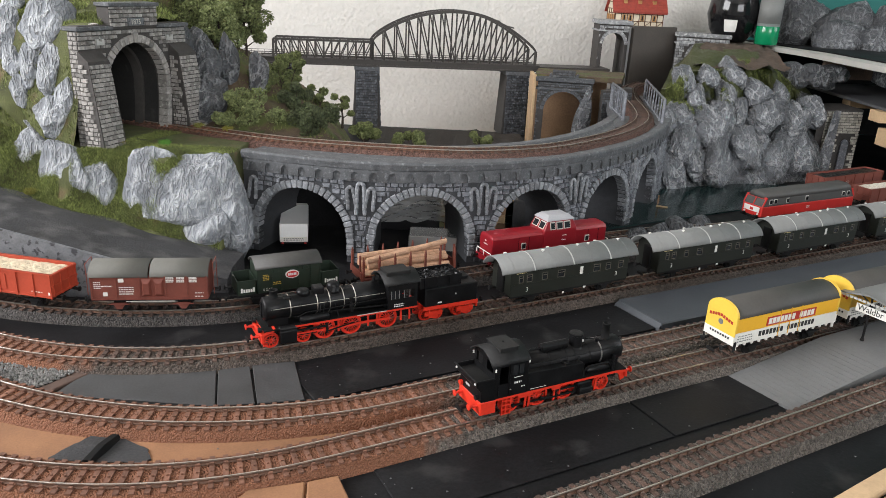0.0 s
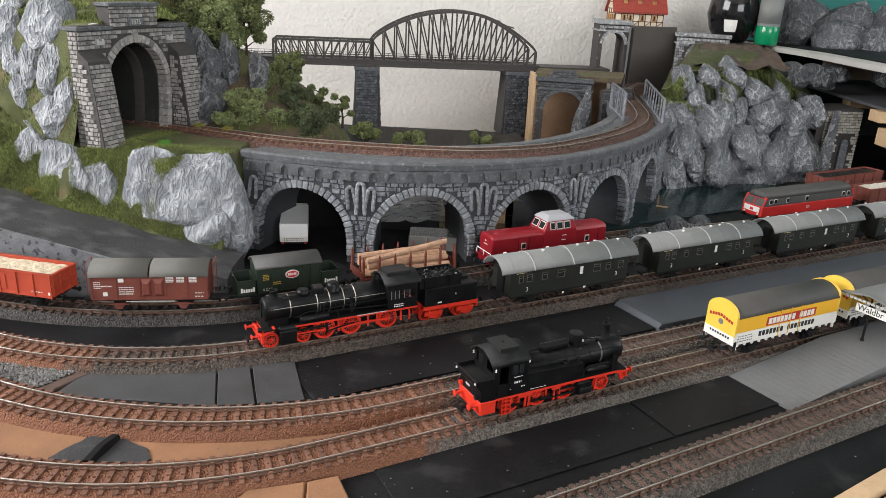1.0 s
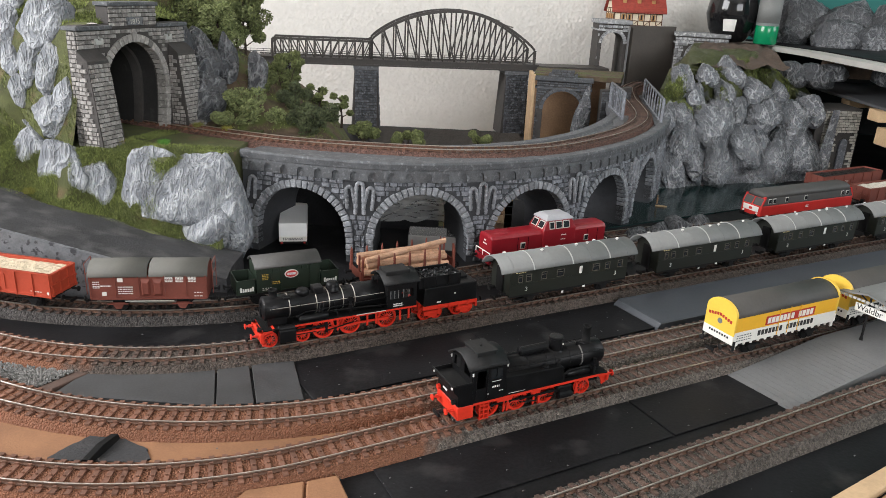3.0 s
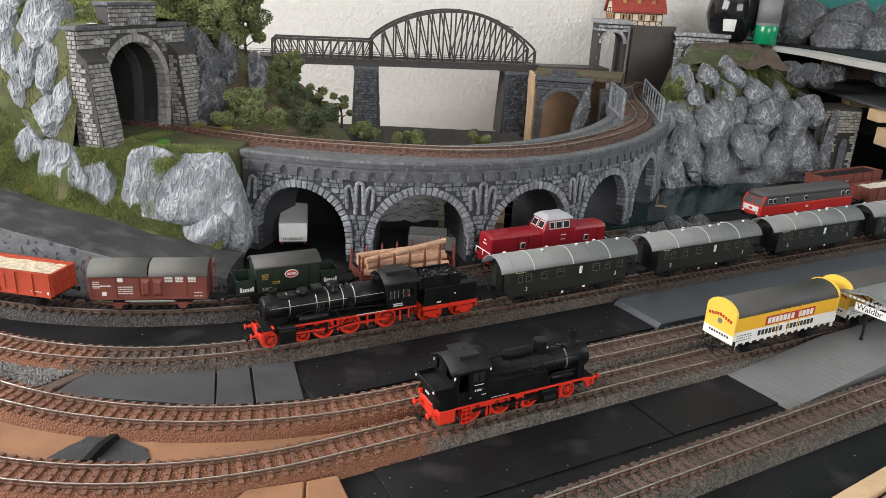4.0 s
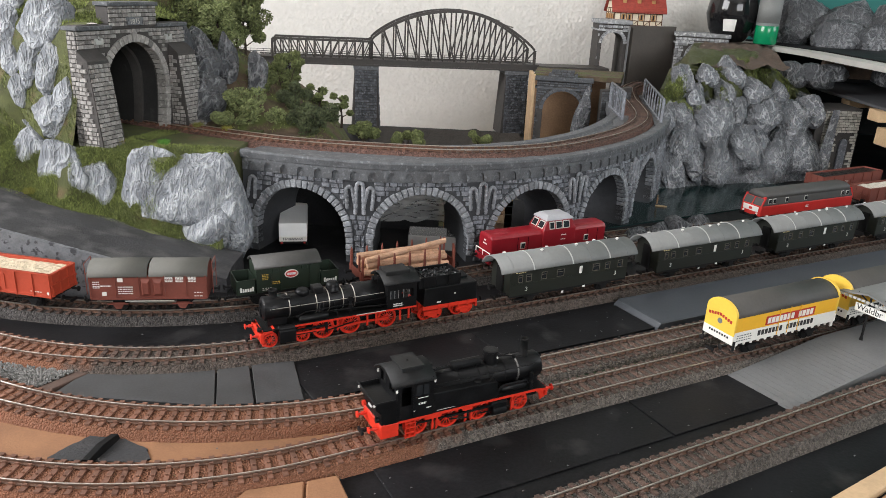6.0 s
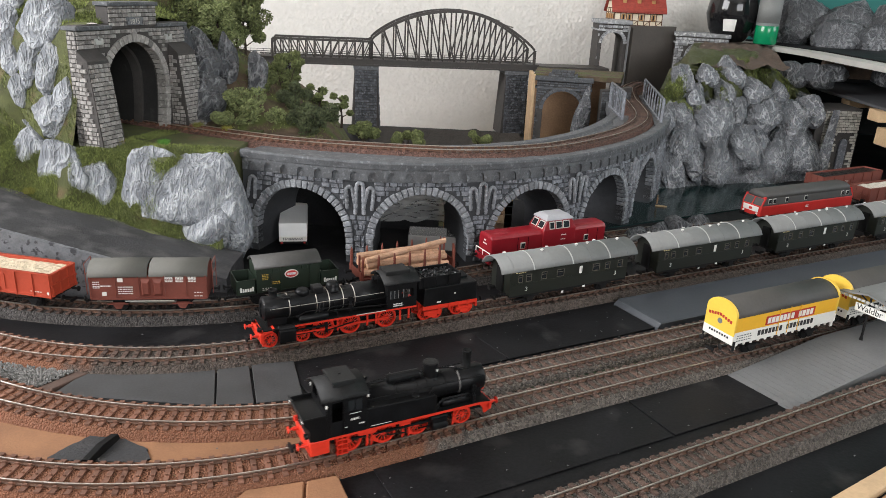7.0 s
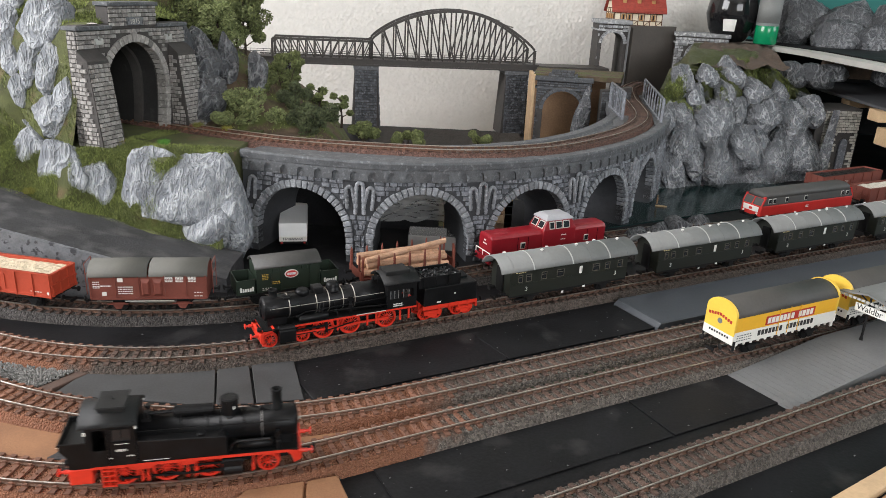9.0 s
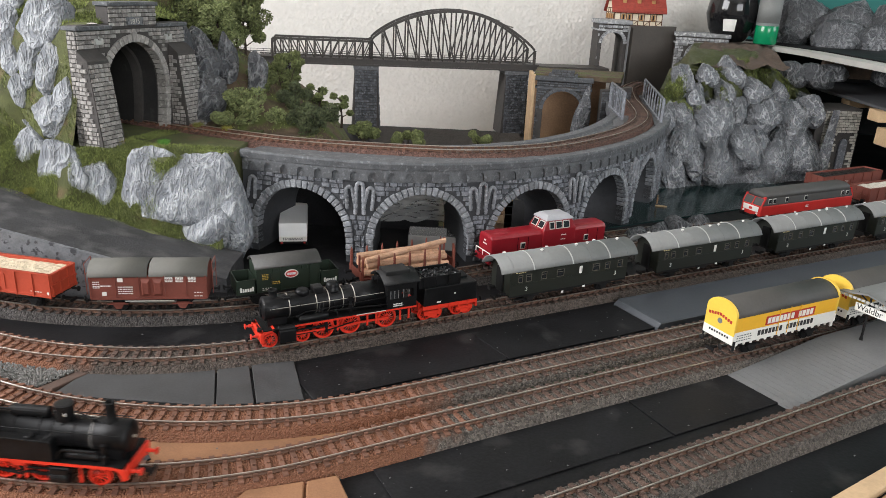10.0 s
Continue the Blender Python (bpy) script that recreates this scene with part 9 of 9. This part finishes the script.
    # lattice fences beside the curve
    for (x0, y0), (x1, y1), zt in (((0.258, 1.104), (0.262, 1.220), 0.041), ((0.311, 1.085), (0.346, 1.340), 0.036)):
        f = thing("fence", "grey cast railing of vertical bars beside the track", "fence", None, "railings on the viaduct")
        a, b = Vector((x0, y0, 0.100)), Vector((x1, y1, 0.100))
        m = 8
        for z in (0.0035, zt):
            part("rail", tube(a + Vector((0, 0, z)), b + Vector((0, 0, z)), 0.0016 if z > 0.01 else 0.0012, n=6), VSTONE_P, f)
        for i in range(m + 1):
            p = a.lerp(b, i / m)
            part("bar", tube(p - Vector((0, 0, 0.0)), p + Vector((0, 0, zt)), 0.0022 if i in (0, m) else 0.0011, n=6), VSTONE_P, f)
    kb = thing("kerb_block", "grey stone kerb beneath the railing", "kerb")
    part("block", loft([[Vector((x + o, y, z)) for o, z in ((-0.012, 0.085), (0.004, 0.085), (0.004, 0.1005), (-0.012, 0.1005))] for x, y in ((0.247, 1.045), (0.262, 1.15), (0.280, 1.27), (0.299, 1.40))]), VSTONE, kb)
    part("block", loft([[Vector((x + o, y, z)) for o, z in ((-0.004, 0.085), (0.016, 0.085), (0.016, 0.1005), (-0.004, 0.1005))] for x, y in ((0.304, 1.075), (0.318, 1.15), (0.337, 1.27), (0.356, 1.40))]), VSTONE, kb)
    # track bed support past the viaduct
    tagged(link("trackbed_board", loft([[PATH_UP.place(s, -0.032, -0.030), PATH_UP.place(s, -0.032, -0.0115), PATH_UP.place(s, 0.032, -0.0115), PATH_UP.place(s, 0.032, -0.030)] for s in [PATH_UP.length * (0.62 + 0.38 * i / 20) for i in range(21)]]), EARTH_DARK), "brown painted board under the upper track", "board", kind="structure")
    # brick-faced block beside the rock wall
    t = thing("brick_abutment", "grey brick-faced abutment with a small blind arch", "abutment")
    pl = lambda a, z, q: Vector((0.662 + a, 1.300 + 0.15 * a - q, z))
    part("core", loft([[pl(a, -0.0112, 0), pl(a, zt, 0), pl(a, zt, -0.08), pl(a, -0.0112, -0.08)] for a, zt in ((-0.02, 0.104), (0.062, 0.106))]), PMORTAR, t)
    stone_courses(t, "brick", -0.006, 0.062, -0.008, 0.103, 0.0048, 0.0098, pl, 0.0012, lambda a, z: not (0.026 < a < 0.047 and z < 0.062), PALEBRICK, 37)
    part("blind_arch", prism([(0.030, -0.01), (0.044, -0.01), (0.044, 0.046)] + [(0.037 + 0.007 * math.cos(math.pi * i / 8), 0.046 + 0.008 * math.sin(math.pi * i / 8)) for i in range(1, 8)] + [(0.030, 0.046)], 0.001, 0.005, pl), VSTONE_P, t)
    # sloped plaster buttress beside it
    tagged(link("plaster_ramp", loft([[Vector((x, y, z)) for x, y, z in ((0.640, 1.272, -0.0112), (0.668, 1.276, -0.0112), (0.668, 1.30, -0.0112))], [Vector((x, y, z)) for x, y, z in ((0.664, 1.292, 0.104), (0.678, 1.296, 0.104), (0.676, 1.31, 0.104))]]), ROCKMID), "sloping grey plaster edge against the abutment", "plaster edge")
    # earth plateau, white shelf and what stands on it
    bm = bmesh.new()
    nx, ny = 50, 40
    vs = [[bm.verts.new((0.40 + 0.15 * j / ny * (1 - i / nx) + (0.165 + 0.10 * j / ny) * i / nx, 1.27 + 0.40 * j / ny, 0.172 + 0.018 * smooth_step(0, 0.6, j / ny) + 0.006 * noise.fractal(Vector((i * 0.12, j * 0.12, 6)), 0.9, 2.1, 4))) for i in range(nx + 1)] for j in range(ny + 1)]
    for j in range(ny):
        for i in range(nx):
            bm.faces.new((vs[j][i], vs[j][i + 1], vs[j + 1][i + 1], vs[j + 1][i]))
    tagged(link("ground_plateau", bm, EARTH_DARK, smooth=True), "bare brown earth plateau above the rock wall", "landscape", kind="structure")
    quad_plate("shelf", [(0.672, 1.16), (1.40, 1.16), (1.40, 1.77), (0.622, 1.77), (0.676, 1.47)], 0.1805, 0.1900, mat("off_white_shelf", (0.45, 0.44, 0.41), 0.6, 0, 0.06, 20, 200, 0.05, 0.0004), "off-white shelf board above the yard", "shelf", 0.0008, "structure")
    for x, y in ((0.70, 1.70), (1.35, 1.15), (1.35, 1.72)):
        tagged(link("shelf_post", box(x - 0.015, x + 0.015, y - 0.015, y + 0.015, -0.0112, 0.1805), PLY), "plain wooden post under the shelf", "post", kind="structure")
    quad_plate("rear_sheet", [(0.712, 1.17), (1.38, 1.17), (1.38, 1.76), (0.655, 1.76), (0.712, 1.47)], 0.1902, 0.1925, BLACK, "dark sheet lying on the shelf", "sheet", 0.0004)
    for k, (x, y, z, w, h) in enumerate([(0.630, 1.40, 0.150, 0.034, 0.021), (0.678, 1.395, 0.152, 0.038, 0.020), (0.705, 1.40, 0.156, 0.030, 0.018), (0.800, 1.405, 0.156, 0.026, 0.018)]):
        rock((x, y, z), (w, 0.03, h), 120 + k, ROCKDARK, None, "dark grey cast rock strip under the shelf", 4, 0.5)
    for k, (x, y, z, w, h) in enumerate([(0.755, 1.665, 0.232, 0.062, 0.050), (0.83, 1.64, 0.234, 0.062, 0.050), (0.895, 1.60, 0.226, 0.052, 0.044), (0.70, 1.71, 0.232, 0.055, 0.050), (0.79, 1.60, 0.215, 0.05, 0.034), (0.86, 1.58, 0.212, 0.045, 0.030)]):
        rock((x, y, z), (w, 0.04, h), 140 + k, ROCKDARK, None, "dark grey cast rock piece lying on the shelf", 4, 0.6)
    b = thing("bottle", "milky plastic bottle with green liquid on the shelf", "bottle", pose(0.642, 1.585, 0.1925))
    part("green_base", lathe((0, 0, 0), (0, 0, 1), [(0, 0.020), (0.002, 0.0225), (0.036, 0.0225), (0.0365, 0.0222)], 28), BOTTLEGREEN, b, "green translucent lower part", True)
    part("body", lathe((0, 0, 0.0366), (0, 0, 1), [(0, 0.0222), (0.06, 0.0222), (0.075, 0.018), (0.085, 0.010), (0.10, 0.010)], 28), CLEARPLASTIC, b, "milky upper part", True)
    lab = part("label", lathe((0, 0, 0.042), (0, 0, 1), [(0, 0.0225), (0.05, 0.0225)], 28), COACH_ROOF, b, "grey printed label", True)
    vb = thing("vase", "round glossy black pot with a white sticker", "pot", pose(0.588, 1.640, 0.192))
    part("bowl", lathe((0, 0, 0), (0, 0, 1), [(0, 0.026), (0.004, 0.032), (0.025, 0.046), (0.055, 0.054), (0.085, 0.050), (0.11, 0.040), (0.13, 0.036), (0.128, 0.034), (0.10, 0.034)], 36), GLOSSBLACK, vb, "", True)
    st = bmesh.new()
    rows = [[Vector((math.cos(a) * r, math.sin(a) * r, z)) for a in (radians(-128 + 28 * i / 8) for i in range(9))] for z, r in ((0.022, 0.0462), (0.034, 0.0512), (0.046, 0.0545))]
    add_loft(st, rows, False)
    part("sticker", st, WHITE, vb, "white printed sticker")
    # black plywood table top with offcuts under it
    # black sheet with its colour raised to replace light the shelf blocks
    quad_plate("black_ply_sheet", [(0.716, 1.214), (1.30, 1.214), (1.30, 1.60), (0.727, 1.60)], 0.1155, 0.1205, mat("charcoal_painted_ply", (0.085, 0.087, 0.092), 0.5, 0, 0.25, 25, 300, 0.2, 0.0005), "black plywood sheet over the far yard, lightened against the shelf's shade", "plywood", 0.0006)
    for cs, z0, z1 in (([(0.706, 1.225), (0.95, 1.225), (0.95, 1.26), (0.706, 1.26)], 0.097, 0.1153), ([(0.715, 1.19), (0.95, 1.19), (0.95, 1.24), (0.715, 1.24)], 0.060, 0.088), ([(0.745, 1.40), (1.06, 1.40), (1.06, 1.43), (0.745, 1.43)], 0.097, 0.1153)):
        quad_plate("wooden_batten", cs, z0, z1, PLY, "raw wooden batten under the black sheet", "batten", 0.0008)
    for x in (1.0, 1.28):
        for y in (1.44, 1.58):
            tagged(link("wooden_post", box(x - 0.01, x + 0.01, y - 0.01, y + 0.01, -0.0112, 0.1155), PLY), "plain wooden post under the black sheet", "post")
    for x, y in ((0.84, 1.215), (0.93, 1.215)):
        tagged(link("batten_block", box(x - 0.008, x + 0.008, y - 0.01, y + 0.01, 0.088, 0.097), PLYEDGE), "dark wooden spacer between the battens", "block")
    tagged(link("wooden_post", box(0.925, 0.945, 1.205, 1.225, -0.0112, 0.060), PLY), "plain wooden post under the batten", "post")
    tagged(link("dark_backdrop_panel", box(0.70, 1.40, 1.762, 1.77, -0.0112, 0.18), BLACK), "black panel closing the space under the shelf", "panel", kind="structure")
    quad_plate("shelf_fascia", [(0.690, 1.415), (0.840, 1.415), (0.840, 1.425), (0.690, 1.425)], 0.147, 0.1803, EARTH_DARK, "brown painted upright board under the shelf", "board", 0.0006)
    g = thing("green_wagon", "far green model wagon with a rounded roof", "goods wagon", pose(0.81, 1.235, 0, 0, 0, 29.6))
    part("body", rounded(box(-0.06, 0.06, -0.015, 0.015, 0.009, 0.034), 0.0008), GREENBOX, g)
    part("roof", roof_shell(-0.061, 0.061, 0.016, 0.033, 0.042, 0.0008), GREENBOX, g)
    running_gear(g, (-0.035, 0.035))


EARTH_DARK = mat("bare_brown_earth", (0.085, 0.058, 0.042), 0.95, 0, 0.4, 60, 900, 0.8, 0.002)
build_far()


def motions():
    keys = ((0.0, 0.1715), (1.6, 0.1715), (2.0, 0.1680), (2.5, 0.1615), (4.0, 0.1412), (4.5, 0.1348), (5.0, 0.1270), (5.5, 0.1165),
            (7.0, 0.0545), (7.5, 0.0275), (8.0, -0.0035), (8.5, -0.0345), (9.0, -0.0740), (9.5, -0.1150), (10.0, -0.1650))
    rows = []
    for t, s in keys:
        a, _ = PATH_B.at(0.36 + s - 0.035)
        b, _ = PATH_B.at(0.36 + s + 0.035)
        h = math.atan2(b.y - a.y, b.x - a.x)
        rows.append((t, Matrix.Translation((a + b) / 2) @ Matrix.Rotation(h, 4, "Z")))
    walk(ENGINE, rows)
    # the wheels roll with the way gone, and the rods go round with the cranks
    times = [2 * i / 30 for i in range(151)]
    way = [float(np.interp(t, [k[0] for k in keys], [k[1] for k in keys])) for t in times]
    for o in list(ENGINE.children):
        if o.name.startswith("wheel"):
            at, turn, r = o.location.copy(), o.rotation_euler.z, o.location.z
            walk(o, [(t, Matrix.Translation(at) @ Matrix.Rotation(s / r, 4, "Y") @ Matrix.Rotation(turn, 4, "Z")) for t, s in zip(times, way)])
        elif o.name.startswith("coupling_rod"):
            lag = 0.0 if o.data.vertices[0].co.y < 0 else math.pi / 2
            walk(o, [(t, Matrix.Translation((0.0024 * math.sin(s / 0.0080 + lag), 0, 0.0014 + 0.0024 * math.cos(s / 0.0080 + lag)))) for t, s in zip(times, way)])


motions()
